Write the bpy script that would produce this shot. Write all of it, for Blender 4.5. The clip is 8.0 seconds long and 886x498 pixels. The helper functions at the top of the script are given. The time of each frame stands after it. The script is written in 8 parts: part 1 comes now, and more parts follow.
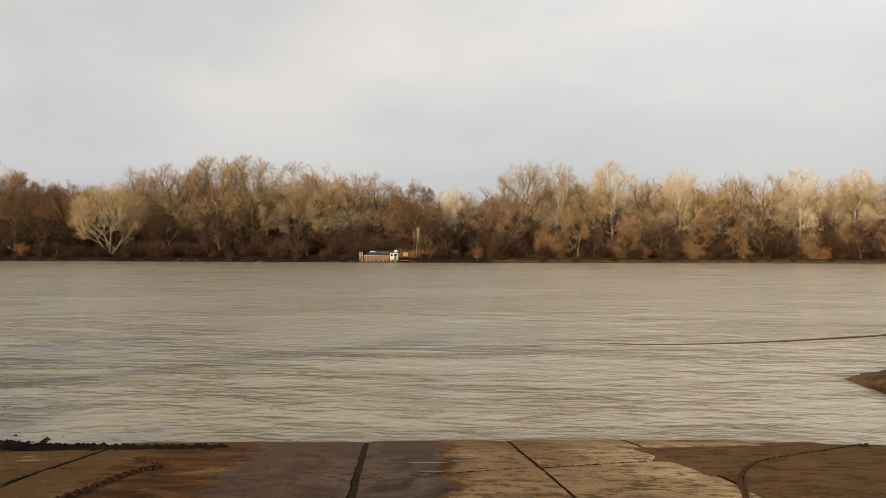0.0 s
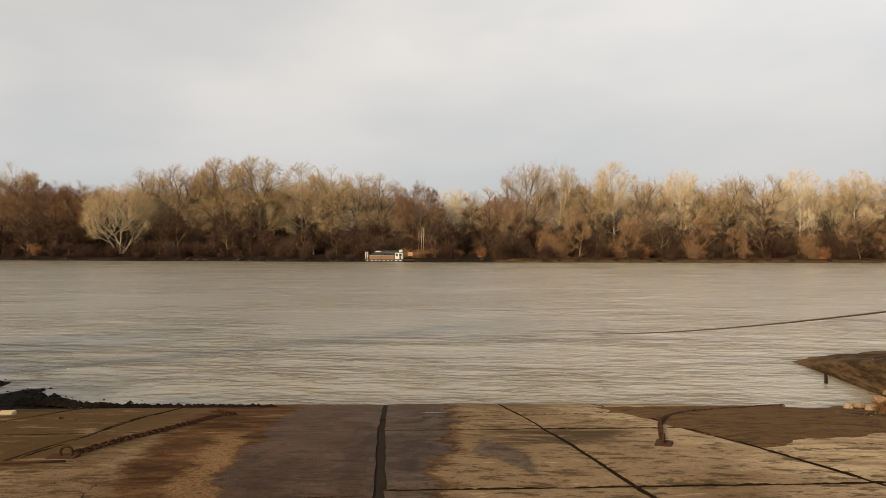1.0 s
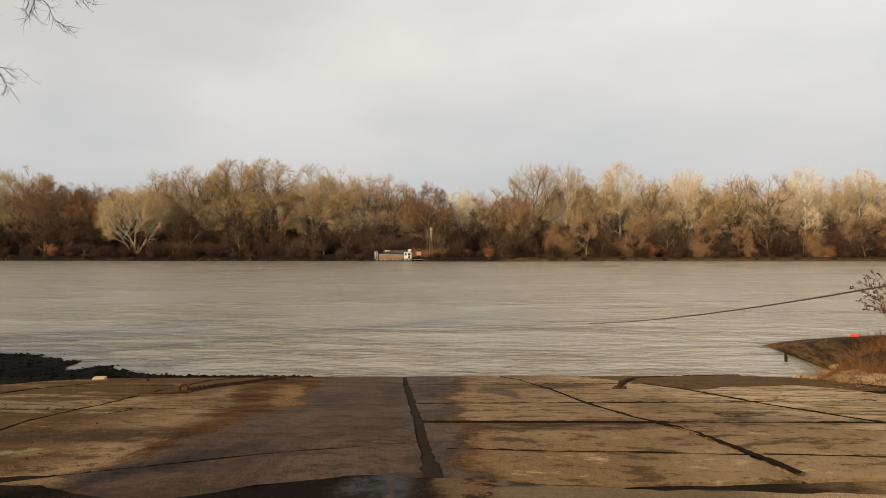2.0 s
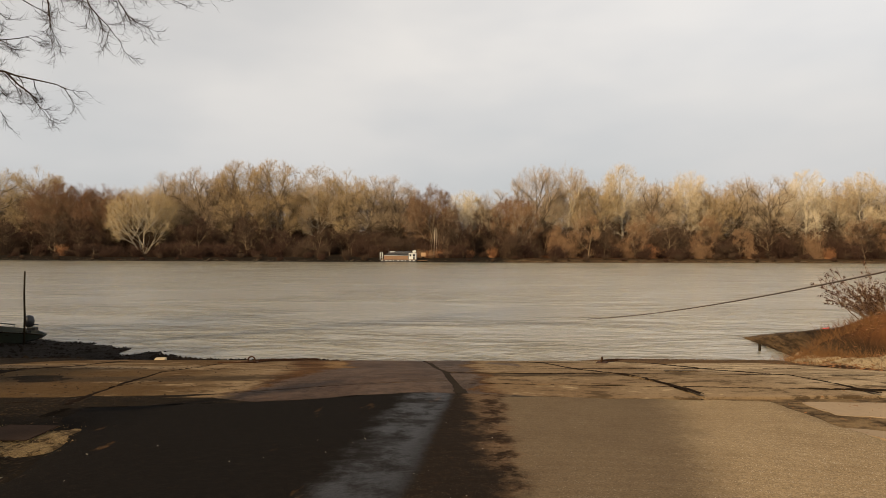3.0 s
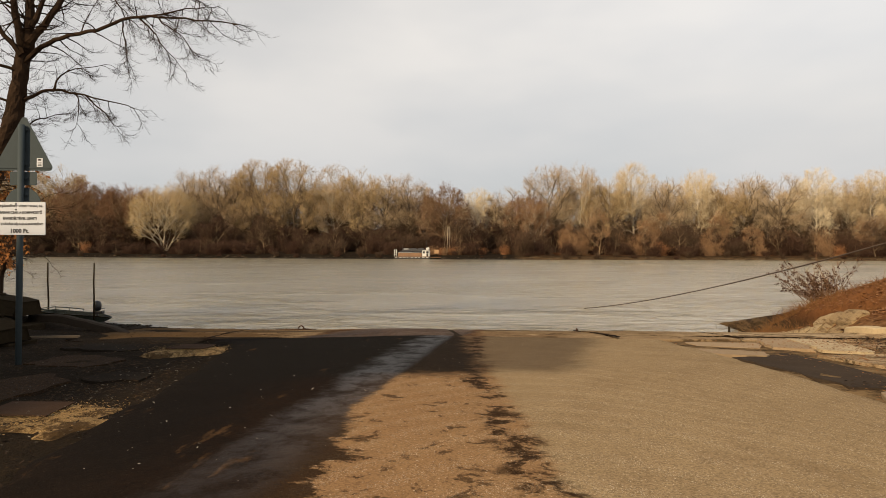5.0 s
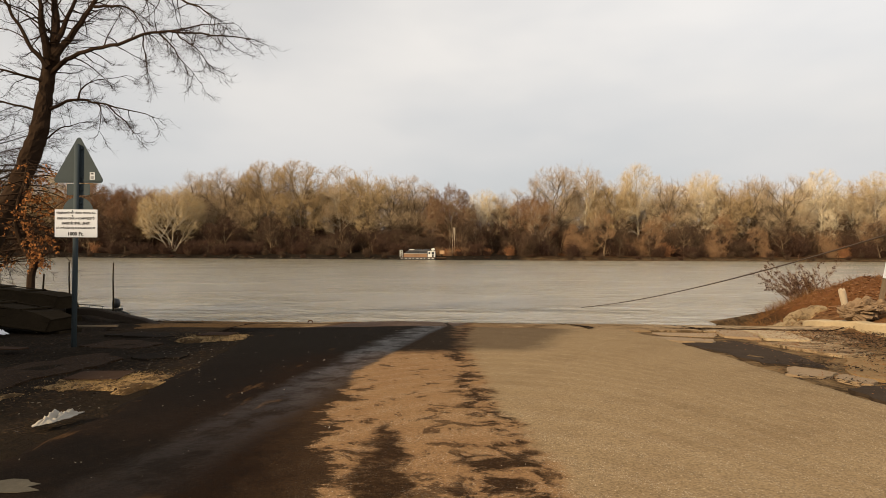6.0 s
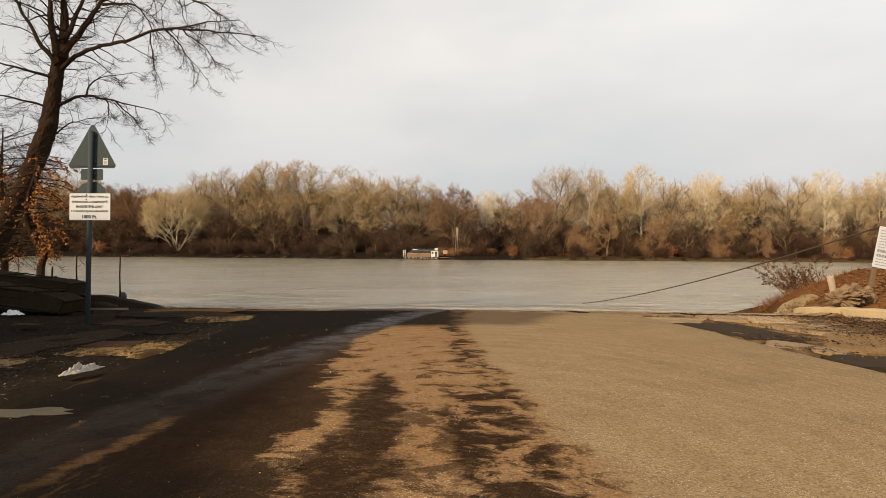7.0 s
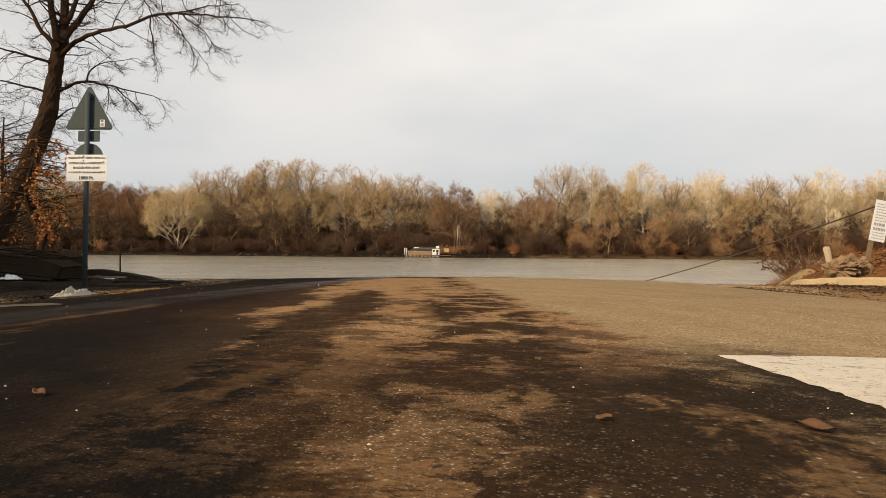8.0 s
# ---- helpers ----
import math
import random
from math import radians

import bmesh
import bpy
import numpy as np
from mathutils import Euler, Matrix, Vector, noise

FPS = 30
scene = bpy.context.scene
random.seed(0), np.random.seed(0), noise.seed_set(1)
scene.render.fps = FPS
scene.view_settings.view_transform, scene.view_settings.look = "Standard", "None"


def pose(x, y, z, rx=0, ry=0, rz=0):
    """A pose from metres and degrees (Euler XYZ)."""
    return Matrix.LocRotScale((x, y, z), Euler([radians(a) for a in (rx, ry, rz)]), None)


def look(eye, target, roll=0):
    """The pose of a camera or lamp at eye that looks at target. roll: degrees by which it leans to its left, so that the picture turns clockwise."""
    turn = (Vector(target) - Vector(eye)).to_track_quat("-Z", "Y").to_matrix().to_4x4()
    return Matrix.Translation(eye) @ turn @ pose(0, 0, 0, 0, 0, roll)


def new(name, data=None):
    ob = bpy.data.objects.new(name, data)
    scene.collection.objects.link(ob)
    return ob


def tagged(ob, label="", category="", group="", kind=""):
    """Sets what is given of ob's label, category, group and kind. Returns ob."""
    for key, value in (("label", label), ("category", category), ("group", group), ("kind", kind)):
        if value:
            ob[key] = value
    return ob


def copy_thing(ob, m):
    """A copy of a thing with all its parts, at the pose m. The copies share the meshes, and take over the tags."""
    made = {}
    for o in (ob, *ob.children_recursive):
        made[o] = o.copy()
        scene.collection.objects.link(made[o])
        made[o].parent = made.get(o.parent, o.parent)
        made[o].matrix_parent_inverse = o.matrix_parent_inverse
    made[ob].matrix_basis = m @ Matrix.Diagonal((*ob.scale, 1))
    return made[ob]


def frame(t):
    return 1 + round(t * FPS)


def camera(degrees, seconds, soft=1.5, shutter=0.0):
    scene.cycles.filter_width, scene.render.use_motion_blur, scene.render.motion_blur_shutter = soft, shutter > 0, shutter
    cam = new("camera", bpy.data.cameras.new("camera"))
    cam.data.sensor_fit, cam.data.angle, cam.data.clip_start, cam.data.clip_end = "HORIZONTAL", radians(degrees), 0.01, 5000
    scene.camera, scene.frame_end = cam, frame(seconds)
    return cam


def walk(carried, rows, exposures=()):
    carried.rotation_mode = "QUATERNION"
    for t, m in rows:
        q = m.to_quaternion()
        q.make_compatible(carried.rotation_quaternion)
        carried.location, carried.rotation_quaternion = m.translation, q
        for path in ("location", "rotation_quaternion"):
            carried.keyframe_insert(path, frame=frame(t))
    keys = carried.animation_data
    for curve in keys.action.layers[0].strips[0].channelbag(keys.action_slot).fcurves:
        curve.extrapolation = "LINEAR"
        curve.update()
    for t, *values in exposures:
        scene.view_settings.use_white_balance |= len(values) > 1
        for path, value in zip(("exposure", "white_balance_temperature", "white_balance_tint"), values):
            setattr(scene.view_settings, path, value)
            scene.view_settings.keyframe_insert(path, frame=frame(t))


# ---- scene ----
cam = camera(65.9, 8.0, soft=0.55)
PATH = [
    (0, (-0.978, 18.776, 1.823), (-1.055, 20.775, 1.822), 0.2),
    (0.5, (-0.961, 16.786, 1.907), (-1.044, 18.784, 1.905), 0.2),
    (1, (-0.827, 14.986, 1.868), (-0.916, 16.984, 1.866), 0.2),
    (1.5, (-0.748, 13.205, 1.781), (-0.845, 15.203, 1.779), 0.2),
    (1.7, (-0.706, 12.518, 1.763), (-0.814, 14.515, 1.76), 0.0),
    (3, (-0.842, 8.375, 1.717), (-0.964, 10.372, 1.718), 0.2),
    (3.5, (-0.817, 7.096, 1.652), (-0.951, 9.092, 1.654), 0.1),
    (4, (-0.713, 5.927, 1.584), (-0.855, 7.922, 1.584), 0.2),
    (4.5, (-0.545, 4.877, 1.579), (-0.698, 6.871, 1.577), 0.2),
    (4.7, (-0.488, 4.53, 1.583), (-0.643, 6.524, 1.579), 0.2),
    (5.8, (-0.053, 2.604, 1.605), (-0.232, 4.596, 1.597), 0.3),
    (6, (0.01, 2.339, 1.596), (-0.169, 4.331, 1.592), 0.3),
    (6.5, (0.1, 1.952, 1.586), (-0.086, 3.944, 1.581), 0.3),
    (7, (0.147, 1.877, 1.292), (-0.042, 3.868, 1.29), 0.4),
    (7.5, (0.19, 1.877, 0.887), (-0.003, 3.867, 0.886), 0.4),
    (8, (0.27, 1.84, 0.622), (0.076, 3.831, 0.62), 0.4),
]
walk(cam, [(t, look(eye, target, roll)) for t, eye, target, roll in PATH], exposures=((0, 0.10), (4.5, 0.14), (8.0, 0.27)))

# ---- light ----
SUN_FROM = Vector((-0.55, -0.69, 0.47)).normalized()
world = bpy.data.worlds.new("sky")
scene.world = world
world.use_nodes = True
wt = world.node_tree
wt.nodes.clear()
w_out = wt.nodes.new("ShaderNodeOutputWorld")
w_bg = wt.nodes.new("ShaderNodeBackground")
w_sky = wt.nodes.new("ShaderNodeTexSky")
w_sky.sky_type, w_sky.sun_disc = "NISHITA", False
w_sky.sun_elevation = math.asin(SUN_FROM.z)
w_sky.sun_rotation = math.atan2(SUN_FROM.x, SUN_FROM.y)
w_sky.air_density, w_sky.dust_density = 1.0, 2.0
w_co = wt.nodes.new("ShaderNodeTexCoord")
w_map = wt.nodes.new("ShaderNodeMapping")
w_map.inputs["Scale"].default_value = (1.0, 1.0, 2.6)
w_noise = wt.nodes.new("ShaderNodeTexNoise")
w_noise.inputs["Scale"].default_value = 2.0
w_noise.inputs["Detail"].default_value = 4.0
w_noise.inputs["Roughness"].default_value = 0.5
w_ramp = wt.nodes.new("ShaderNodeMapRange")
w_ramp.inputs["From Min"].default_value, w_ramp.inputs["From Max"].default_value = 0.38, 0.62
w_ramp.inputs["To Min"].default_value, w_ramp.inputs["To Max"].default_value = 0.88, 1.0
# a thin layer of high cloud over the blue
w_gain = wt.nodes.new("ShaderNodeVectorMath")
w_gain.operation = "SCALE"
w_gain.inputs["Scale"].default_value = 0.09
w_cloud = wt.nodes.new("ShaderNodeMix")
w_cloud.data_type = "RGBA"
w_tone = wt.nodes.new("ShaderNodeMix")
w_tone.data_type = "RGBA"
w_tone.inputs[6].default_value = (0.53, 0.535, 0.54, 1)
w_tone.inputs[7].default_value = (0.785, 0.752, 0.715, 1)
wt.links.new(w_co.outputs["Generated"], w_map.inputs["Vector"])
wt.links.new(w_map.outputs["Vector"], w_noise.inputs["Vector"])
wt.links.new(w_noise.outputs["Fac"], w_ramp.inputs["Value"])
w_low = wt.nodes.new("ShaderNodeMapRange")
w_low.interpolation_type = "SMOOTHSTEP"
w_low.inputs["From Min"].default_value, w_low.inputs["From Max"].default_value = 0.04, 0.36
w_low.inputs["To Min"].default_value, w_low.inputs["To Max"].default_value = -0.42, 0.36
w_sum = wt.nodes.new("ShaderNodeMath")
w_sum.operation, w_sum.use_clamp = "ADD", True
wt.links.new(w_noise.outputs["Fac"], w_sum.inputs[0])
wt.links.new(w_low.outputs["Result"], w_sum.inputs[1])
wt.links.new(w_sum.outputs[0], w_tone.inputs[0])
wt.links.new(w_sky.outputs["Color"], w_gain.inputs[0])
# the haze thins towards the zenith
w_dir = wt.nodes.new("ShaderNodeSeparateXYZ")
w_thin = wt.nodes.new("ShaderNodeMapRange")
w_thin.interpolation_type = "SMOOTHSTEP"
w_thin.inputs["From Min"].default_value, w_thin.inputs["From Max"].default_value = 0.38, 0.75
w_thin.inputs["To Min"].default_value, w_thin.inputs["To Max"].default_value = 1.0, 0.45
w_mul = wt.nodes.new("ShaderNodeMath")
w_mul.operation = "MULTIPLY"
wt.links.new(w_co.outputs["Generated"], w_dir.inputs[0])
wt.links.new(w_dir.outputs["Z"], w_thin.inputs["Value"])
wt.links.new(w_dir.outputs["Z"], w_low.inputs["Value"])
wt.links.new(w_ramp.outputs["Result"], w_mul.inputs[0])
wt.links.new(w_thin.outputs["Result"], w_mul.inputs[1])
wt.links.new(w_mul.outputs[0], w_cloud.inputs[0])
wt.links.new(w_gain.outputs["Vector"], w_cloud.inputs[6])
wt.links.new(w_tone.outputs[2], w_cloud.inputs[7])
w_side = wt.nodes.new("ShaderNodeMapRange")
w_side.inputs["From Min"].default_value, w_side.inputs["From Max"].default_value = -0.4, 0.4
w_side.inputs["To Min"].default_value, w_side.inputs["To Max"].default_value = 0.86, 1.16
w_even = wt.nodes.new("ShaderNodeVectorMath")
w_even.operation = "SCALE"
w_high = wt.nodes.new("ShaderNodeMapRange")
w_high.interpolation_type = "SMOOTHSTEP"
w_high.inputs["From Min"].default_value, w_high.inputs["From Max"].default_value = 0.10, 0.42
w_lean = wt.nodes.new("ShaderNodeMath")
w_lean.operation = "MULTIPLY"
wt.links.new(w_dir.outputs["Z"], w_high.inputs["Value"])
wt.links.new(w_dir.outputs["X"], w_lean.inputs[0])
wt.links.new(w_high.outputs["Result"], w_lean.inputs[1])
wt.links.new(w_lean.outputs[0], w_side.inputs["Value"])
wt.links.new(w_cloud.outputs[2], w_even.inputs[0])
wt.links.new(w_side.outputs["Result"], w_even.inputs["Scale"])
wt.links.new(w_even.outputs["Vector"], w_bg.inputs["Color"])
w_bg.inputs["Strength"].default_value = 1.0
wt.links.new(w_bg.outputs["Background"], w_out.inputs["Surface"])

sun = new("sun", bpy.data.lights.new("sun", "SUN"))
sun.data.energy, sun.data.angle, sun.data.color = 4.4, radians(2.4), (1.0, 0.765, 0.49)
sun.matrix_world = look((0, 0, 60), tuple(Vector((0, 0, 60)) - SUN_FROM))


# ---- materials ----
class Nodes:
    """Short forms for building a material's nodes."""

    def __init__(self, name):
        self.mat = bpy.data.materials.new(name)
        self.mat.use_nodes = True
        self.tree = self.mat.node_tree
        self.bsdf = self.tree.nodes["Principled BSDF"]
        self.pos = self.node("ShaderNodeNewGeometry").outputs["Position"]

    def node(self, kind):
        return self.tree.nodes.new(kind)

    def set(self, socket, value):
        if isinstance(value, bpy.types.NodeSocket):
            self.tree.links.new(value, socket)
        elif isinstance(value, tuple) and len(value) == 3 and socket.type == "RGBA":
            socket.default_value = (*value, 1)
        else:
            socket.default_value = value

    def math(self, op, a, b=0.0, c=0.0):
        n = self.node("ShaderNodeMath")
        n.operation = op
        for s, v in zip(n.inputs, (a, b, c)):
            self.set(s, v)
        return n.outputs[0]

    def xyz(self, v=None):
        n = self.node("ShaderNodeSeparateXYZ")
        self.set(n.inputs[0], v or self.pos)
        return n.outputs

    def scaled(self, v, by, shift=(0, 0, 0)):
        n = self.node("ShaderNodeMapping")
        self.set(n.inputs["Vector"], v)
        n.inputs["Scale"].default_value = by
        n.inputs["Location"].default_value = shift
        return n.outputs[0]

    def noise(self, scale, detail=4.0, rough=0.55, v=None, distort=0.0):
        n = self.node("ShaderNodeTexNoise")
        self.set(n.inputs["Vector"], v or self.pos)
        n.inputs["Scale"].default_value = scale
        n.inputs["Detail"].default_value = detail
        n.inputs["Roughness"].default_value = rough
        n.inputs["Distortion"].default_value = distort
        return n.outputs["Fac"]

    def cells(self, scale, v=None, feature="F1"):
        n = self.node("ShaderNodeTexVoronoi")
        n.feature = feature
        self.set(n.inputs["Vector"], v or self.pos)
        n.inputs["Scale"].default_value = scale
        return n.outputs

    def step(self, value, low, high, to=(0.0, 1.0)):
        n = self.node("ShaderNodeMapRange")
        n.interpolation_type = "SMOOTHSTEP"
        for key, v in zip(("Value", "From Min", "From Max", "To Min", "To Max"), (value, low, high, *to)):
            self.set(n.inputs[key], v)
        return n.outputs["Result"]

    def line(self, value, points):
        """A broken line through (value, height) points, with heights from -4 to 4."""
        lo, hi = points[0][0], points[-1][0]
        n = self.node("ShaderNodeMapRange")
        for key, v in zip(("Value", "From Min", "From Max"), (value, lo, hi)):
            self.set(n.inputs[key], v)
        ramp = self.node("ShaderNodeValToRGB")
        self.set(ramp.inputs[0], n.outputs["Result"])
        stops = ramp.color_ramp.elements
        while len(stops) < len(points):
            stops.new(0.5)
        for stop, (v, h) in zip(stops, points):
            stop.position = (v - lo) / (hi - lo)
            stop.color = ((h + 4) / 8,) * 3 + (1,)
        return self.math("MULTIPLY_ADD", ramp.outputs["Color"], 8.0, -4.0)

    def mix(self, fac, a, b, blend="MIX"):
        n = self.node("ShaderNodeMix")
        n.data_type, n.blend_type = "RGBA", blend
        self.set(n.inputs[0], fac)
        self.set(n.inputs[6], a)
        self.set(n.inputs[7], b)
        return n.outputs[2]

    def bump(self, height, strength=0.5, distance=0.02, normal=None):
        n = self.node("ShaderNodeBump")
        n.inputs["Strength"].default_value = strength
        n.inputs["Distance"].default_value = distance
        self.set(n.inputs["Height"], height)
        if normal:
            self.set(n.inputs["Normal"], normal)
        return n.outputs["Normal"]

    def random(self):
        return self.node("ShaderNodeObjectInfo").outputs["Random"]

    def island(self):
        return self.node("ShaderNodeNewGeometry").outputs["Random Per Island"]

    def done(self, color, rough=0.8, normal=None, metal=0.0, spec=None):
        self.set(self.bsdf.inputs["Base Color"], color)
        self.set(self.bsdf.inputs["Roughness"], rough)
        self.set(self.bsdf.inputs["Metallic"], metal)
        if spec is not None:
            self.set(self.bsdf.inputs["Specular IOR Level"], spec)
        if normal:
            self.set(self.bsdf.inputs["Normal"], normal)
        return self.mat


def plain(name, color, rough=0.7, vary=0.25, scale=6.0, metal=0.0, bump=0.15, per="", spec=None):
    """A worn surface: a base colour broken up at two scales, with fine relief."""
    k = Nodes(name)
    big, fine = k.noise(scale * 0.18), k.noise(scale * 2.5, 5)
    dark = tuple(c * (1 - vary) for c in color)
    light = tuple(min(1, c * (1 + vary)) for c in color)
    c = k.mix(k.math("MULTIPLY_ADD", big, 0.6, k.math("MULTIPLY", fine, 0.4)), dark, light)
    if per:
        r = k.random() if per == "object" else k.island()
        c = k.mix(k.math("MULTIPLY", r, 0.55), c, tuple(x * 0.55 for x in color))
    return k.done(c, rough, k.bump(fine, bump, 0.01), metal, 0.1 if spec is None and rough >= 0.8 else spec)


def twig_material(name, a, b, c):
    """Bark of fine twigs; every strand takes its own tint and each tree its own tone."""
    k = Nodes(name)
    col = k.mix(k.island(), a, b)
    col = k.mix(k.math("MULTIPLY", k.random(), 0.7), col, c)
    return k.done(col, 0.85, spec=0.2)


def asphalt_material():
    """Dusty asphalt with a wet side, ferry traffic's muddy wheel tracks, and painted-in shade."""
    k = Nodes("asphalt")
    x, y, z = k.xyz()
    wide = k.noise(0.8, 4, 0.6)
    rag = k.noise(2.9, 9, 0.70, k.scaled(k.pos, (1.15, 1.0, 1.0)))
    off = k.math("SUBTRACT", rag, 0.5)
    torn = k.math("SUBTRACT", k.noise(2.4, 12, 0.74, k.scaled(k.pos, (0.85, 1.25, 1.0))), 0.5)
    blotch = k.noise(3.6, 10, 0.72, k.scaled(k.pos, (0.9, 1.0, 1.0)), 0.4)
    frayed = k.noise(6.0, 10, 0.74, k.scaled(k.pos, (0.7, 1.1, 1.0)))
    grit = k.xyz(k.cells(95.0)["Color"])[0]
    stones = k.cells(48.0)
    speck = k.math("MULTIPLY", k.step(stones["Distance"], 0.0, 0.30, (1.0, 0.0)), k.step(k.xyz(stones["Color"])[1], 0.45, 0.9))
    chips = k.cells(130.0)
    glint = k.math("MULTIPLY", k.step(chips["Distance"], 0.10, 0.38, (1.0, 0.0)), k.step(k.xyz(chips["Color"])[2], 0.70, 0.85))
    crumbs = k.noise(16.0, 7, 0.78)
    # the dry side
    dry = k.mix(wide, (0.285, 0.198, 0.104), (0.388, 0.282, 0.158))
    dry = k.mix(k.step(k.noise(1.7, 7, 0.7), 0.44, 0.66, (0.0, 0.38)), dry, (0.215, 0.140, 0.072))
    # brown dust where wheels run
    dust_to = k.line(y, ((2.0, 1.15), (4.0, 0.73), (5.0, 0.57), (5.6, 0.44), (6.65, 0.27), (7.3, 0.12), (8.1, -0.07), (10.2, -0.28), (12.7, -0.62)))
    dusty = k.step(k.math("ADD", k.math("SUBTRACT", x, dust_to), k.math("MULTIPLY", torn, 0.7)), -0.09, 0.11, (0.85, 0.0))
    dry = k.mix(dusty, dry, k.mix(k.noise(1.9, 6, 0.7), (0.330, 0.205, 0.100), (0.265, 0.130, 0.052)))
    dry = k.mix(k.step(grit, 0.30, 1.0, (0.0, 0.46)), dry, (0.070, 0.046, 0.027))
    dry = k.mix(k.math("MULTIPLY", speck, 0.95), dry, (0.78, 0.66, 0.48))
    dry = k.mix(k.math("MULTIPLY", glint, 0.85), dry, (0.80, 0.70, 0.52))
    dry = k.mix(k.step(crumbs, 0.34, 0.46, (0.14, 0.0)), dry, (0.075, 0.050, 0.028))
    # the wet side, with a torn rim and loose blots before it
    left_to = k.line(y, ((2.0, 0.25), (2.7, -0.05), (3.02, -0.22), (3.58, -0.46), (4.0, -0.60), (4.6, -0.74), (5.0, -0.95), (6.25, -1.02), (6.8, -1.15), (7.6, -1.33), (8.4, -1.42), (9.3, -1.58), (9.9, -1.58), (11.2, -1.46), (12.0, -1.39), (13.3, -1.31), (17.0, -1.22)))
    beyond = k.math("SUBTRACT", x, left_to)
    shred = k.math("MULTIPLY", torn, k.line(y, ((2.0, 0.8), (4.0, 1.0), (5.0, 1.5), (8.0, 1.5), (9.5, 0.5), (11.0, 0.2), (12.0, 0.12))))
    left = k.step(k.math("SUBTRACT", beyond, shred), -0.06, 0.05, (1.0, 0.0))
    # a tongue of the stain, darkened for the cast shadow it lies in
    shaded_tongue = k.math("MULTIPLY", k.step(k.math("ADD", k.math("ADD", x, k.math("MULTIPLY", y, 0.10)), off), 0.45, 0.85, (1.0, 0.0)), k.step(k.math("ADD", y, k.math("MULTIPLY", off, 1.2)), 11.0, 11.7))

    def trail(middle, half):
        """How far inside a wheel track a place lies; its rims are torn."""
        away = k.math("ABSOLUTE", k.math("ADD", k.math("SUBTRACT", x, k.line(y, middle)), k.math("MULTIPLY_ADD", torn, 0.55, k.math("MULTIPLY", off, 0.45))))
        return k.math("SUBTRACT", k.line(y, half), away)

    band_a = k.step(trail(((2.0, -0.10), (3.5, -0.33), (4.2, -0.48), (4.7, -0.54), (5.4, -0.58), (6.2, -0.69), (6.8, -0.77), (9.0, -1.0)), ((2.0, 0.26), (3.5, 0.20), (4.2, 0.17), (4.7, 0.18), (5.4, 0.20), (6.2, 0.15), (6.8, 0.13), (7.3, 0.04), (8.0, -0.25))), -0.07, 0.05)
    band_a = k.math("MULTIPLY", band_a, k.step(frayed, 0.36, 0.48, (0.80, 1.0)))
    band_b = k.step(trail(((2.0, 0.30), (4.2, 0.21), (4.7, 0.18), (5.55, 0.07), (6.5, -0.02), (7.6, -0.12), (9.3, -0.38), (10.2, -0.42), (11.2, -0.65), (12.0, -0.75)), ((2.0, 0.27), (4.7, 0.25), (5.55, 0.25), (6.5, 0.21), (7.6, 0.17), (10.0, 0.14), (12.0, 0.12))), -0.09, 0.06)
    band_b = k.math("MULTIPLY", band_b, k.step(k.math("ADD", blotch, k.line(y, ((2.0, 0.06), (5.0, 0.05), (6.5, 0.02), (7.5, 0.0), (10.0, 0.0), (12.0, 0.02)))), 0.46, 0.56))
    rest = k.math("MULTIPLY", k.math("MULTIPLY", dusty, k.step(y, 11.0, 11.6, (1.0, 0.0))), k.step(k.math("ADD", blotch, k.line(y, ((2.0, 0.07), (4.5, 0.050), (6.0, 0.02), (8.0, 0.0), (11.0, -0.03)))), 0.535, 0.585, (0.0, 0.88)))
    loose = k.math("MULTIPLY", k.step(k.math("ADD", beyond, k.math("MULTIPLY", off, 0.8)), 0.20, 0.50, (0.9, 0.0)), k.step(k.math("ADD", blotch, k.line(y, ((2.0, 0.0), (8.6, 0.0), (9.5, -0.2)))), 0.53, 0.58))
    # the near stretch, darkened in blotches and blacker towards the right
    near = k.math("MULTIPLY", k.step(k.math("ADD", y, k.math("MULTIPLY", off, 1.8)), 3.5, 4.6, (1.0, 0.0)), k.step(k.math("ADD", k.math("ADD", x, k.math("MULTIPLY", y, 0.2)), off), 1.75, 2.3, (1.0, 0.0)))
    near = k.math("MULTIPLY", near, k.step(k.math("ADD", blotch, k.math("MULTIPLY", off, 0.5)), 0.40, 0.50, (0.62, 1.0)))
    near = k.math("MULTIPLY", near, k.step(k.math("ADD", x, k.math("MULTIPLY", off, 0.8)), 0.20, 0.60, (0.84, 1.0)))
    worn = k.step(k.noise(13.0, 8, 0.75, k.scaled(k.pos, (0.7, 1.0, 1.0))), 0.32, 0.50, (0.72, 1.0))
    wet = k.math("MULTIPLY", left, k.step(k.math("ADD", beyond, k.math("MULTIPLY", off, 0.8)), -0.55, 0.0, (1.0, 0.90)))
    for m in (shaded_tongue, k.math("MULTIPLY", band_a, worn), k.math("MULTIPLY", band_b, worn), k.math("MULTIPLY", rest, worn), k.math("MULTIPLY", loose, worn), near):
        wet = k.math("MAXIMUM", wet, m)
    # the cast shadow beyond y 11.3, painted as a soft dark patch
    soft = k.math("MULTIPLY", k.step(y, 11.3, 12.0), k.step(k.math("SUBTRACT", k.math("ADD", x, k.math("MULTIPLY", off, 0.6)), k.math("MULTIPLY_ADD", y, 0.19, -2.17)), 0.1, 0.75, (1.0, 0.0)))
    # mud: red-brown in the tracks and near the rim, darker and greyer further left
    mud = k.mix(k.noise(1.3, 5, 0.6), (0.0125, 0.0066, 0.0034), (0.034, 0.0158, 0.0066))
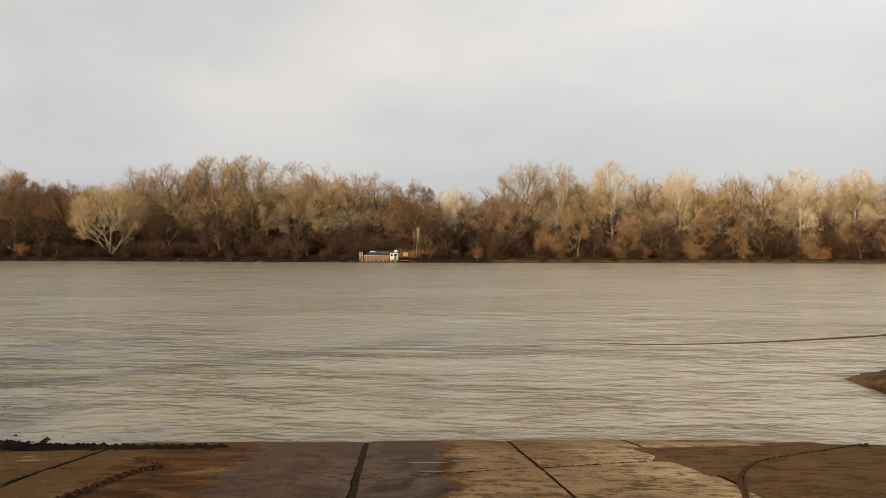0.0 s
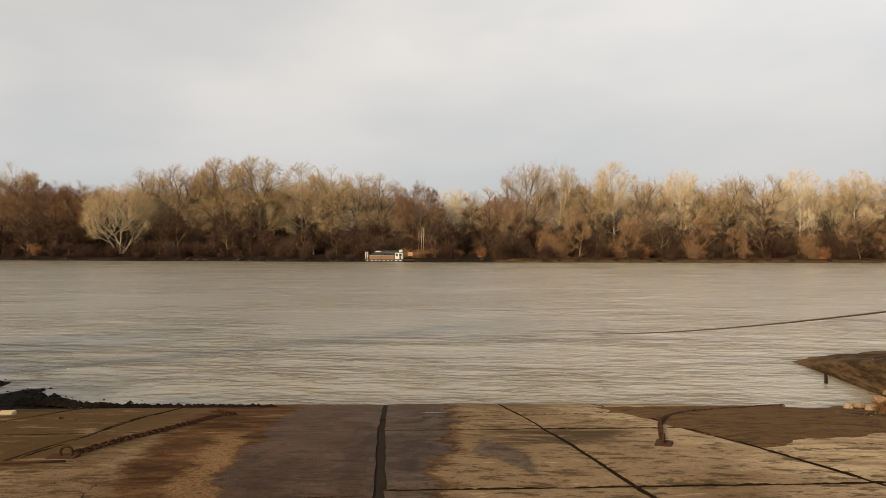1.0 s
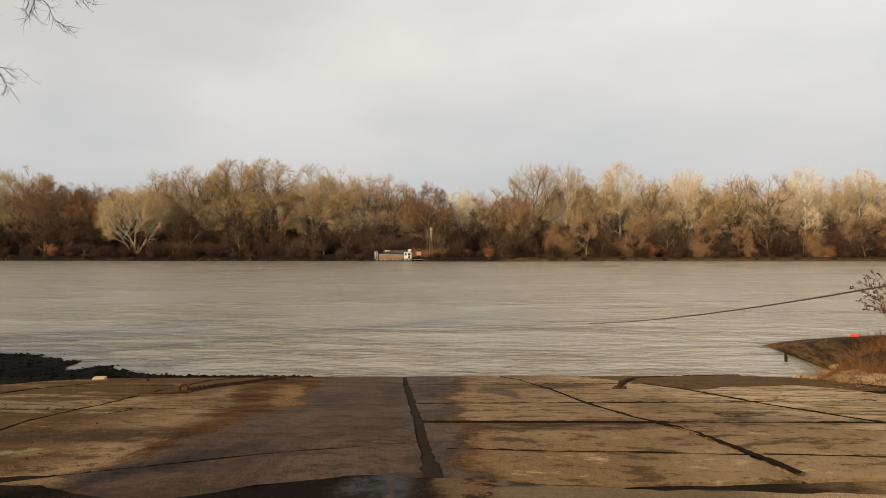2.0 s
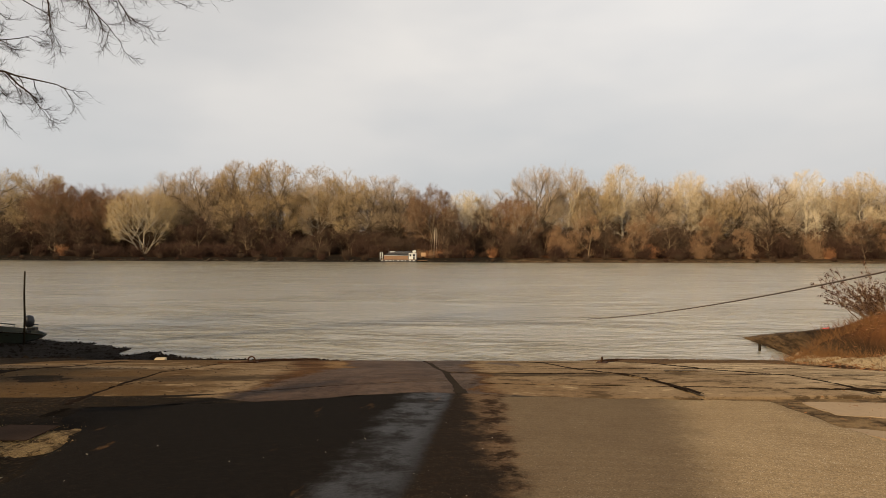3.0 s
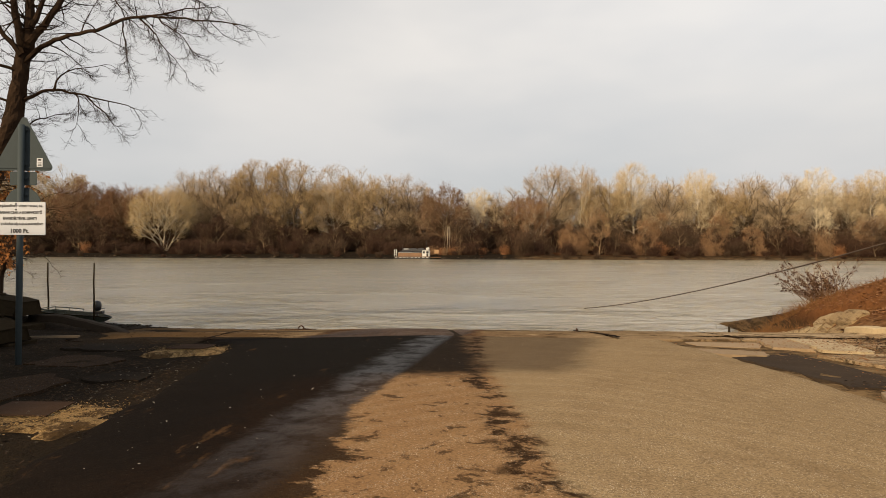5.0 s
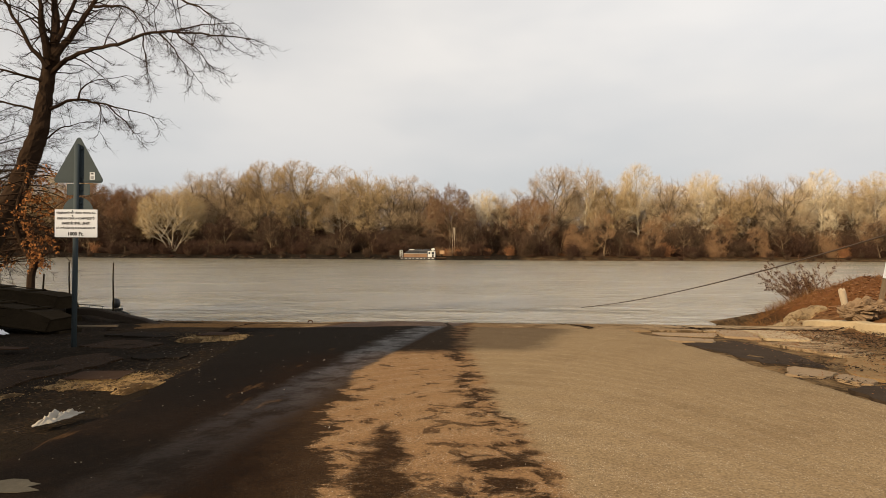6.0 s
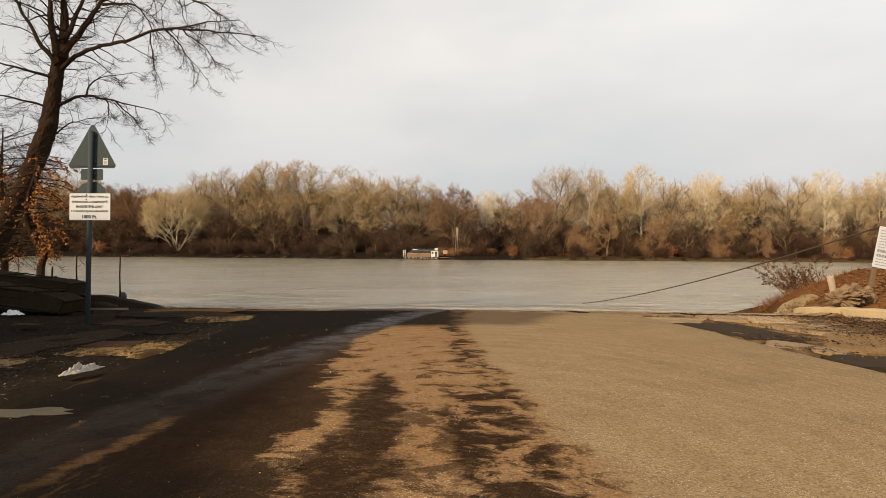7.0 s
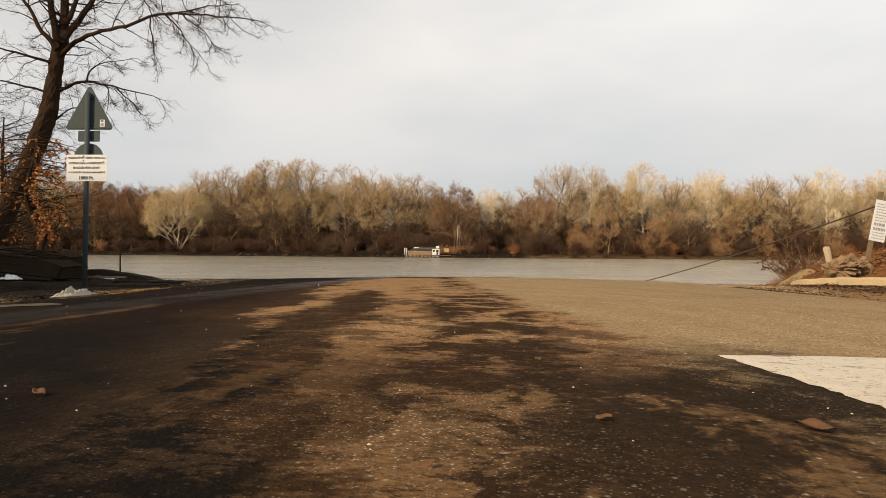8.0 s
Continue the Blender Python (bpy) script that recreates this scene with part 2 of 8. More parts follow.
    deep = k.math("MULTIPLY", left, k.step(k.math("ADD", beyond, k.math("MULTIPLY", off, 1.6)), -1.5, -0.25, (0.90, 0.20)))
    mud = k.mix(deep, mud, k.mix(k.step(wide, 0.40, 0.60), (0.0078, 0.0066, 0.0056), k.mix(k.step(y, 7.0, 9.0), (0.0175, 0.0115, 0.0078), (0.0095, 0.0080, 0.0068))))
    # near left corner blackened: shade put into the mud colour
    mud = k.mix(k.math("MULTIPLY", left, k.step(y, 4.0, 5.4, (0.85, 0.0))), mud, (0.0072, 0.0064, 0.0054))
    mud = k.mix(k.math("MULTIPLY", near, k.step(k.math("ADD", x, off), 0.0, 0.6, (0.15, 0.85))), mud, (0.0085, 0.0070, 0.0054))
    mud = k.mix(k.math("MULTIPLY", shaded_tongue, 0.9), mud, (0.0105, 0.0088, 0.0072))
    strip = k.math("MULTIPLY", k.step(k.math("ABSOLUTE", k.math("ADD", k.math("MULTIPLY_ADD", torn, 0.5, x), 1.85)), 0.02, 0.085, (1.0, 0.0)), k.math("MULTIPLY", k.step(y, 4.3, 4.9), k.step(y, 5.6, 5.9, (1.0, 0.0))))
    mud = k.mix(k.math("MULTIPLY", strip, k.step(frayed, 0.38, 0.52, (0.25, 0.9))), mud, (0.105, 0.060, 0.027))
    smear = k.math("MULTIPLY", left, k.step(k.noise(1.0, 6, 0.66, k.scaled(k.pos, (2.6, 0.8, 1.0))), 0.62, 0.70))
    mud = k.mix(k.math("MULTIPLY", smear, 0.55), mud, (0.130, 0.070, 0.030))
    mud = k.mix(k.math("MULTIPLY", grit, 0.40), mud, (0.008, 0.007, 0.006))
    mud = k.mix(k.math("MULTIPLY", speck, k.math("MULTIPLY_ADD", left, -0.33, 0.45)), mud, (0.30, 0.24, 0.17))
    mud = k.mix(k.math("MULTIPLY", glint, k.math("MULTIPLY_ADD", left, -0.13, 0.20)), mud, (0.36, 0.27, 0.18))
    # crumbs of tar, sand and pale chippings, finer than the stains
    mud = k.mix(k.step(crumbs, 0.52, 0.70, (0.0, 0.45)), mud, k.mix(left, (0.060, 0.033, 0.016), (0.026, 0.019, 0.013)))
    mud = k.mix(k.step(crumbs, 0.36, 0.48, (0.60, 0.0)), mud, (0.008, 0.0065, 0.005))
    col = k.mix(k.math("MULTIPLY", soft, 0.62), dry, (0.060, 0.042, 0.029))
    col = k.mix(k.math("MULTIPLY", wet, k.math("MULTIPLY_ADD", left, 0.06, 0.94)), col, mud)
    # the lane that stays wet shines
    lane = k.math("ABSOLUTE", k.math("SUBTRACT", k.math("ADD", x, k.math("MULTIPLY", off, 0.5)), k.line(y, ((4.0, -2.25), (5.9, -2.08), (7.2, -1.97), (8.3, -1.88), (9.3, -1.83), (10.3, -1.77), (11.3, -1.72), (12.0, -1.66), (13.3, -1.60), (17.0, -1.47)))))
    sheen = k.math("MULTIPLY", left, k.step(lane, 0.14, 0.44, (0.90, 0.0)))
    sheen = k.math("MULTIPLY", k.math("MULTIPLY", sheen, k.step(y, 5.0, 11.5, (0.18, 1.0))), k.step(rag, 0.36, 0.58, (0.25, 1.0)))
    rough = k.math("SUBTRACT", 0.95, k.math("MULTIPLY", sheen, 0.42))
    h = k.math("ADD", k.math("MULTIPLY", grit, 0.6), k.math("MULTIPLY", k.noise(34.0, 4, 0.7), 0.6))
    return k.done(col, rough, k.bump(h, 0.9, 0.018), spec=k.math("MULTIPLY_ADD", sheen, 0.38, 0.02))


def concrete_material():
    """Old ramp concrete: tan where it dries, with a wet grey lane and rust-brown silt along it."""
    k = Nodes("ramp_concrete")
    x, y, z = k.xyz()
    u = k.math("ADD", k.math("MULTIPLY", x, 0.988), k.math("MULTIPLY_ADD", y, 0.153, -1.541))
    v = k.math("ADD", k.math("MULTIPLY", x, -0.153), k.math("MULTIPLY_ADD", y, 0.988, -16.808))
    big = k.noise(0.33, 6, 0.62, distort=0.6)
    patch = k.noise(0.85, 7, 0.66, k.scaled(k.pos, (1.25, 0.50, 1.0), (3.0, 1.0, 0.0)), 0.8)
    fine = k.noise(11.0, 7, 0.72)
    pits = k.noise(48.0, 4, 0.7)
    grime = k.noise(3.6, 9, 0.74, k.scaled(k.pos, (0.55, 1.0, 1.0)))
    streak = k.noise(1.5, 8, 0.70, k.scaled(k.pos, (0.40, 1.0, 1.0)), 0.5)
    frays = k.noise(1.3, 12, 0.76, k.scaled(k.pos, (0.8, 0.8, 1.0)), 0.3)
    fray = k.math("MULTIPLY_ADD", frays, 2.2, -1.1)
    # dry faces
    base = k.mix(k.step(big, 0.36, 0.64), (0.186, 0.120, 0.063), (0.300, 0.213, 0.121))
    base = k.mix(k.math("MULTIPLY", k.random(), 0.45), base, (0.205, 0.135, 0.070))
    pale = k.math("MULTIPLY", k.step(k.math("ADD", u, fray), 3.6, 5.8), k.step(v, 0.0, 6.5, (0.85, 1.0)))
    base = k.mix(k.math("MULTIPLY", pale, k.step(streak, 0.42, 0.58, (0.95, 0.25))), base, (0.50, 0.380, 0.232))
    base = k.mix(k.step(fine, 0.50, 0.68, (0.0, 0.5)), base, (0.090, 0.055, 0.028))
    base = k.mix(k.step(pits, 0.58, 0.66, (0.0, 0.5)), base, (0.070, 0.042, 0.022))
    base = k.mix(k.step(grime, 0.52, 0.58, (0.0, 0.78)), base, (0.066, 0.042, 0.020))
    base = k.mix(k.step(grime, 0.34, 0.42, (0.6, 0.0)), base, (0.47, 0.350, 0.200))
    # the outer slabs lie under more silt, drawn out in streaks
    outer = k.step(k.math("ADD", u, fray), -4.4, -2.4, (1.0, 0.0))
    olive = k.math("MULTIPLY", outer, k.step(k.math("ADD", streak, k.line(v, ((0.0, 0.13), (2.0, 0.11), (4.0, 0.08), (4.8, -0.04), (6.5, -0.03), (7.6, 0.06), (16.0, 0.10)))), 0.47, 0.55))
    base = k.mix(k.math("MULTIPLY", olive, 0.88), base, k.mix(fine, (0.040, 0.022, 0.009), (0.120, 0.068, 0.025)))
    # dirt beside the wide joint, and dark films near the chains
    dirt = k.math("MULTIPLY", k.step(k.math("ABSOLUTE", k.math("SUBTRACT", k.math("ADD", v, k.math("MULTIPLY", fray, 0.35)), 2.38)), 0.22, 0.50, (1.0, 0.0)), k.step(u, 2.3, 3.4, (0.95, 0.25)))
    film = k.math("MULTIPLY", k.step(k.math("ADD", k.math("ABSOLUTE", k.math("SUBTRACT", v, 9.2)), k.math("MULTIPLY", fray, 2.0)), 0.8, 1.7, (1.0, 0.0)), k.step(k.math("ABSOLUTE", k.math("SUBTRACT", u, 3.2)), 0.9, 1.6, (0.8, 0.0)))
    stain = k.math("MAXIMUM", k.math("MULTIPLY", dirt, k.step(grime, 0.40, 0.52, (0.55, 1.0))), k.math("MULTIPLY", film, k.step(streak, 0.42, 0.54)))
    base = k.mix(stain, base, k.mix(fine, (0.034, 0.023, 0.013), (0.082, 0.055, 0.030)))
    # the wet lane where the wheels run
    grey_from = k.line(v, ((0.0, -3.0), (2.1, -2.4), (2.6, -2.24), (3.1, -1.98), (3.9, -1.8), (5.7, -1.72), (8.0, -1.78), (17.0, -1.8)))
    grey_to = k.line(v, ((0.0, 0.25), (2.9, 0.36), (3.8, 0.46), (6.1, 0.66), (9.2, 1.2), (13.0, 1.7), (17.0, 2.1)))
    brown_from = k.line(v, ((0.0, -2.9), (2.8, -2.66), (4.0, -2.46), (5.0, -2.6), (6.7, -2.95), (8.9, -3.26), (13.2, -3.7), (17.0, -3.9)))
    small = k.math("MULTIPLY", fray, 0.95)
    inside = k.math("MULTIPLY", k.step(k.math("ADD", k.math("SUBTRACT", u, grey_from), small), -0.14, 0.14), k.step(k.math("ADD", k.math("SUBTRACT", u, grey_to), small), -0.07, 0.07, (1.0, 0.0)))
    pool = k.math("ADD", k.math("ABSOLUTE", k.math("MULTIPLY", k.math("SUBTRACT", u, k.math("MULTIPLY_ADD", v, -0.06, 2.25)), 2.6)), k.math("ADD", k.math("ABSOLUTE", k.math("MULTIPLY_ADD", v, 0.55, -4.1)), fray))
    inside = k.math("MAXIMUM", inside, k.step(pool, 0.75, 1.0, (0.85, 0.0)))
    brown = k.math("MULTIPLY", k.step(k.math("ADD", k.math("SUBTRACT", u, brown_from), k.math("MULTIPLY", fray, 0.8)), -0.25, 0.12), k.step(k.math("ADD", k.math("SUBTRACT", u, grey_to), fray), 0.0, 0.35, (1.0, 0.0)))
    ridge = k.math("MULTIPLY", k.step(k.math("ABSOLUTE", k.math("ADD", k.math("ADD", u, k.math("MULTIPLY", fray, 0.7)), k.math("MULTIPLY_ADD", v, 0.09, 1.42))), 0.10, 0.30, (0.85, 0.0)), k.step(v, 4.2, 5.4))
    ridge = k.math("MULTIPLY", ridge, k.step(v, 9.5, 11.0, (0.8, 0.0)))
    red = k.mix(k.step(streak, 0.38, 0.62), (0.038, 0.018, 0.008), (0.130, 0.065, 0.026))
    red = k.mix(k.math("MULTIPLY", ridge, k.step(fine, 0.35, 0.55)), red, (0.330, 0.205, 0.090))
    red = k.mix(k.step(fine, 0.48, 0.62, (0.0, 0.65)), red, (0.040, 0.019, 0.009))
    col = k.mix(k.math("MULTIPLY", brown, k.step(streak, 0.58, 0.66, (0.96, 0.4))), base, red)
    grey = k.mix(k.step(patch, 0.36, 0.62), (0.040, 0.026, 0.018), (0.116, 0.082, 0.058))
    grey = k.mix(k.step(k.math("ADD", u, k.math("MULTIPLY", fray, 1.4)), -0.6, 0.4, (0.45, 0.0)), grey, (0.094, 0.051, 0.028))
    grey = k.mix(k.step(grime, 0.50, 0.57, (0.0, 0.70)), grey, (0.040, 0.024, 0.015))
    grey = k.mix(k.step(fine, 0.48, 0.64, (0.0, 0.65)), grey, (0.034, 0.020, 0.012))
    grey = k.mix(k.step(pits, 0.62, 0.68, (0.0, 0.6)), grey, (0.230, 0.160, 0.100))
    col = k.mix(inside, col, grey)
    wash = k.step(k.math("ADD", z, k.math("MULTIPLY_ADD", patch, 0.7, -0.35)), -2.45, -2.1, (0.5, 0.0))
    col = k.mix(wash, col, (0.105, 0.062, 0.032))
    h = k.math("ADD", k.math("MULTIPLY", fine, 0.6), k.math("ADD", k.math("MULTIPLY", k.noise(3.0, 5), 0.7), k.math("MULTIPLY", pits, 0.25)))
    return k.done(col, k.math("SUBTRACT", 0.94, k.math("MULTIPLY", inside, 0.22)), k.bump(h, 1.0, 0.05), spec=k.math("MULTIPLY_ADD", inside, 0.05, 0.03))


def ground_material():
    k = Nodes("earth")
    x, y, z = k.xyz()
    big, fine = k.noise(0.35, 5, 0.6), k.noise(9.0, 6, 0.7)
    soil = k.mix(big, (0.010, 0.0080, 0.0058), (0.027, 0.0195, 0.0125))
    litter = k.step(k.noise(22.0, 4, 0.75), 0.52, 0.66)
    leafy = k.mix(k.xyz(k.cells(30.0)["Color"])[0], (0.10, 0.052, 0.022), (0.17, 0.115, 0.058))
    soil = k.mix(k.math("MULTIPLY", litter, k.step(k.noise(1.1, 5, 0.6), 0.42, 0.62, (0.03, 0.55))), soil, leafy)
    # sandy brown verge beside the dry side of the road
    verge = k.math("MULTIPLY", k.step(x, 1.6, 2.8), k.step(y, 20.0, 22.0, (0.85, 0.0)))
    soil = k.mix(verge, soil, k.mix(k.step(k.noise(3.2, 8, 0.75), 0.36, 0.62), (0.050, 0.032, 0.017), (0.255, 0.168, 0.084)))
    # fallen leaves and dead grass on the bank to the right
    bank = k.math("MULTIPLY", k.step(x, 7.0, 8.5), k.step(z, -1.6, -0.4))
    russet = k.mix(k.noise(5.0, 6, 0.75), (0.085, 0.032, 0.012), (0.29, 0.125, 0.045))
    soil = k.mix(k.math("MULTIPLY", bank, 0.85), soil, russet)
    # river mud, its colour darkened left of the ramp for the bank's shade
    low = k.step(k.math("ADD", z, k.math("MULTIPLY_ADD", big, 0.5, -0.25)), -2.1, -0.9, (1.0, 0.0))
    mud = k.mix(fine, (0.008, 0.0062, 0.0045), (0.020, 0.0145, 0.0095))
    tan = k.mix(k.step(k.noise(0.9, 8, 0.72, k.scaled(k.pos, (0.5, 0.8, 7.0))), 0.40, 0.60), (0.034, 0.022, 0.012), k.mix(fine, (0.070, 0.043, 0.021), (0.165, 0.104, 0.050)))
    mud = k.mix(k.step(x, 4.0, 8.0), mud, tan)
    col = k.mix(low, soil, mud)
    h = k.math("ADD", fine, k.math("MULTIPLY", k.noise(2.2, 5, 0.6), 1.6))
    return k.done(col, k.math("SUBTRACT", 0.95, k.math("MULTIPLY", low, 0.2)), k.bump(h, 0.9, 0.06), spec=0.02)


def water_material():
    """A slow brown river: a faint chop, with gusts that raise short wavelets in patches."""
    k = Nodes("river_water")
    chop = k.noise(1.9, 2, 0.55, k.scaled(k.pos, (0.40, 1.0, 1.0)), 0.7)
    swell = k.noise(0.55, 3, 0.5, k.scaled(k.pos, (0.45, 1.0, 1.0)), 0.4)
    wavelet = k.step(k.noise(1.5, 3, 0.55, k.scaled(k.pos, (0.38, 1.0, 1.0)), 0.6), 0.50, 0.70)
    gust = k.step(k.noise(0.10, 5, 0.62, k.scaled(k.pos, (0.45, 1.0, 1.0))), 0.42, 0.58, (0.12, 1.0))
    h = k.math("ADD", k.math("MULTIPLY", chop, k.step(gust, 0.3, 1.0, (0.06, 0.105))), k.math("MULTIPLY", swell, 0.06))
    h = k.math("ADD", h, k.math("MULTIPLY", k.math("MULTIPLY", wavelet, gust), 0.135))
    h = k.math("ADD", h, k.math("MULTIPLY", k.noise(7.0, 2, 0.6, k.scaled(k.pos, (0.6, 1.0, 1.0))), 0.026))
    # long bands where the wind bites
    band = k.noise(0.42, 4, 0.6, k.scaled(k.pos, (0.18, 1.0, 1.0)), 1.0)
    h = k.math("ADD", h, k.math("MULTIPLY", k.math("MULTIPLY", band, gust), 0.30))
    k.bsdf.inputs["IOR"].default_value = 1.5
    k.bsdf.subsurface_method = "BURLEY"
    k.bsdf.inputs["Subsurface Weight"].default_value = 1.0
    k.bsdf.inputs["Subsurface Radius"].default_value = (1.0, 0.9, 0.7)
    k.bsdf.inputs["Subsurface Scale"].default_value = 2.2
    # the water's colour grows paler towards +x, with an uneven border
    pale_side = k.step(k.math("ADD", k.xyz()[0], k.math("MULTIPLY_ADD", k.noise(0.02, 4, 0.6), 30.0, -15.0)), -14.0, 16.0)
    col = k.mix(pale_side, (0.255, 0.230, 0.164), (0.368, 0.333, 0.244))
    return k.done(col, 0.16, k.bump(h, 1.0, 1.0))


ASPHALT, CONCRETE, EARTH, WATER = asphalt_material(), concrete_material(), ground_material(), water_material()
GALVANISED = plain("galvanised_steel", (0.052, 0.066, 0.070), 0.7, 0.2, 5.0, 0.0, 0.1, "", 0.15)
WHITE_PAINT = plain("white_sign_paint", (0.56, 0.59, 0.63), 0.5, 0.06, 3.0)
def paint_material():
    """Thick white road paint, worn through to the asphalt in chips and scratches."""
    k = Nodes("worn_road_paint")
    col = k.mix(k.noise(5.0, 6, 0.7), (0.50, 0.44, 0.34), (0.64, 0.59, 0.50))
    col = k.mix(k.step(k.noise(48.0, 5, 0.7), 0.56, 0.64, (0.0, 0.75)), col, (0.16, 0.115, 0.075))
    col = k.mix(k.step(k.noise(9.0, 8, 0.75, k.scaled(k.pos, (0.5, 2.2, 1.0))), 0.59, 0.64, (0.0, 0.8)), col, (0.13, 0.095, 0.062))
    col = k.mix(k.step(k.noise(2.0, 5, 0.6), 0.45, 0.7, (0.0, 0.4)), col, (0.38, 0.31, 0.22))
    return k.done(col, 0.85, k.bump(k.noise(60.0, 5, 0.7), 0.6, 0.006), spec=0.15)


ROAD_PAINT = paint_material()
INK = plain("black_lettering", (0.02, 0.02, 0.022), 0.6, 0.1)
BARK = plain("dark_bark", (0.038, 0.024, 0.015), 0.97, 0.6, 9.0, 0.0, 1.0, "", 0.03)
PALE_BARK = plain("pale_bark", (0.50, 0.42, 0.30), 0.9, 0.3, 1.5, 0.0, 0.5)
WHITE_BARK = plain("white_bark", (0.42, 0.355, 0.25), 0.9, 0.25, 1.5, 0.0, 0.5)
DIM_BARK = plain("dim_brown_bark", (0.135, 0.098, 0.062), 0.95, 0.35, 1.5, 0.0, 0.5)
BROWN_BARK = plain("brown_bark", (0.22, 0.155, 0.09), 0.95, 0.35, 1.5, 0.0, 0.5)
TWIGS = {
    "pale": twig_material("pale_twigs", (0.74, 0.64, 0.45), (0.56, 0.465, 0.30), (0.52, 0.395, 0.225)),
    "olive": twig_material("olive_twigs", (0.55, 0.420, 0.225), (0.38, 0.280, 0.140), (0.37, 0.255, 0.130)),
    "brown": twig_material("brown_twigs", (0.54, 0.420, 0.270), (0.36, 0.268, 0.160), (0.39, 0.275, 0.155)),
    "red": twig_material("red_twigs", (0.27, 0.148, 0.078), (0.165, 0.088, 0.046), (0.20, 0.122, 0.066)),
    "rust": twig_material("rust_leaves", (0.34, 0.158, 0.068), (0.23, 0.108, 0.048), (0.26, 0.13, 0.06)),
    "rusty": twig_material("orange_twigs", (0.35, 0.215, 0.112), (0.23, 0.135, 0.068), (0.25, 0.14, 0.07)),
    # undergrowth twigs: brown, darkened to hold the wood's interior shade
    "thicket": twig_material("shaded_thicket_twigs", (0.088, 0.044, 0.025), (0.040, 0.022, 0.014), (0.058, 0.031, 0.018)),
    "scrub": twig_material("shaded_scrub_twigs", (0.105, 0.064, 0.037), (0.050, 0.031, 0.019), (0.070, 0.042, 0.024)),
}


# ---- building blocks ----
def link(name, bm, material, parent=None, label="", smooth=False):
    """A bmesh as one mesh object, under a thing or on its own."""
    me = bpy.data.meshes.new(name)
    bm.to_mesh(me)
    bm.free()
    me.materials.append(material)
    if smooth:
        me.polygons.foreach_set("use_smooth", [True] * len(me.polygons))
    ob = new(name, me)
    ob.parent = parent
    if label:
        tagged(ob, label)
    return ob


part = link


def raw(name, verts, faces, material, parent=None, label="", smooth=False):
    me = bpy.data.meshes.new(name)
    me.from_pydata(verts, [], faces)
    me.materials.append(material)
    if smooth:
        me.polygons.foreach_set("use_smooth", [True] * len(me.polygons))
    ob = new(name, me)
    ob.parent = parent
    if label:
        tagged(ob, label)
    return ob


def thing(name, m, label, category, group="", kind=""):
    ob = new(name)
    ob.matrix_world = m
    ob.empty_display_size = 0.2
    return tagged(ob, label, category, group, kind)


def box(bm, x0, x1, y0, y1, z0, z1, bevel=0.0, m=None):
    made = bmesh.ops.create_cube(bm, size=1.0)["verts"]
    bmesh.ops.scale(bm, vec=(x1 - x0, y1 - y0, z1 - z0), verts=made)
    bmesh.ops.translate(bm, vec=((x0 + x1) / 2, (y0 + y1) / 2, (z0 + z1) / 2), verts=made)
    if bevel:
        edges = list({e for v in made for e in v.link_edges})
        made = list({v for f in bmesh.ops.bevel(bm, geom=edges, offset=bevel, segments=2, affect="EDGES", profile=0.5)["faces"] for v in f.verts} | {v for v in made if v.is_valid})
    if m:
        bmesh.ops.transform(bm, matrix=m, verts=made)
    return made


def frame_of(d):
    d = d.normalized()
    a = d.cross(Vector((0, 1, 0)) if abs(d.z) > 0.6 else Vector((0, 0, 1)))
    if a.length < 1e-3:
        a = Vector((1, 0, 0))
    a.normalize()
    return a, d.cross(a)


def tube(verts, faces, points, radii, sides):
    """A tapered tube along points, added to plain lists."""
    start = len(verts)
    n = len(points)
    for i, (p, r) in enumerate(zip(points, radii)):
        d = points[min(i + 1, n - 1)] - points[max(i - 1, 0)]
        a, b = frame_of(d)
        for s in range(sides):
            w = 2 * math.pi * s / sides
            verts.append(tuple(p + a * (r * math.cos(w)) + b * (r * math.sin(w))))
    for i in range(n - 1):
        for s in range(sides):
            p, q = start + i * sides + s, start + i * sides + (s + 1) % sides
            faces.append((p, q, q + sides, p + sides))
    faces.append(tuple(start + s for s in range(sides))[::-1])
    faces.append(tuple(start + (n - 1) * sides + s for s in range(sides)))


# ---- the ground ----
WATER_Z = -2.5
PROFILE_Y = (-60, 2, 6, 9, 12, 14, 16.4, 18.2, 19.7, 22.2, 25.2, 29.4, 34.0, 40, 60)
PROFILE_Z = (0.30, 0.30, 0.28, 0.24, 0.18, 0.09, -0.08, -0.20, -0.32, -0.69, -1.08, -1.72, -2.48, -3.5, -4.5)


def wall_x(y):
    """The line along which the right bank starts to rise."""
    return float(np.interp(y, (10, 16, 18, 20.2, 25, 28, 31, 33, 36, 60), (9.4, 8.6, 7.2, 7.4, 8.45, 8.95, 9.25, 9.8, 10.8, 10.9)))


def bank_blend(a, b, t):
    t = min(1.0, max(0.0, t))
    t = t * t * (3 - 2 * t)
    return a + (b - a) * t


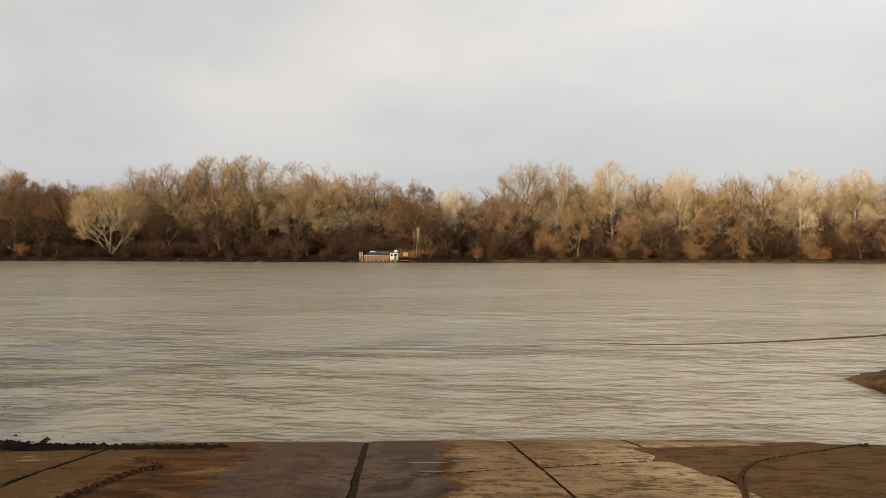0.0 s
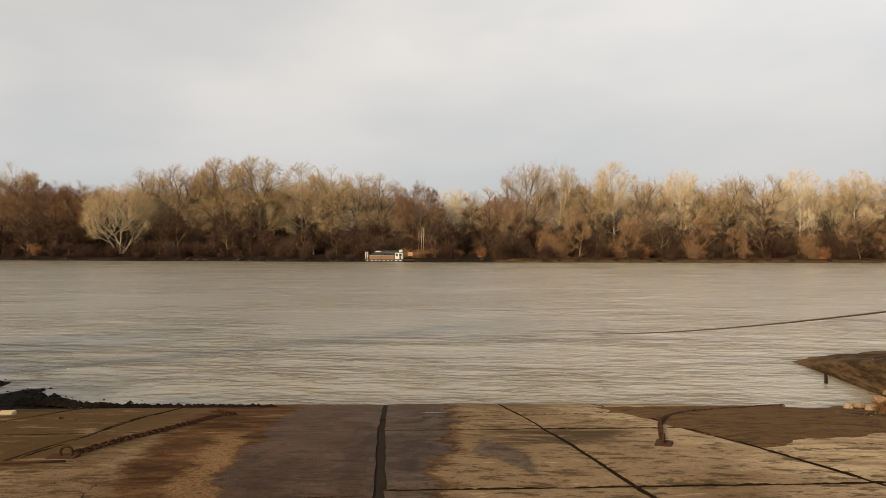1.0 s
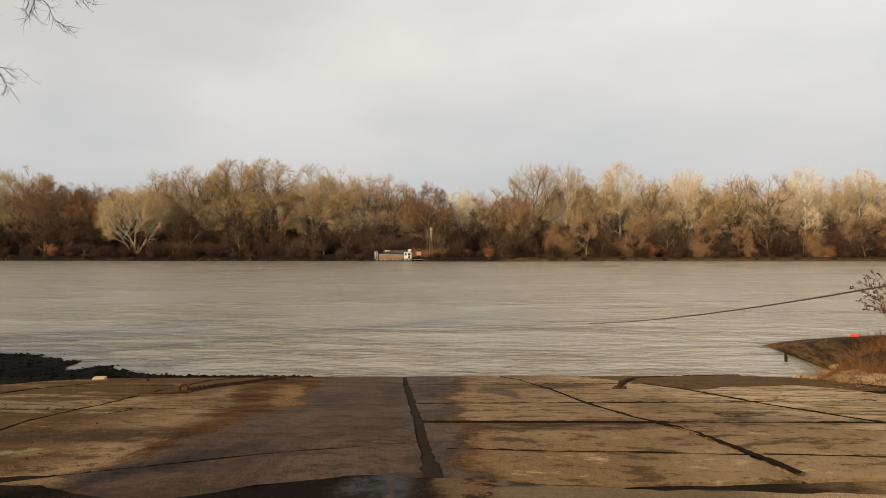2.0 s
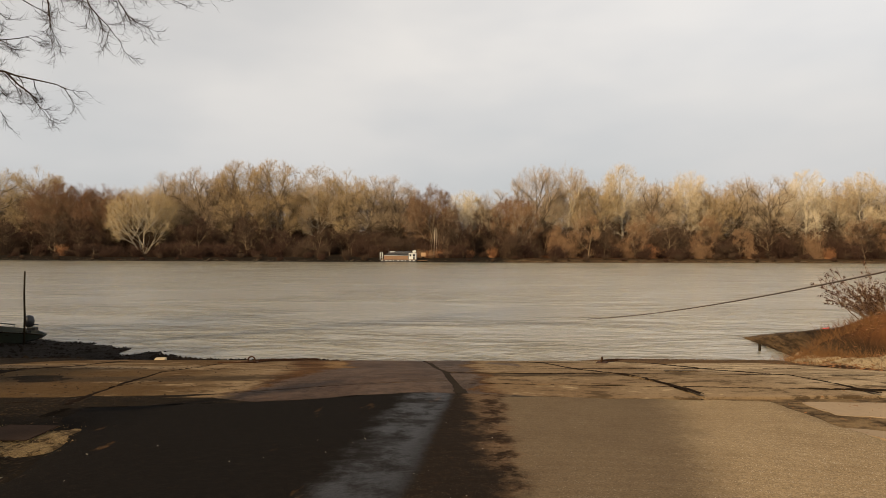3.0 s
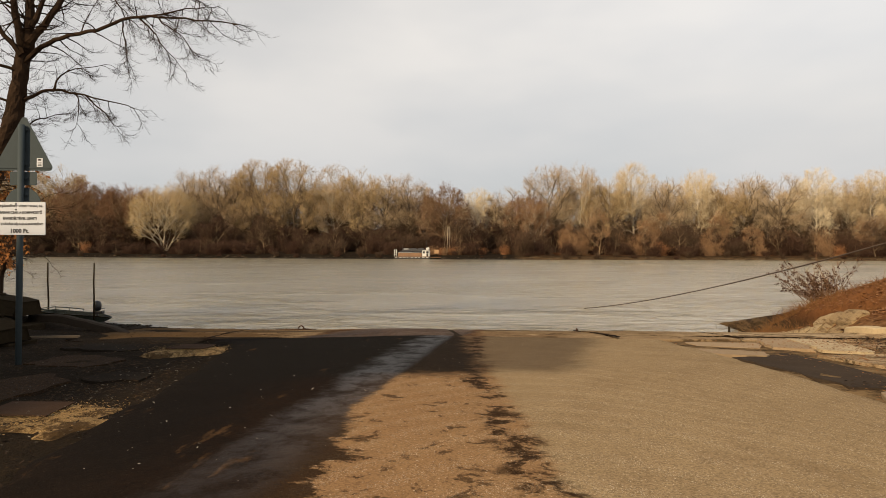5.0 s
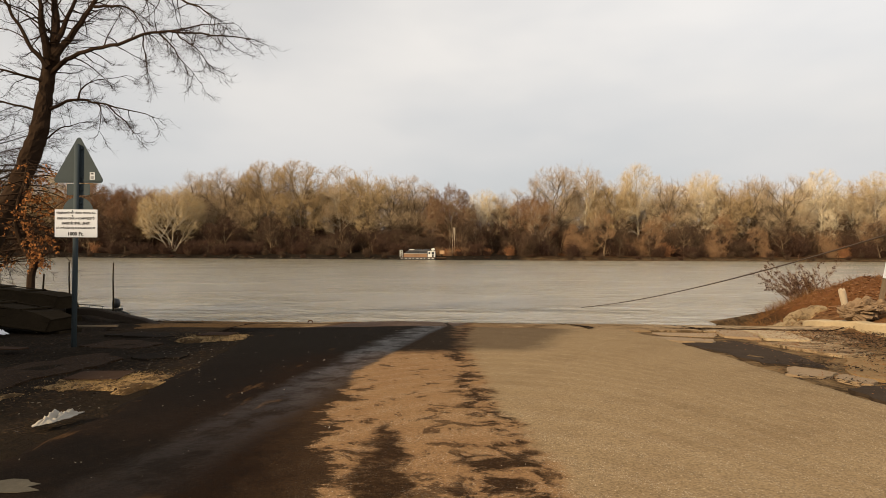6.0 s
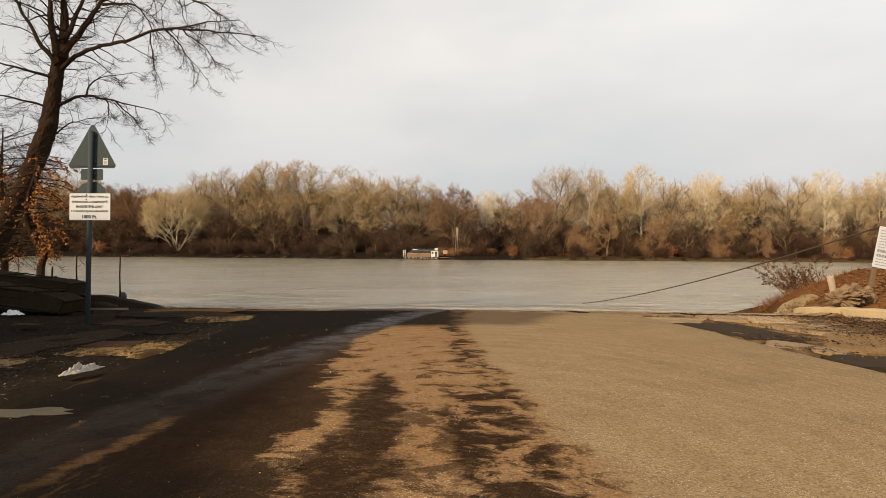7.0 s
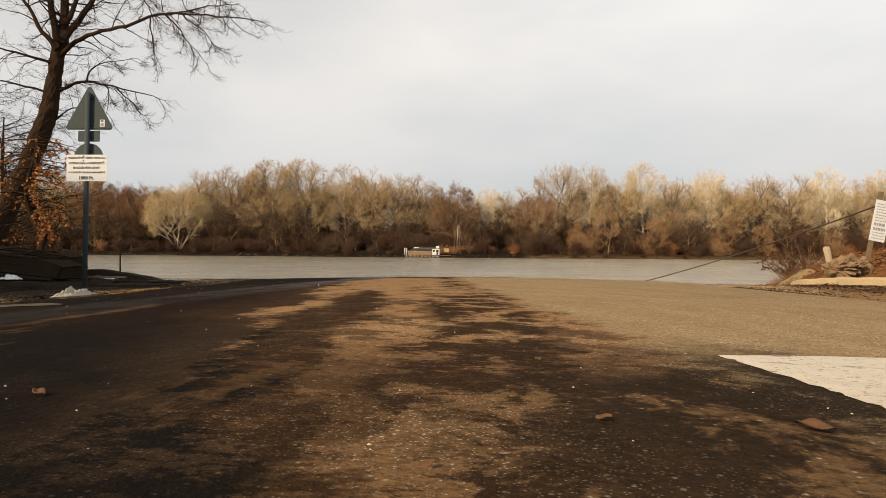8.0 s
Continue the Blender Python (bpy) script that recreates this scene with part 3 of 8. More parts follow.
def ground(x, y, rough=True):
    """The height of the ground without the road and the slabs."""
    if y > 150:
        far = y - 228.0 - 0.12 * max(0.0, min(x, 120.0))
        if far < 0:
            return max(-8.0, WATER_Z + far * 0.12)
        z = WATER_Z + bank_blend(0.0, 1.3, far / 7.0) + bank_blend(0, 1.6, (far - 7) / 35.0)
        return z + 0.25 * noise.noise(Vector((x * 0.12, y * 0.12, 3.0)))
    yy = y - 0.07 * x * min(1.0, max(0.0, (y - 17) / 10))
    z = float(np.interp(yy, PROFILE_Y, PROFILE_Z))
    z -= 0.008 * min(x * x, 25.0) * min(1.0, max(0.0, (16.5 - y) / 5))
    if x < -8.6 and y > 27:
        shore = float(np.interp(x, (-60, -30, -21, -18, -15.7, -15.3, -14.9, -14.2, -11.5, -8.6), (46, 41.5, 39.2, 38.1, 36.9, 35.0, 35.0, 35.8, 33.9, 33.5)))
        z = max(z, WATER_Z + 0.085 * (shore - y)) if y > 30 else z
    w = x - wall_x(y)
    if w > 0:
        spit = float(np.interp(x, (9.5, 10.7, 11.0, 11.5, 13, 16.5, 25, 60), (35.2, 36.5, 40.5, 42.4, 43.9, 45.5, 47, 50)))
        d = spit - y
        beach = WATER_Z + 0.16 * d + 0.11 * max(0.0, d - 8)
        top = float(np.interp(y, (8, 16, 20, 24, 28, 32, 36, 60), (0.12, 0.30, 0.58, 0.76, 0.70, 0.40, 0.20, 0.20)))
        # a steep plated foot, then the gentler mound
        foot = z + float(np.interp(y, (17, 21, 33, 36), (0.0, 0.55, 0.55, 0.0))) * min(1.0, w / 0.6)
        rise = bank_blend(foot, top, (w - float(np.interp(y, (17, 21), (0.0, 0.4)))) / float(np.interp(y, (16, 20, 24, 33, 36), (1.6, 3.2, 4.4, 4.0, 1.0))))
        z = max(min(rise, beach), -4.5)
    v = -10.4 - 0.15 * (y - 22) - x
    if v > 0 and y > 14:
        top = float(np.interp(y, (14, 17, 19.2, 20.2, 22, 25, 28, 31, 60), (-0.05, -0.03, 0.0, -0.28, -0.72, -1.12, -1.52, -2.1, -6.0)))
        z = max(z, bank_blend(z, top, v / 1.6))
    if rough and z > -4:
        amp = 0.05
        if x < -9 and y > 18:
            amp = 0.09
        elif x > 10 and y > 34:
            amp = 0.05
        elif x > 10 and y > 20:
            amp = 0.14
        elif -7 < x < 7 and y > 16:
            amp = 0.01
        z += amp * (noise.noise(Vector((x * 0.9, y * 0.9, 0))) + 0.5 * noise.noise(Vector((x * 2.7, y * 2.7, 5))))
    mound = math.hypot(x + 25.0, (y - 31.0) * 0.8)
    z += bank_blend(2.0, 0.0, mound / 4.2)
    return z


def spread(*stretches):
    """Grid lines: stretches of (start, end, step)."""
    out = []
    for a, b, s in stretches:
        out += list(np.arange(a, b - 1e-6, s))
    return out + [stretches[-1][1]]


def build_ground():
    xs = spread((-1600, -400, 200), (-400, -200, 40), (-200, -60, 14), (-60, -28, 2), (-28, 20, 0.22), (20, 60, 2), (60, 200, 14), (200, 400, 40), (400, 1600, 200))
    ys = spread((-1200, -200, 200), (-200, -20, 20), (-20, -2, 2), (-2, 48, 0.22), (48, 60, 2), (60, 210, 30), (210, 300, 2.5), (300, 400, 25), (400, 2200, 200))
    verts = [(float(x), float(y), ground(float(x), float(y)) - 0.06) for y in ys for x in xs]
    n = len(xs)
    faces = [(j * n + i, j * n + i + 1, (j + 1) * n + i + 1, (j + 1) * n + i) for j in range(len(ys) - 1) for i in range(n - 1)]
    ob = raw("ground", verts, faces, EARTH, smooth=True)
    tagged(ob, "dark earth and river mud with fallen leaves", "ground", kind="structure")


def build_water():
    verts = [(-1600, 20, WATER_Z), (1600, 20, WATER_Z), (1600, 252, WATER_Z), (-1600, 252, WATER_Z)]
    ob = raw("water", verts, [(0, 1, 2, 3)], WATER)
    tagged(ob, "wide grey-brown river with fine wind ripples", "river", kind="structure")


def left_edge(y):
    return float(np.interp(y, (-40, 2, 5.7, 7.4, 8.9, 10.2, 12.0, 13.2, 14.7, 15.7), (-3.4, -3.2, -3.25, -3.4, -3.58, -3.9, -4.15, -4.42, -4.78, -5.6)))


def right_edge(y):
    return float(np.interp(y, (-40, 2, 8.9, 9.7, 11.0, 13.3, 15.5, 16.7), (6.0, 5.2, 3.75, 3.58, 3.36, 3.0, 2.8, 2.75)))


def far_edge(x):
    return float(np.interp(x, (-5.7, -4.5, -3.4, -2.8, -2.3, -1.8, -0.9, 0.2, 2.8), (15.5, 15.85, 16.1, 16.4, 16.75, 17.0, 17.0, 16.8, 16.75)))


def build_road():
    rng = random.Random(4)
    verts, faces = [], []
    ys = spread((-40, -2, 2), (-2, 18, 0.25))
    n = 41
    for j, y in enumerate(ys):
        a, b = left_edge(y) + rng.uniform(-0.07, 0.07), right_edge(y) + rng.uniform(-0.03, 0.03)
        for i in range(n):
            x = a + (b - a) * i / (n - 1)
            yy = min(y, far_edge(x) + 0.03 * math.sin(x * 7) + 0.02 * math.sin(x * 17))
            z = ground(x, yy, False)
            verts.append((x, yy, z + (0.02 if 0 < i < n - 1 else -0.05)))
    for j in range(len(ys) - 1):
        for i in range(n - 1):
            p = j * n + i
            quad = (p, p + 1, p + n + 1, p + n)
            if verts[p + n][1] - verts[p][1] > 1e-4 or verts[p + n + 1][1] - verts[p + 1][1] > 1e-4:
                faces.append(quad)
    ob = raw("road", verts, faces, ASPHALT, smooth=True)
    tagged(ob, "worn asphalt road with wet muddy wheel tracks", "road", kind="structure")


# slab frame: origin on the middle joint where the asphalt ends
RAMP_U, RAMP_V = Vector((0.988, 0.153)), Vector((-0.153, 0.988))
RAMP_O = Vector((-1.05, 16.85))


def slab_xy(u, v):
    p = RAMP_O + RAMP_U * u + RAMP_V * v
    return p.x, p.y


def sag(u, v):
    """How far the slabs beside the left bank are lowered to fit the camera's view."""
    return 0.07 * min(1.0, max(0.0, (-u - 1.2) / 2.2)) * min(1.0, max(0.0, (7.5 - v) / 4.5))


def build_slab(corners, lift, parent):
    """One concrete slab: a worn plate that follows the slope, from four (u, v) corners."""
    nu, nv = 12, 12
    verts, faces = [], []
    rng = random.Random(int(corners[0][0] * 131 + corners[0][1] * 977) & 0xFFFF)
    for j in range(nv + 1):
        for i in range(nu + 1):
            s, t = i / nu, j / nv
            u = (corners[0][0] * (1 - s) + corners[1][0] * s) * (1 - t) + (corners[3][0] * (1 - s) + corners[2][0] * s) * t
            v = (corners[0][1] * (1 - s) + corners[1][1] * s) * (1 - t) + (corners[3][1] * (1 - s) + corners[2][1] * s) * t
            rim = i in (0, nu) or j in (0, nv)
            if rim:
                u += rng.uniform(-0.014, 0.014)
                v += rng.uniform(-0.02, 0.02)
            x, y = slab_xy(u, v)
            verts.append((x, y, ground(x, y, False) + lift - (0.012 if rim else 0.0) - 0.045 * max(0.0, 1 - v / 0.9) - sag(u, v)))
    m = nu + 1
    for j in range(nv):
        for i in range(nu):
            p = j * m + i
            faces.append((p, p + 1, p + m + 1, p + m))
    ring = [i for i in range(m)] + [j * m + nu for j in range(1, nv + 1)] + [nv * m + i for i in range(nu - 1, -1, -1)] + [j * m for j in range(nv - 1, 0, -1)]
    low = len(verts)
    for r in ring:
        x, y, z = verts[r]
        verts.append((x, y, z - 0.16))
    for i in range(len(ring)):
        a, b = ring[i], ring[(i + 1) % len(ring)]
        faces.append((a, low + i, low + (i + 1) % len(ring), b))
    return raw("slab", verts, faces, CONCRETE, parent)


# the long joints, as the side offset u over the way down v; the last rows lie under water
LONG_JOINTS = (
    ((0.0, 20.0), (-8.9, -8.9)),
    ((0.0, 20.0), (-7.2, -7.4)),
    ((0.0, 5.0, 9.0, 12.0, 20.0), (-4.80, -4.72, -4.56, -4.88, -4.84)),
    ((0.0, 2.0, 10.0, 15.0, 20.0), (-0.04, -0.02, 0.17, 0.36, 0.55)),
    ((0.0, 2.1, 2.7, 5.3, 10.0, 15.0, 20.0), (3.05, 2.95, 2.74, 2.83, 3.10, 3.46, 3.8)),
    ((0.0, 5.0, 10.0, 13.0, 16.4, 20.0), (5.50, 5.62, 5.70, 5.95, 6.2, 6.4)),
    ((0.0, 20.0), (8.9, 8.9)),
)
# the cross joints of the two halves: v at the middle joint, and its slant
CROSS_LEFT = ((0.0, 0.10), (1.5, 0.24), (5.02, 0.03), (10.55, 0.03), (14.1, 0.02), (16.7, 0.02), (19.5, 0.0))
CROSS_RIGHT = ((0.0, 0.0), (1.22, -0.15), (2.75, -0.09), (5.32, -0.02), (10.35, -0.02), (12.3, 0.25), (16.9, 0.0), (19.5, 0.0))


def joint_u(k, v):
    return float(np.interp(v, LONG_JOINTS[k][0], LONG_JOINTS[k][1]))


def build_ramp():
    ramp = thing("boat_ramp", Matrix(), "old stained concrete slabs of a ferry landing", "boat ramp", kind="structure")
    rng = random.Random(11)
    for i in range(6):
        rows = CROSS_RIGHT if i > 2 else CROSS_LEFT
        for j in range(len(rows) - 1):
            if (i == 0 and j < 2) or (i == 1 and j < 1) or (i < 2 and j > 4):
                continue
            corners = []
            for k, row, side, way in ((i, j, 1, 1), (i + 1, j, -1, 1), (i + 1, j + 1, -1, -1), (i, j + 1, 1, -1)):
                v0, slant = rows[row]
                u = joint_u(k, v0)
                v = v0 + slant * u
                gap = 0.062 if k == 3 else 0.034
                corners.append((joint_u(k, v) + side * gap + rng.uniform(-0.008, 0.008), v + way * (0.11 if v0 == 2.75 else 0.022)))
            mid = [sum(c[e] for c in corners) / 4 for e in (0, 1)]
            x, y = slab_xy(*mid)
            if x > wall_x(y) + 0.6:
                continue
            build_slab(corners, 0.025 + rng.uniform(-0.006, 0.008), ramp)
    build_joints(ramp)
    build_silt()


def build_joint(line, width, lift, material, ramp, seed, wild=1.0):
    """Mud packed into a joint along (u, v) points: a strip of uneven width below the slabs' faces."""
    rng = random.Random(seed)
    verts, faces = [], []
    pts = []
    for (u0, v0), (u1, v1) in zip(line, line[1:]):
        n = max(2, int(math.hypot(u1 - u0, v1 - v0) / 0.07))
        pts += [Vector((u0 + (u1 - u0) * i / n, v0 + (v1 - v0) * i / n)) for i in range(n)]
    pts.append(Vector(line[-1]))
    for i, p in enumerate(pts):
        d = (pts[min(i + 1, len(pts) - 1)] - pts[max(i - 1, 0)]).normalized()
        drift = noise.noise(Vector((p.x * 0.9, p.y * 0.9, seed)))
        for side in (-1, -0.4, 0.4, 1):
            w = side * width * (1 + wild * (rng.uniform(-0.40, 0.40) + 0.55 * noise.noise(Vector((p.x * 2.5, p.y * 2.5, seed + side)))))
            x, y = slab_xy(p.x - d.y * w, p.y + d.x * w)
            verts.append((x, y, ground(x, y, False) + lift - sag(p.x, p.y) + 0.010 * wild * drift + wild * (rng.uniform(-0.004, 0.006) if abs(side) < 1 else -0.012)))
    for i in range(len(pts) - 1):
        for c in range(3):
            p = i * 4 + c
            faces.append((p, p + 1, p + 5, p + 4))
    raw("joint_filling", verts, faces, material, ramp, "dark mud packed into the joint", True)


def build_joints(ramp):
    moss = plain("joint_mud", (0.016, 0.010, 0.006), 0.97, 0.6, 20.0, 0.0, 0.8, "", 0.02)
    silt = plain("wet_joint_silt", (0.026, 0.019, 0.013), 0.95, 0.6, 7.0, 0.0, 0.8, "", 0.02)
    steps = [0.05 + 0.6 * i for i in range(31)]
    build_joint([(joint_u(3, v), v) for v in steps], 0.085, 0.004, silt, ramp, 1, 0.3)
    for k, width in ((1, 0.045), (2, 0.050), (4, 0.030), (5, 0.034)):
        build_joint([(joint_u(k, v), v) for v in steps], width, 0.020, moss, ramp, 2 + k, 1.2)
    for i, (v, slant) in enumerate(CROSS_LEFT[1:5]):
        build_joint([(-7.1, v - 7.1 * slant), (-4.8, v - 4.8 * slant), (-0.12, v)], 0.040, 0.010, moss, ramp, 20 + i, 1.6)
    for i, (v, slant) in enumerate(CROSS_RIGHT[1:6]):
        if v == 2.75:
            build_joint([(0.05, 2.74), (1.3, 2.70), (2.4, 2.62), (3.0, 2.50)], 0.150, 0.004, moss, ramp, 50, 0.9)
            build_joint([(2.8, 2.55), (3.5, 2.42), (5.5, 2.30), (8.6, 2.05)], 0.034, 0.014, moss, ramp, 51, 1.4)
            continue
        build_joint([(0.15, v), (3.0, v + 3.0 * slant), (5.8, v + 5.8 * slant), (8.6, v + 8.6 * slant)], 0.016 if v < 2 else 0.048, 0.008 if v < 2 else 0.014, moss, ramp, 30 + i, 1.4)
    # cracks across the slabs
    build_joint([(-2.84, 4.98), (-2.96, 5.6), (-3.02, 6.2), (-2.97, 6.9)], 0.010, 0.026, moss, ramp, 41, 1.6)
    build_joint([(-4.8, 1.4), (-4.6, 1.9), (-4.34, 2.6), (-4.1, 3.6), (-3.93, 4.7)], 0.012, 0.026, moss, ramp, 44, 1.6)
    build_joint([(1.1, 12.6), (1.5, 12.3), (2.2, 12.55), (3.1, 12.2)], 0.008, 0.026, moss, ramp, 42, 1.6)


def build_silt():
    """River silt washed over the outer slabs, and the lip of mud at the water."""
    mud = Nodes("river_silt")
    grain = mud.noise(24.0, 6, 0.75)
    tone = mud.mix(mud.noise(1.3, 5, 0.6), (0.062, 0.033, 0.013), (0.165, 0.094, 0.038))
    tone = mud.mix(mud.step(mud.noise(4.0, 7, 0.7, mud.scaled(mud.pos, (0.5, 1.0, 1.0))), 0.46, 0.60, (0.0, 0.65)), tone, (0.036, 0.021, 0.010))
    tone = mud.mix(mud.step(grain, 0.56, 0.66, (0.0, 0.7)), tone, (0.30, 0.205, 0.110))
    silt = mud.done(tone, 0.95, mud.bump(grain, 0.8, 0.03), spec=0.06)
    verts, faces = [], []
    nu, nv = 40, 60
    for j in range(nv + 1):
        for i in range(nu + 1):
            u, v = 5.2 + 5.2 * i / nu, 7.6 + 9.0 * j / nv
            x, y = slab_xy(u, v)
            edge = min((u - 5.75 + 0.35 * noise.noise(Vector((v * 0.9, 3.0, 0)))), 0.75 * (v - 7.85 - 0.5 * max(0.0, u - 6.2) + 0.5 * noise.noise(Vector((u * 0.8, 7.0, 0)))), 0.6 * (15.4 - v))
            z = ground(x, y, False) + 0.022 + 0.055 * math.tanh(edge * 2.2) + 0.014 * noise.noise(Vector((x * 3, y * 3, 1)))
            verts.append((x, y, z))
    m = nu + 1
    faces = [(j * m + i, j * m + i + 1, (j + 1) * m + i + 1, (j + 1) * m + i) for j in range(nv) for i in range(nu)]
    tagged(raw("silt_bed", verts, faces, silt, None, "", True), "brown gravelly silt washed over the outer slabs", "silt", kind="structure")
    verts, faces = [], []
    rng = random.Random(81)
    for _ in range(900):
        u = rng.uniform(-9.5, -2.6)
        v = float(np.interp(u, (-9.5, -7.5, -4.5, -2.6), (17.9, 17.6, 16.75, 16.7))) + rng.gauss(0, 0.16)
        x, y = slab_xy(u, v)
        s = 0.03 + 0.10 * rng.random() ** 2
        p = Vector((x, y, max(ground(x, y, False), WATER_Z - 0.03)))
        n = len(verts)
        a = rng.uniform(0, 6.28)
        for k in range(6):
            e = a + k * 1.047
            verts.append(tuple(p + Vector((math.cos(e) * 1.7, math.sin(e), -0.1)) * s * rng.uniform(0.7, 1.3)))
        verts.append(tuple(p + Vector((rng.uniform(-0.4, 0.4), rng.uniform(-0.4, 0.4), rng.uniform(0.5, 1.0))) * s))
        faces += [(n + k, n + (k + 1) % 6, n + 6) for k in range(6)]
    tagged(raw("mud_lip", verts, faces, EARTH), "dark clods of mud along the foot of the ramp", "mud", kind="stuff")


# ---- trees of the far bank ----
def bent(rng, p, d, length, steps, wander, lift=0.0):
    pts = [p.copy()]
    d = d.normalized()
    for _ in range(steps):
        d = (d + Vector((rng.uniform(-1, 1), rng.uniform(-1, 1), rng.uniform(-1, 1))) * wander + Vector((0, 0, lift))).normalized()
        pts.append(pts[-1] + d * (length / steps))
    return pts


def along(pts, s):
    i = min(int(s * (len(pts) - 1)), len(pts) - 2)
    f = s * (len(pts) - 1) - i
    return pts[i].lerp(pts[i + 1], f), (pts[i + 1] - pts[i]).normalized()


def strand(verts, faces, p, d, length, width, rng):
    """A fine twig as one slender tapering blade."""
    side = d.cross(Vector((rng.uniform(-1, 1), rng.uniform(-1, 1), rng.uniform(-1, 1))))
    if side.length < 1e-4:
        return
    side = side.normalized() * width
    n = len(verts)
    verts += [tuple(p - side), tuple(p + side), tuple(p + d * length)]
    faces.append((n, n + 1, n + 2))


def toward_shell(p, d, centre, wide, half):
    """How far it is from p along d to the rounded outline of a crown."""
    q = Vector(((p.x - centre.x) / wide, (p.y - centre.y) / wide, (p.z - centre.z) / half))
    e = Vector((d.x / wide, d.y / wide, d.z / half))
    a, b, c = e.dot(e), q.dot(e), q.dot(q) - 1.0
    root = b * b - a * c
    return max(0.0, (-b + math.sqrt(root)) / a) if root > 0 else 0.0


def splayed(rng, d, angle):
    """A direction that leaves d by about an angle in degrees, any way round."""
    a, b = frame_of(d)
    w = rng.uniform(0, 2 * math.pi)
    k = math.tan(radians(angle * rng.uniform(0.7, 1.3)))
    return (d + (a * math.cos(w) + b * math.sin(w)) * k).normalized()


def make_tree(seed, height, spread_, limbs, fork_at, bark, twigs, fullness, width, label, kind="trees of the far bank", stems=1):
    """A bare broad-leaved tree: rising limbs fork again and again and fan out into a rounded haze of fine twigs."""
    rng = random.Random(seed)
    root = thing("tree", Matrix(), label, "tree", kind)
    tv, tf, cv, cf = [], [], [], []
    r = height * 0.016
    half = height * (1 - fork_at) * 0.58
    centre = Vector((rng.uniform(-0.6, 0.6), rng.uniform(-0.6, 0.6), height - half))
    lump = Vector((seed * 3.1, seed * 1.7, 0))

    def shell(p, d):
        k = 1 + 0.13 * noise.noise(d * 2.0 + lump)
        return toward_shell(p, d, centre, spread_ * k, half * k)

    def grow(p, d, length, radius, level):
        """One branch, then its side branches, down to single twigs."""
        steps = 5 if level < 2 else 3
        pts = bent(rng, p, d, length, steps, 0.10 if level < 2 else 0.15, 0.035 if level < 2 else 0.01)
        tube(tv, tf, pts, [radius * (1 - 0.72 * i / steps) for i in range(steps + 1)], 5 if level < 2 else 3)
        count = (0, 7, 6, 6)[level]
        for i in range(count):
            s = 0.22 + 0.77 * (i + rng.random()) / count
            q, e = along(pts, min(0.995, s))
            o = splayed(rng, e, 44 if level < 3 else 42)
            o = (o + Vector((0, 0, 0.08))).normalized()
            room = shell(q, o)
            if room < 0.5:
                continue
            if level < 3:
                grow(q, o, min(room * rng.uniform(0.75, 1.0), length * rng.uniform(0.42, 0.66)), radius * 0.55, level + 1)
            else:
                spray(q, o, min(room + 0.25, length * rng.uniform(0.6, 1.0), 2.1))
        spray(pts[-1], (pts[-1] - pts[-2]).normalized(), min(1.3, 0.25 + shell(pts[-1], d)))

    def spray(p, d, length):
        """A twig with the finest twigs along it."""
        strand(cv, cf, p, d, length, width * 1.25, rng)
        for _ in range(fullness):
            q = p + d * (length * rng.uniform(0.05, 0.95))
            o = (splayed(rng, d, 42) + Vector((0, 0, 0.06))).normalized()
            strand(cv, cf, q, o, length * rng.uniform(0.3, 0.7), width * rng.uniform(0.6, 1.1), rng)

    for k in range(stems):
        w = 2 * math.pi * k / stems + rng.uniform(-0.4, 0.4)
        out = Vector((math.cos(w), math.sin(w), 0)) * (0.0 if stems == 1 else rng.uniform(0.35, 0.75))
        foot = out * (0.8 if stems > 1 else 0.0) + Vector((0, 0, -0.6))
        tall = height * rng.uniform(0.60, 0.68) / (1 + 0.5 * out.length)
        stem = bent(rng, foot, out + Vector((rng.uniform(-0.07, 0.07), rng.uniform(-0.07, 0.07), 1)), tall, 8, 0.075, 0.05)
        tube(tv, tf, stem, [r * (1.15 if stems == 1 else 0.95) * (1 - 0.105 * i) for i in range(9)], 6)
        turn = rng.uniform(0, 6.28)
        for i in range(limbs):
            s = fork_at * 1.15 + (0.99 - fork_at * 1.15) * (i + rng.random() * 0.8) / limbs
            p, e = along(stem, min(0.99, s))
            turn += 2.4 + rng.uniform(-0.5, 0.5)
            lean = math.tan(radians(68 - 32 * s + rng.uniform(-8, 8)))
            d = (e + Vector((math.cos(turn), math.sin(turn), 0)) * lean).normalized()
            room = shell(p, d)
            if room > 1.0:
                grow(p, d, room * rng.uniform(0.72, 0.92), r * (0.56 - 0.26 * s) * (1.0 if stems == 1 else 1.25), 1)
        grow(stem[-1], (stem[-1] - stem[-2]).normalized(), max(1.5, shell(stem[-1], Vector((0, 0, 1))) * 0.85), r * 0.2, 2)
    raw("trunk", tv, tf, bark, root)
    raw("crown", cv, cf, twigs, root)
    return root


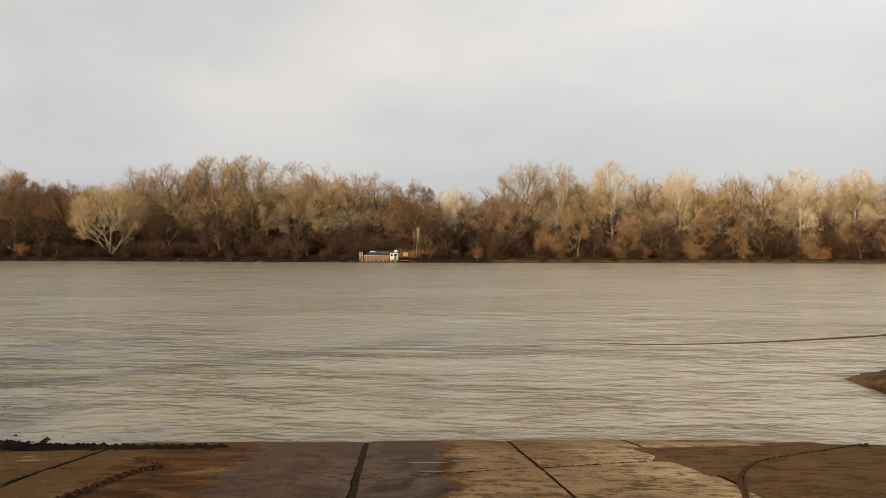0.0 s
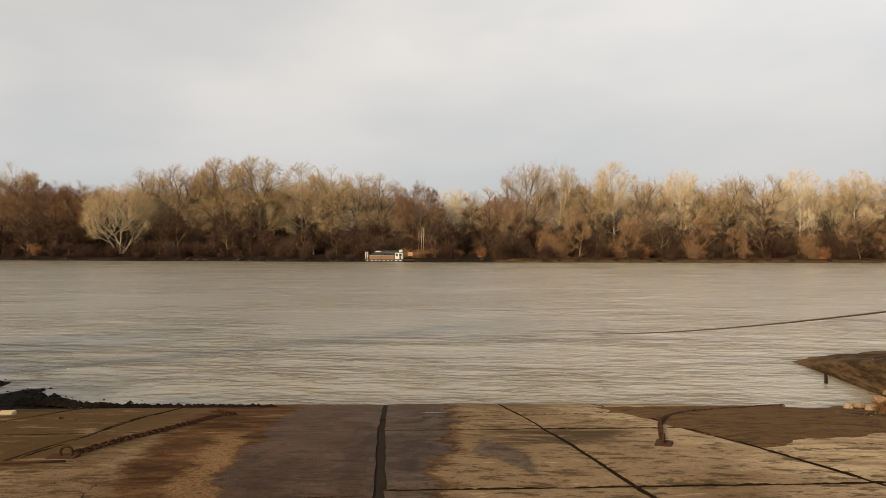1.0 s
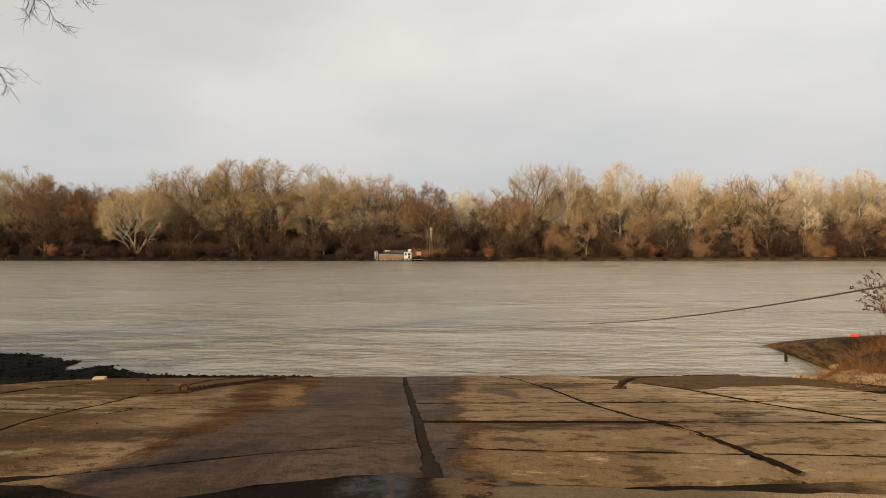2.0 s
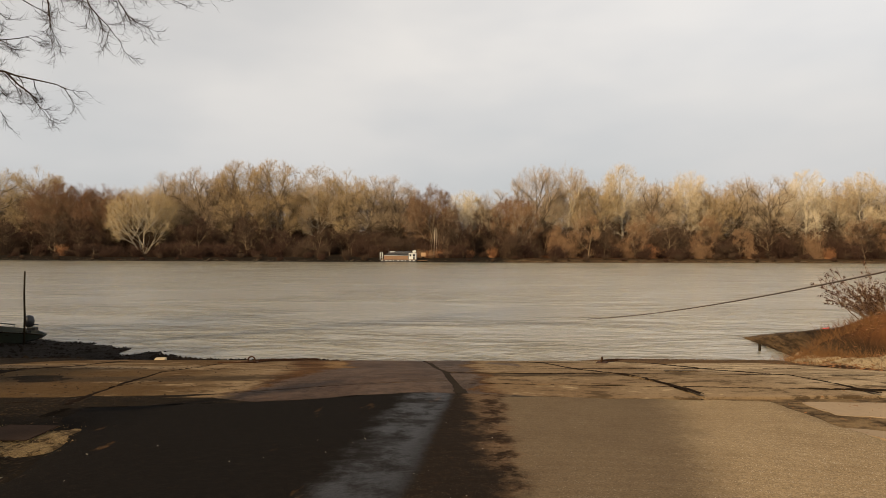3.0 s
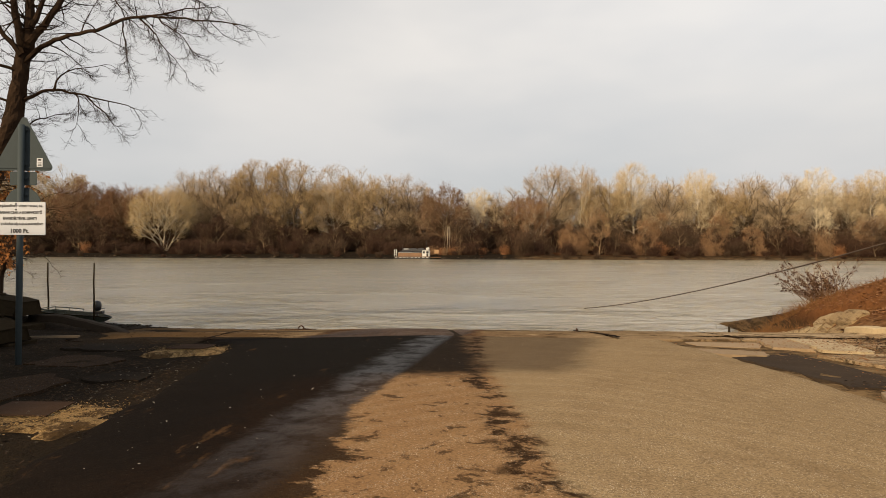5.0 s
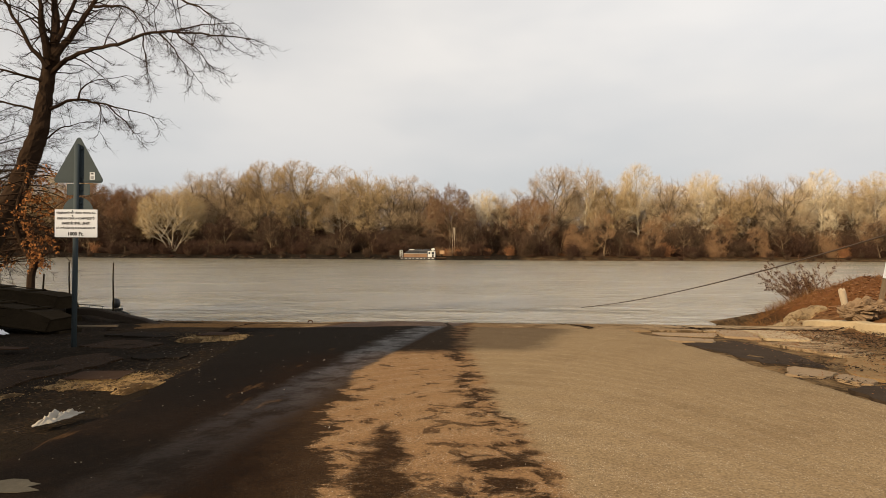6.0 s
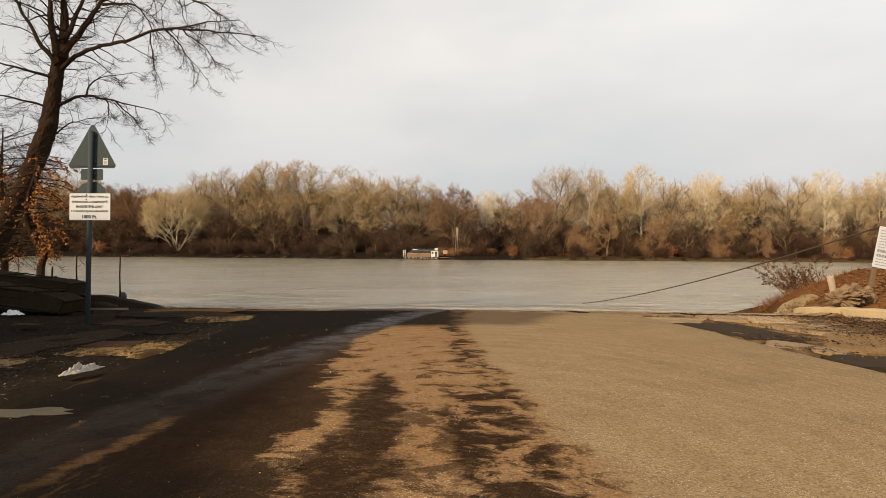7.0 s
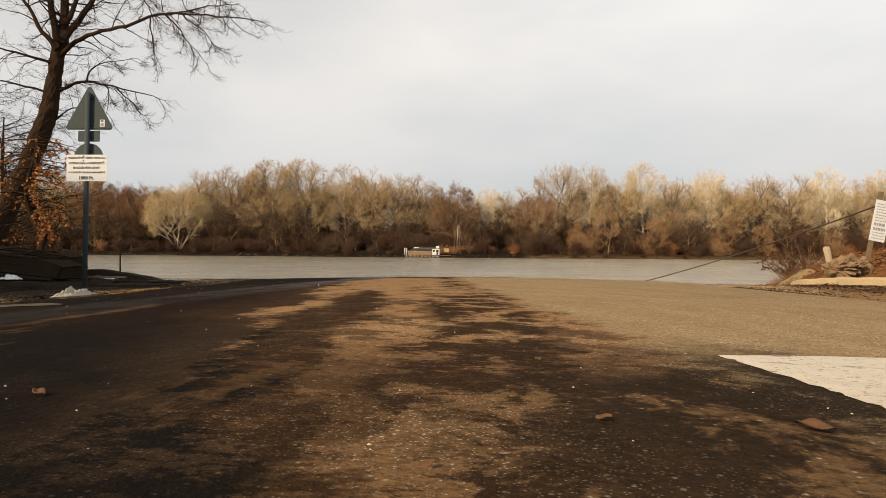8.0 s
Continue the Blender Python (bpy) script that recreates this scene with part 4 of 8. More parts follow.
def make_shrub(seed, height, spread_, twigs, strands, width, label):
    rng = random.Random(seed)
    root = thing("shrub", Matrix(), label, "shrub", "undergrowth of the far bank")
    tv, tf, cv, cf = [], [], [], []
    stems = []
    for f in range(9):
        a = rng.uniform(0, 2 * math.pi)
        o = Vector((math.cos(a), math.sin(a), 0)) * rng.uniform(0.1, 1.0) * spread_ / height
        pts = bent(rng, Vector((o.x * 0.6, o.y * 0.6, -0.4)), o + Vector((0, 0, 1)), height * rng.uniform(0.35, 1.0), 5, 0.25)
        tube(tv, tf, pts, [0.07 * (1 - q / 5.5) for q in range(6)], 4)
        stems.append(pts)
    for _ in range(strands):
        p, d = along(stems[rng.randrange(len(stems))], rng.uniform(0.02, 0.999))
        o = (d * 0.4 + Vector((rng.uniform(-1, 1), rng.uniform(-1, 1), rng.uniform(-0.2, 1.3)))).normalized()
        p = p + Vector((rng.gauss(0, 0.2), rng.gauss(0, 0.2), rng.gauss(0, 0.08))) * spread_
        p.z = max(p.z, -0.2)
        strand(cv, cf, p, o, rng.uniform(0.6, 2.0), width * rng.uniform(0.6, 1.3), rng)
    raw("trunk", tv, tf, BROWN_BARK, root)
    raw("crown", cv, cf, twigs, root)
    return root


KINDS = {
    "pale": [make_tree(q, 30, 8.8, 13, 0.22, PALE_BARK, TWIGS["pale"], 8, 0.020, "tall bare poplar with pale sunlit twigs on the river bank") for q in (1, 2, 3)],
    "olive": [make_tree(q, 30, 11.0, 14, 0.16, BROWN_BARK, TWIGS["olive"], 8, 0.021, "broad bare tree with yellowish brown twigs on the river bank") for q in (4, 5)],
    "brown": [make_tree(q, 28, 9.8, 12, 0.20, DIM_BARK, TWIGS["brown"], 6, 0.018, "bare brown tree with forked trunk on the river bank") for q in (6, 7, 8)],
    "red": [make_tree(q, 22, 9.0, 12, 0.10, BROWN_BARK, TWIGS["red"], 8, 0.021, "low bare tree with reddish brown twigs on the river bank") for q in (9, 10)],
    "white": [make_tree(q, 22, 11.5, 4, 0.22, WHITE_BARK, TWIGS["olive"], 7, 0.019, "spreading willow with whitish forked limbs over the river", stems=5) for q in (12,)],
    "poplar": [make_tree(q, 30, 8.6, 12, 0.22, WHITE_BARK, TWIGS["brown"], 6, 0.018, "tall bare poplar with white trunk and brown twigs") for q in (18, 21)],
    "birch": [make_tree(q, 18, 6.4, 9, 0.28, WHITE_BARK, TWIGS["rusty"], 4, 0.018, "slender tree with white forked trunk and orange twigs") for q in (13,)],
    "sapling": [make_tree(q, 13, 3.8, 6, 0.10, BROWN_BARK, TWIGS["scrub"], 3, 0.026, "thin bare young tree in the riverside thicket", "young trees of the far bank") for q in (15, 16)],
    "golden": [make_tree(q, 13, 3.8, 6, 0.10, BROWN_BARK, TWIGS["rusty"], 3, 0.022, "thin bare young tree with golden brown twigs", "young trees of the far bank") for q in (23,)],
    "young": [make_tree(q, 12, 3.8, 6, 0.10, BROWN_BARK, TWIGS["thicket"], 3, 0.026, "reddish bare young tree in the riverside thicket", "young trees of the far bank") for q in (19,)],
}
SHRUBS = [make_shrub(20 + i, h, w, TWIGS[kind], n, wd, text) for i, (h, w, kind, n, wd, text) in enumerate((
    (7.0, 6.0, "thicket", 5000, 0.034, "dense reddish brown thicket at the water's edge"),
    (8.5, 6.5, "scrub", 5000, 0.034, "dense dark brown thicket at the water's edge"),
    (6.5, 4.2, "rust", 1500, 0.055, "bush with rust-coloured dead leaves by the water"),
    (8.5, 4.2, "rusty", 2600, 0.026, "tawny bare willow bush by the water"),
))]
PLANTED = {}


def plant(source, x, y, scale, turn, stretch=1.0):
    z = ground(x, y)
    m = Matrix.Translation((x, y, z)) @ Matrix.Rotation(turn, 4, "Z") @ Matrix.Diagonal((scale, scale, scale * stretch, 1))
    if source.name in PLANTED:
        ob = copy_thing(source, m)
        ob.matrix_basis = m
    else:
        PLANTED[source.name] = 1
        source.matrix_world = m
    return source


# x of the trunk, height over the bank, kind: the front trees, from upstream to the landing and on downstream
FRONT_LEFT = (
    (-206, 32, "olive"), (-193, 33, "olive"), (-178, 33, "olive"), (-165, 28, "red"), (-155, 25, "red"), (-146, 25, "red"), (-138, 23, "red"),
    (-126, 24, "white"), (-124, 31, "brown"), (-112, 33, "brown"), (-104, 29, "brown"), (-94, 35, "olive"), (-81, 35.5, "olive"),
    (-65, 33, "poplar"), (-54, 31, "olive"), (-43, 29, "brown"), (-34, 29, "brown"), (-21, 25, "red"),
)
FRONT_RIGHT = (
    (-9, 24, "pale"), (2, 24, "brown"), (10, 21, "red"), (13.5, 19, "birch"), (19, 33, "brown"), (30, 33, "poplar"),
    (41, 27, "olive"), (51, 33, "pale"), (62, 27, "brown"), (74, 31.5, "pale"), (84, 26, "olive"), (93, 29, "brown"), (104, 29, "brown"),
    (117, 31, "pale"), (128, 27, "poplar"), (137, 31, "pale"), (149, 28, "brown"), (162, 29, "pale"), (174, 30, "olive"), (188, 28, "brown"),
)
# x, distance, size, kind: the bushes that stand out of the thicket
SHOWY = (
    (-150, 242, 0.8, 2), (-96, 243, 0.5, 2),
    (-6, 241, 0.5, 2), (2, 243, 0.7, 2), (8, 245, 0.8, 2), (28, 246, 1.2, 3), (24, 250, 1.2, 3),
    (43, 248, 1.1, 3), (55, 246, 1.0, 2), (72, 252, 1.1, 3), (91, 250, 0.7, 3), (118, 252, 0.8, 2),
)


def build_far_bank():
    rng = random.Random(7)
    native = {"pale": 30, "olive": 30, "brown": 28, "red": 22, "white": 22, "poplar": 30, "birch": 18}
    for x, h, kind in FRONT_LEFT + FRONT_RIGHT:
        pool = KINDS[kind]
        near = {"white": 252, "birch": 254, "red": 260}.get(kind, 268)
        plant(pool[rng.randrange(len(pool))], x, near + rng.uniform(-2, 2), h / native[kind] * 1.03, rng.uniform(0, 6.28))
    for row, (y, low, high) in enumerate(((279, 0.74, 0.90), (292, 0.84, 1.02))):
        x = -215.0 - row * 5
        while x < 200 + row * 6:
            lo = float(np.interp(x, (-150, -100, -60, -20, 8, 22, 60, 150), (0.95, 1.08, 1.0, 0.80, 0.66, 0.95, 0.92, 0.92)))
            kind = rng.choice(("brown", "brown", "olive", "red", "olive") if x < 10 else ("brown", "brown", "pale", "olive"))
            pool = KINDS[kind]
            s = rng.uniform(low, high) * lo * 30 / native[kind]
            plant(pool[rng.randrange(len(pool))], x, y + rng.uniform(-3, 3), s, rng.uniform(0, 6.28))
            x += rng.uniform(7.5, 11.5)
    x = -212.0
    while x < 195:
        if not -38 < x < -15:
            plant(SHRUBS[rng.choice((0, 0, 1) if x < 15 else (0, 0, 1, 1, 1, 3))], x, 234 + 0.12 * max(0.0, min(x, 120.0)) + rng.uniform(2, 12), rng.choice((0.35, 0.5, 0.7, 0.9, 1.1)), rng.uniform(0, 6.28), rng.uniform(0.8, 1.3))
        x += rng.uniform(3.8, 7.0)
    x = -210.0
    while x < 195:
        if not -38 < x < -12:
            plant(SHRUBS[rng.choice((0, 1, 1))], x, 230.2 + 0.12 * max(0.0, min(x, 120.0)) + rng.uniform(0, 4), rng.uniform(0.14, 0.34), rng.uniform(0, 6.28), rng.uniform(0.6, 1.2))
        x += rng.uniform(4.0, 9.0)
    for x, y, size, pick in SHOWY:
        plant(SHRUBS[pick], x, y, size, rng.uniform(0, 6.28))
    x = -214.0
    while x < 196:
        if not -37 < x < -17 and not -139 < x < -116:
            kind = rng.choice(("young", "young", "sapling") if x < -45 else ("sapling", "sapling", "young") if x < 15 else ("golden", "sapling", "sapling"))
            pool = KINDS[kind]
            plant(pool[rng.randrange(len(pool))], x, 240 + 0.1 * max(0.0, min(x, 120.0)) + rng.uniform(0, 18), rng.uniform(0.6, 1.35), rng.uniform(0, 6.28))
        x += rng.uniform(2.2, 4.6)
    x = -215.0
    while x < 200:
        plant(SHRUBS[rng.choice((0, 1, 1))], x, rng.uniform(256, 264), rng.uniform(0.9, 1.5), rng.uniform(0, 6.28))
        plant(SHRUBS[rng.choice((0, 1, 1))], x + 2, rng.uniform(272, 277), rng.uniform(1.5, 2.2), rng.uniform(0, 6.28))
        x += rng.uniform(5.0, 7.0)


build_ground()
build_water()
build_road()
build_far_bank()
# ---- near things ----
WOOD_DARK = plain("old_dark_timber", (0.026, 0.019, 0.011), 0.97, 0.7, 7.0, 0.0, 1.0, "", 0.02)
DRIFTWOOD = plain("old_driftwood", (0.225, 0.155, 0.094), 0.95, 0.6, 16.0, 0.0, 1.0, "", 0.1)
WOOD_GREY = plain("weathered_grey_wood", (0.150, 0.112, 0.072), 0.9, 0.45, 6.0, 0.0, 0.8)
WOOD_PALE = plain("bleached_driftwood", (0.50, 0.43, 0.33), 0.85, 0.2, 8.0, 0.0, 0.6)
RUST = plain("rusty_iron", (0.058, 0.028, 0.014), 0.85, 0.5, 14.0, 0.2, 0.6)
STEEL_PLATE = plain("rusted_steel_plate", (0.050, 0.030, 0.019), 0.95, 0.6, 12.0, 0.0, 0.5, "", 0.03)
BOAT_GREEN = plain("dull_green_boat_paint", (0.026, 0.031, 0.020), 0.6, 0.35, 5.0)
BLACK = plain("black_plastic", (0.015, 0.015, 0.016), 0.45, 0.3, 8.0)
RED = plain("red_plastic", (0.70, 0.05, 0.03), 0.5, 0.15, 5.0)
CLOTH = plain("dirty_white_plastic_sheet", (0.40, 0.36, 0.29), 0.7, 0.35, 14.0, 0.0, 0.6)
SNOW = plain("white_plastic_sheet", (0.80, 0.80, 0.80), 0.6, 0.08, 9.0)
KERB = plain("pale_concrete", (0.44, 0.345, 0.21), 0.9, 0.45, 7.0, 0.0, 0.7)
SLAB_PALE = plain("pale_worn_slab", (0.335, 0.240, 0.142), 0.92, 0.4, 6.0, 0.0, 0.8, "object")
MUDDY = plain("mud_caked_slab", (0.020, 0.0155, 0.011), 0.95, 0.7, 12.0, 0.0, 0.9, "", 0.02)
PALE_INK = plain("faded_print", (0.24, 0.24, 0.25), 0.7, 0.2)
STRAW = plain("straw_litter", (0.42, 0.265, 0.105), 0.95, 0.3, 9.0, 0.0, 0.5, "island")
LITTER = plain("fallen_leaf_litter", (0.25, 0.120, 0.048), 0.9, 0.45, 9.0, 0.0, 0.3, "island")
DARK_LITTER = plain("dark_leaf_litter", (0.032, 0.019, 0.010), 0.9, 0.5, 9.0, 0.0, 0.3, "island")
LEAF = plain("dry_brown_leaf", (0.13, 0.068, 0.036), 0.8, 0.35, 30.0)
RUSSET_LEAF = plain("orange_brown_oak_leaves", (0.40, 0.165, 0.050), 0.8, 0.35, 12.0, 0.0, 0.1, "island")
SEED = plain("dark_seed_heads", (0.075, 0.040, 0.024), 0.95, 0.4, 12.0, 0.0, 0.4, "island")
DEAD_GRASS = plain("dead_grass", (0.185, 0.092, 0.036), 0.95, 0.35, 7.0, 0.0, 0.2, "island")
CABLE = plain("greased_steel_cable", (0.075, 0.052, 0.034), 0.7, 0.3, 30.0, 0.2)
FERRY_WHITE = plain("ferry_white_paint", (0.60, 0.60, 0.56), 0.5, 0.15, 2.0)
FERRY_DARK = plain("ferry_dark_hull", (0.035, 0.030, 0.026), 0.7, 0.3, 2.0)
FERRY_DECK = plain("ferry_deck_planks", (0.24, 0.145, 0.085), 0.85, 0.3, 3.0)
GLASS_DARK = plain("dark_window_glass", (0.02, 0.025, 0.03), 0.1, 0.1, 2.0)
CAR_PAINT = plain("dark_car_paint", (0.022, 0.022, 0.024), 0.5, 0.1, 2.0)
PUDDLE = plain("puddle_water", (0.05, 0.042, 0.034), 0.06, 0.1, 2.0, 0.0, 0.0)
SHADE_BLOCK = plain("grey_render", (0.30, 0.28, 0.25), 0.9, 0.15, 2.0)


def on_ground(x, y, lift=0.0):
    return Vector((x, y, ground(x, y) - 0.06 + lift))


def rod(name, points, radii, sides, material, parent=None, label="", smooth=True):
    v, f = [], []
    tube(v, f, [Vector(p) for p in points], radii, sides)
    return raw(name, v, f, material, parent, label, smooth)


def words(text, width, height, material, parent, x, z, y, name="lettering"):
    """A line of raised lettering in the upright plane, centred at x with its foot at z."""
    cu = bpy.data.curves.new("line", "FONT")
    cu.body, cu.extrude, cu.resolution_u = text, 0.0, 2
    cu.offset = 0.042
    tmp = new("line", cu)
    bpy.context.view_layer.update()
    me = bpy.data.meshes.new_from_object(tmp.evaluated_get(bpy.context.evaluated_depsgraph_get()))
    bpy.data.objects.remove(tmp)
    co = np.zeros(len(me.vertices) * 3)
    me.vertices.foreach_get("co", co)
    co = co.reshape(-1, 3)
    lo, hi = co.min(0), co.max(0)
    out = np.zeros_like(co)
    out[:, 0] = (co[:, 0] - (lo[0] + hi[0]) / 2) / (hi[0] - lo[0]) * width + x
    out[:, 2] = (co[:, 1] - lo[1]) / (hi[1] - lo[1]) * height + z
    out[:, 1] = y
    me.vertices.foreach_set("co", out.ravel())
    me.name = name
    me.materials.clear()
    me.materials.append(material)
    ob = new(name, me)
    ob.parent = parent
    return ob


# ---- the sign post beside the road ----
def rounded_polygon(bm, corners, radius, thick, steps=5):
    """An upright plate with rounded corners in x and z, its face at y = 0."""
    ring = []
    n = len(corners)
    for i in range(n):
        p, a, b = Vector(corners[i]), Vector(corners[i - 1]), Vector(corners[(i + 1) % n])
        u, w = (a - p).normalized(), (b - p).normalized()
        half = u.angle(w) / 2
        reach = radius / math.tan(half)
        c = p + (u + w).normalized() * (radius / math.sin(half))
        s, e = p + u * reach - c, p + w * reach - c
        for k in range(steps + 1):
            q = s.lerp(e, k / steps)
            ring.append(c + q.normalized() * radius)
    front = [bm.verts.new((q.x, 0, q.y)) for q in ring]
    back = [bm.verts.new((q.x, thick, q.y)) for q in ring]
    bm.faces.new(front)
    bm.faces.new(back[::-1])
    for i in range(len(ring)):
        j = (i + 1) % len(ring)
        bm.faces.new((front[j], front[i], back[i], back[j]))


def build_sign_post():
    base = on_ground(-7.04, 13.0, 0.0)
    m = Matrix.Translation((-7.04, 13.0, 0.0)) @ pose(0, 0, 0, 0, 0.7, 0)
    post = thing("sign_post", m, "grey steel post with traffic sign backs and a white notice", "traffic sign")
    rod("pole", [(0, 0, base.z - 0.2), (0, 0, 1.6), (0, 0, 3.27)], [0.042] * 3, 16, GALVANISED, post)
    bm = bmesh.new()
    rounded_polygon(bm, [(-0.46, 2.635), (0.46, 2.635), (0.0, 3.43)], 0.045, 0.004)
    tri = link("triangle_plate", bm, GALVANISED, post, "grey back of a triangular warning sign")
    tri.location = (0, 0.050, 0)
    bm = bmesh.new()
    for x0, x1, z0, z1 in ((-0.40, 0.40, 2.665, 2.680),):
        box(bm, x0, x1, 0.042, 0.050, z0, z1)
    link("rim", bm, GALVANISED, tri).location = (0, -0.05, 0)
    bm = bmesh.new()
    box(bm, 0.20, 0.285, 0.044, 0.049, 2.69, 2.81, 0.0)
    link("sticker", bm, WHITE_PAINT, tri, "small white sticker").location = (0, -0.05, 0)
    bm = bmesh.new()
    for k in range(3):
        box(bm, 0.215, 0.27, 0.042, 0.0435, 2.705 + 0.018 * k, 2.713 + 0.018 * k)
    box(bm, 0.215, 0.265, 0.042, 0.0435, 2.775, 2.80)
    link("print", bm, INK, tri).location = (0, -0.05, 0)
    bm = bmesh.new()
    rounded_polygon(bm, [(-0.20, 2.43), (0.20, 2.43), (0.20, 2.62), (-0.20, 2.62)], 0.02, 0.004)
    link("small_plate", bm, GALVANISED, post, "grey back of a small rectangular plate").location = (0, 0.050, 0)
    bm = bmesh.new()
    rounded_polygon(bm, [(-0.27, 1.86), (0.27, 1.86), (0.27, 2.40), (-0.27, 2.40)], 0.255, 0.004, 12)
    link("round_plate", bm, GALVANISED, post, "grey back of a round traffic sign").location = (0, 0.050, 0)
    for z in (2.72, 3.20, 2.52, 2.30):
        bm = bmesh.new()
        box(bm, -0.075, 0.075, 0.038, 0.050, z - 0.018, z + 0.018, 0.004)
        link("clamp", bm, GALVANISED, post)
        for x in (-0.06, 0.06):
            bm = bmesh.new()
            bmesh.ops.create_cone(bm, cap_ends=True, segments=6, radius1=0.012, radius2=0.012, depth=0.02, matrix=Matrix.Translation((x, 0.03, z)) @ Matrix.Rotation(math.pi / 2, 4, "X"))
            link("bolt", bm, GALVANISED, post)
    bm = bmesh.new()
    rounded_polygon(bm, [(-0.36, 1.735), (0.36, 1.735), (0.36, 2.19), (-0.36, 2.19)], 0.012, 0.006)
    notice = link("notice", bm, WHITE_PAINT, post, "white notice board with black capitals")
    notice.matrix_basis = pose(0.06, -0.056, 0, 0, -0.6, 2)
    lines = (("VÍZIJÁRMŰVET VÍZRE TENNI, ILL.", 0.67, 2.110, 0.050), ("KIVENNI CSAK A KOMPVEZETŐ", 0.63, 2.025, 0.050), ("ENGEDÉLYÉVEL LEHET!", 0.48, 1.943, 0.050), ("SÓLYÁZÁSI DÍJ ALKALMANKÉNT", 0.66, 1.860, 0.050), ("1000 Ft.", 0.26, 1.760, 0.062))
    for text, w, z, h in lines:
        words(text, w, h, INK, notice, 0.0, z, -0.003)
    for z in (2.165, 2.085, 1.80):
        bm = bmesh.new()
        bmesh.ops.create_cone(bm, cap_ends=True, segments=8, radius1=0.012, radius2=0.009, depth=0.012, matrix=Matrix.Translation((-0.06, -0.006, z)) @ Matrix.Rotation(math.pi / 2, 4, "X"))
        link("bolt", bm, GALVANISED, notice)


# ---- the large tree on the near bank ----
def whip(verts, faces, p, d, length, r, rng, hook, sag=0.10, n=6):
    """A slender branch that sags on its way and turns its tip up."""
    pts = [p.copy()]
    d = d.normalized()
    for i in range(n):
        d = (d + Vector((rng.uniform(-1, 1), rng.uniform(-1, 1), rng.uniform(-1, 1))) * 0.24 + Vector((0, 0, -sag if i < n * 0.5 else hook))).normalized()
        pts.append(pts[-1] + d * length / n)
    tube(verts, faces, pts, [r * (1 - 0.85 * i / n) for i in range(n + 1)], 3)
    return pts


def clothe(limb, radius, rng, bark_v, bark_f, twig_v, twig_f, count, reach, fine=6, start=0.2):
    """Sagging branches, branchlets and curved twigs along one limb."""

    def side(low, high):
        return Vector((rng.uniform(-1, 1), rng.uniform(-1, 1), rng.uniform(low, high)))

    for i in range(count):
        s = start + (0.995 - start) * (i + rng.random()) / count
        p, d = along(limb, min(s, 0.998))
        b = whip(bark_v, bark_f, p, d * 0.75 + side(-0.8, 0.45) * 0.85, reach * rng.uniform(0.45, 1.35) * (1.10 - 0.35 * s), radius * (1 - s * 0.6) * 0.26 + 0.007, rng, 0.16, 0.13)
        for _ in range(fine):
            q, e = along(b, rng.uniform(0.12, 0.98))
            c = whip(twig_v, twig_f, q, e * 0.85 + side(-0.8, 0.5) * 0.75, reach * rng.uniform(0.18, 0.46), 0.0070, rng, 0.30, 0.10, 4)
            for _ in range(5):
                g, h = along(c, rng.uniform(0.15, 0.98))
                whip(twig_v, twig_f, g, h * 0.8 + side(-0.3, 0.8) * 0.75, rng.uniform(0.14, 0.42), 0.0046, rng, 0.28, 0.02, 2)


def smooth_line(points, steps=4):
    """A finer line through the given points."""
    pts = [Vector(p) for p in points]
    out = []
    for i in range(len(pts) - 1):
        p0, p1, p2, p3 = pts[max(i - 1, 0)], pts[i], pts[i + 1], pts[min(i + 2, len(pts) - 1)]
        for k in range(steps):
            t = k / steps
            out.append(0.5 * ((2 * p1) + (p2 - p0) * t + (2 * p0 - 5 * p1 + 4 * p2 - p3) * t * t + (3 * p1 - p0 - 3 * p2 + p3) * t ** 3))
    return out + [pts[-1]]


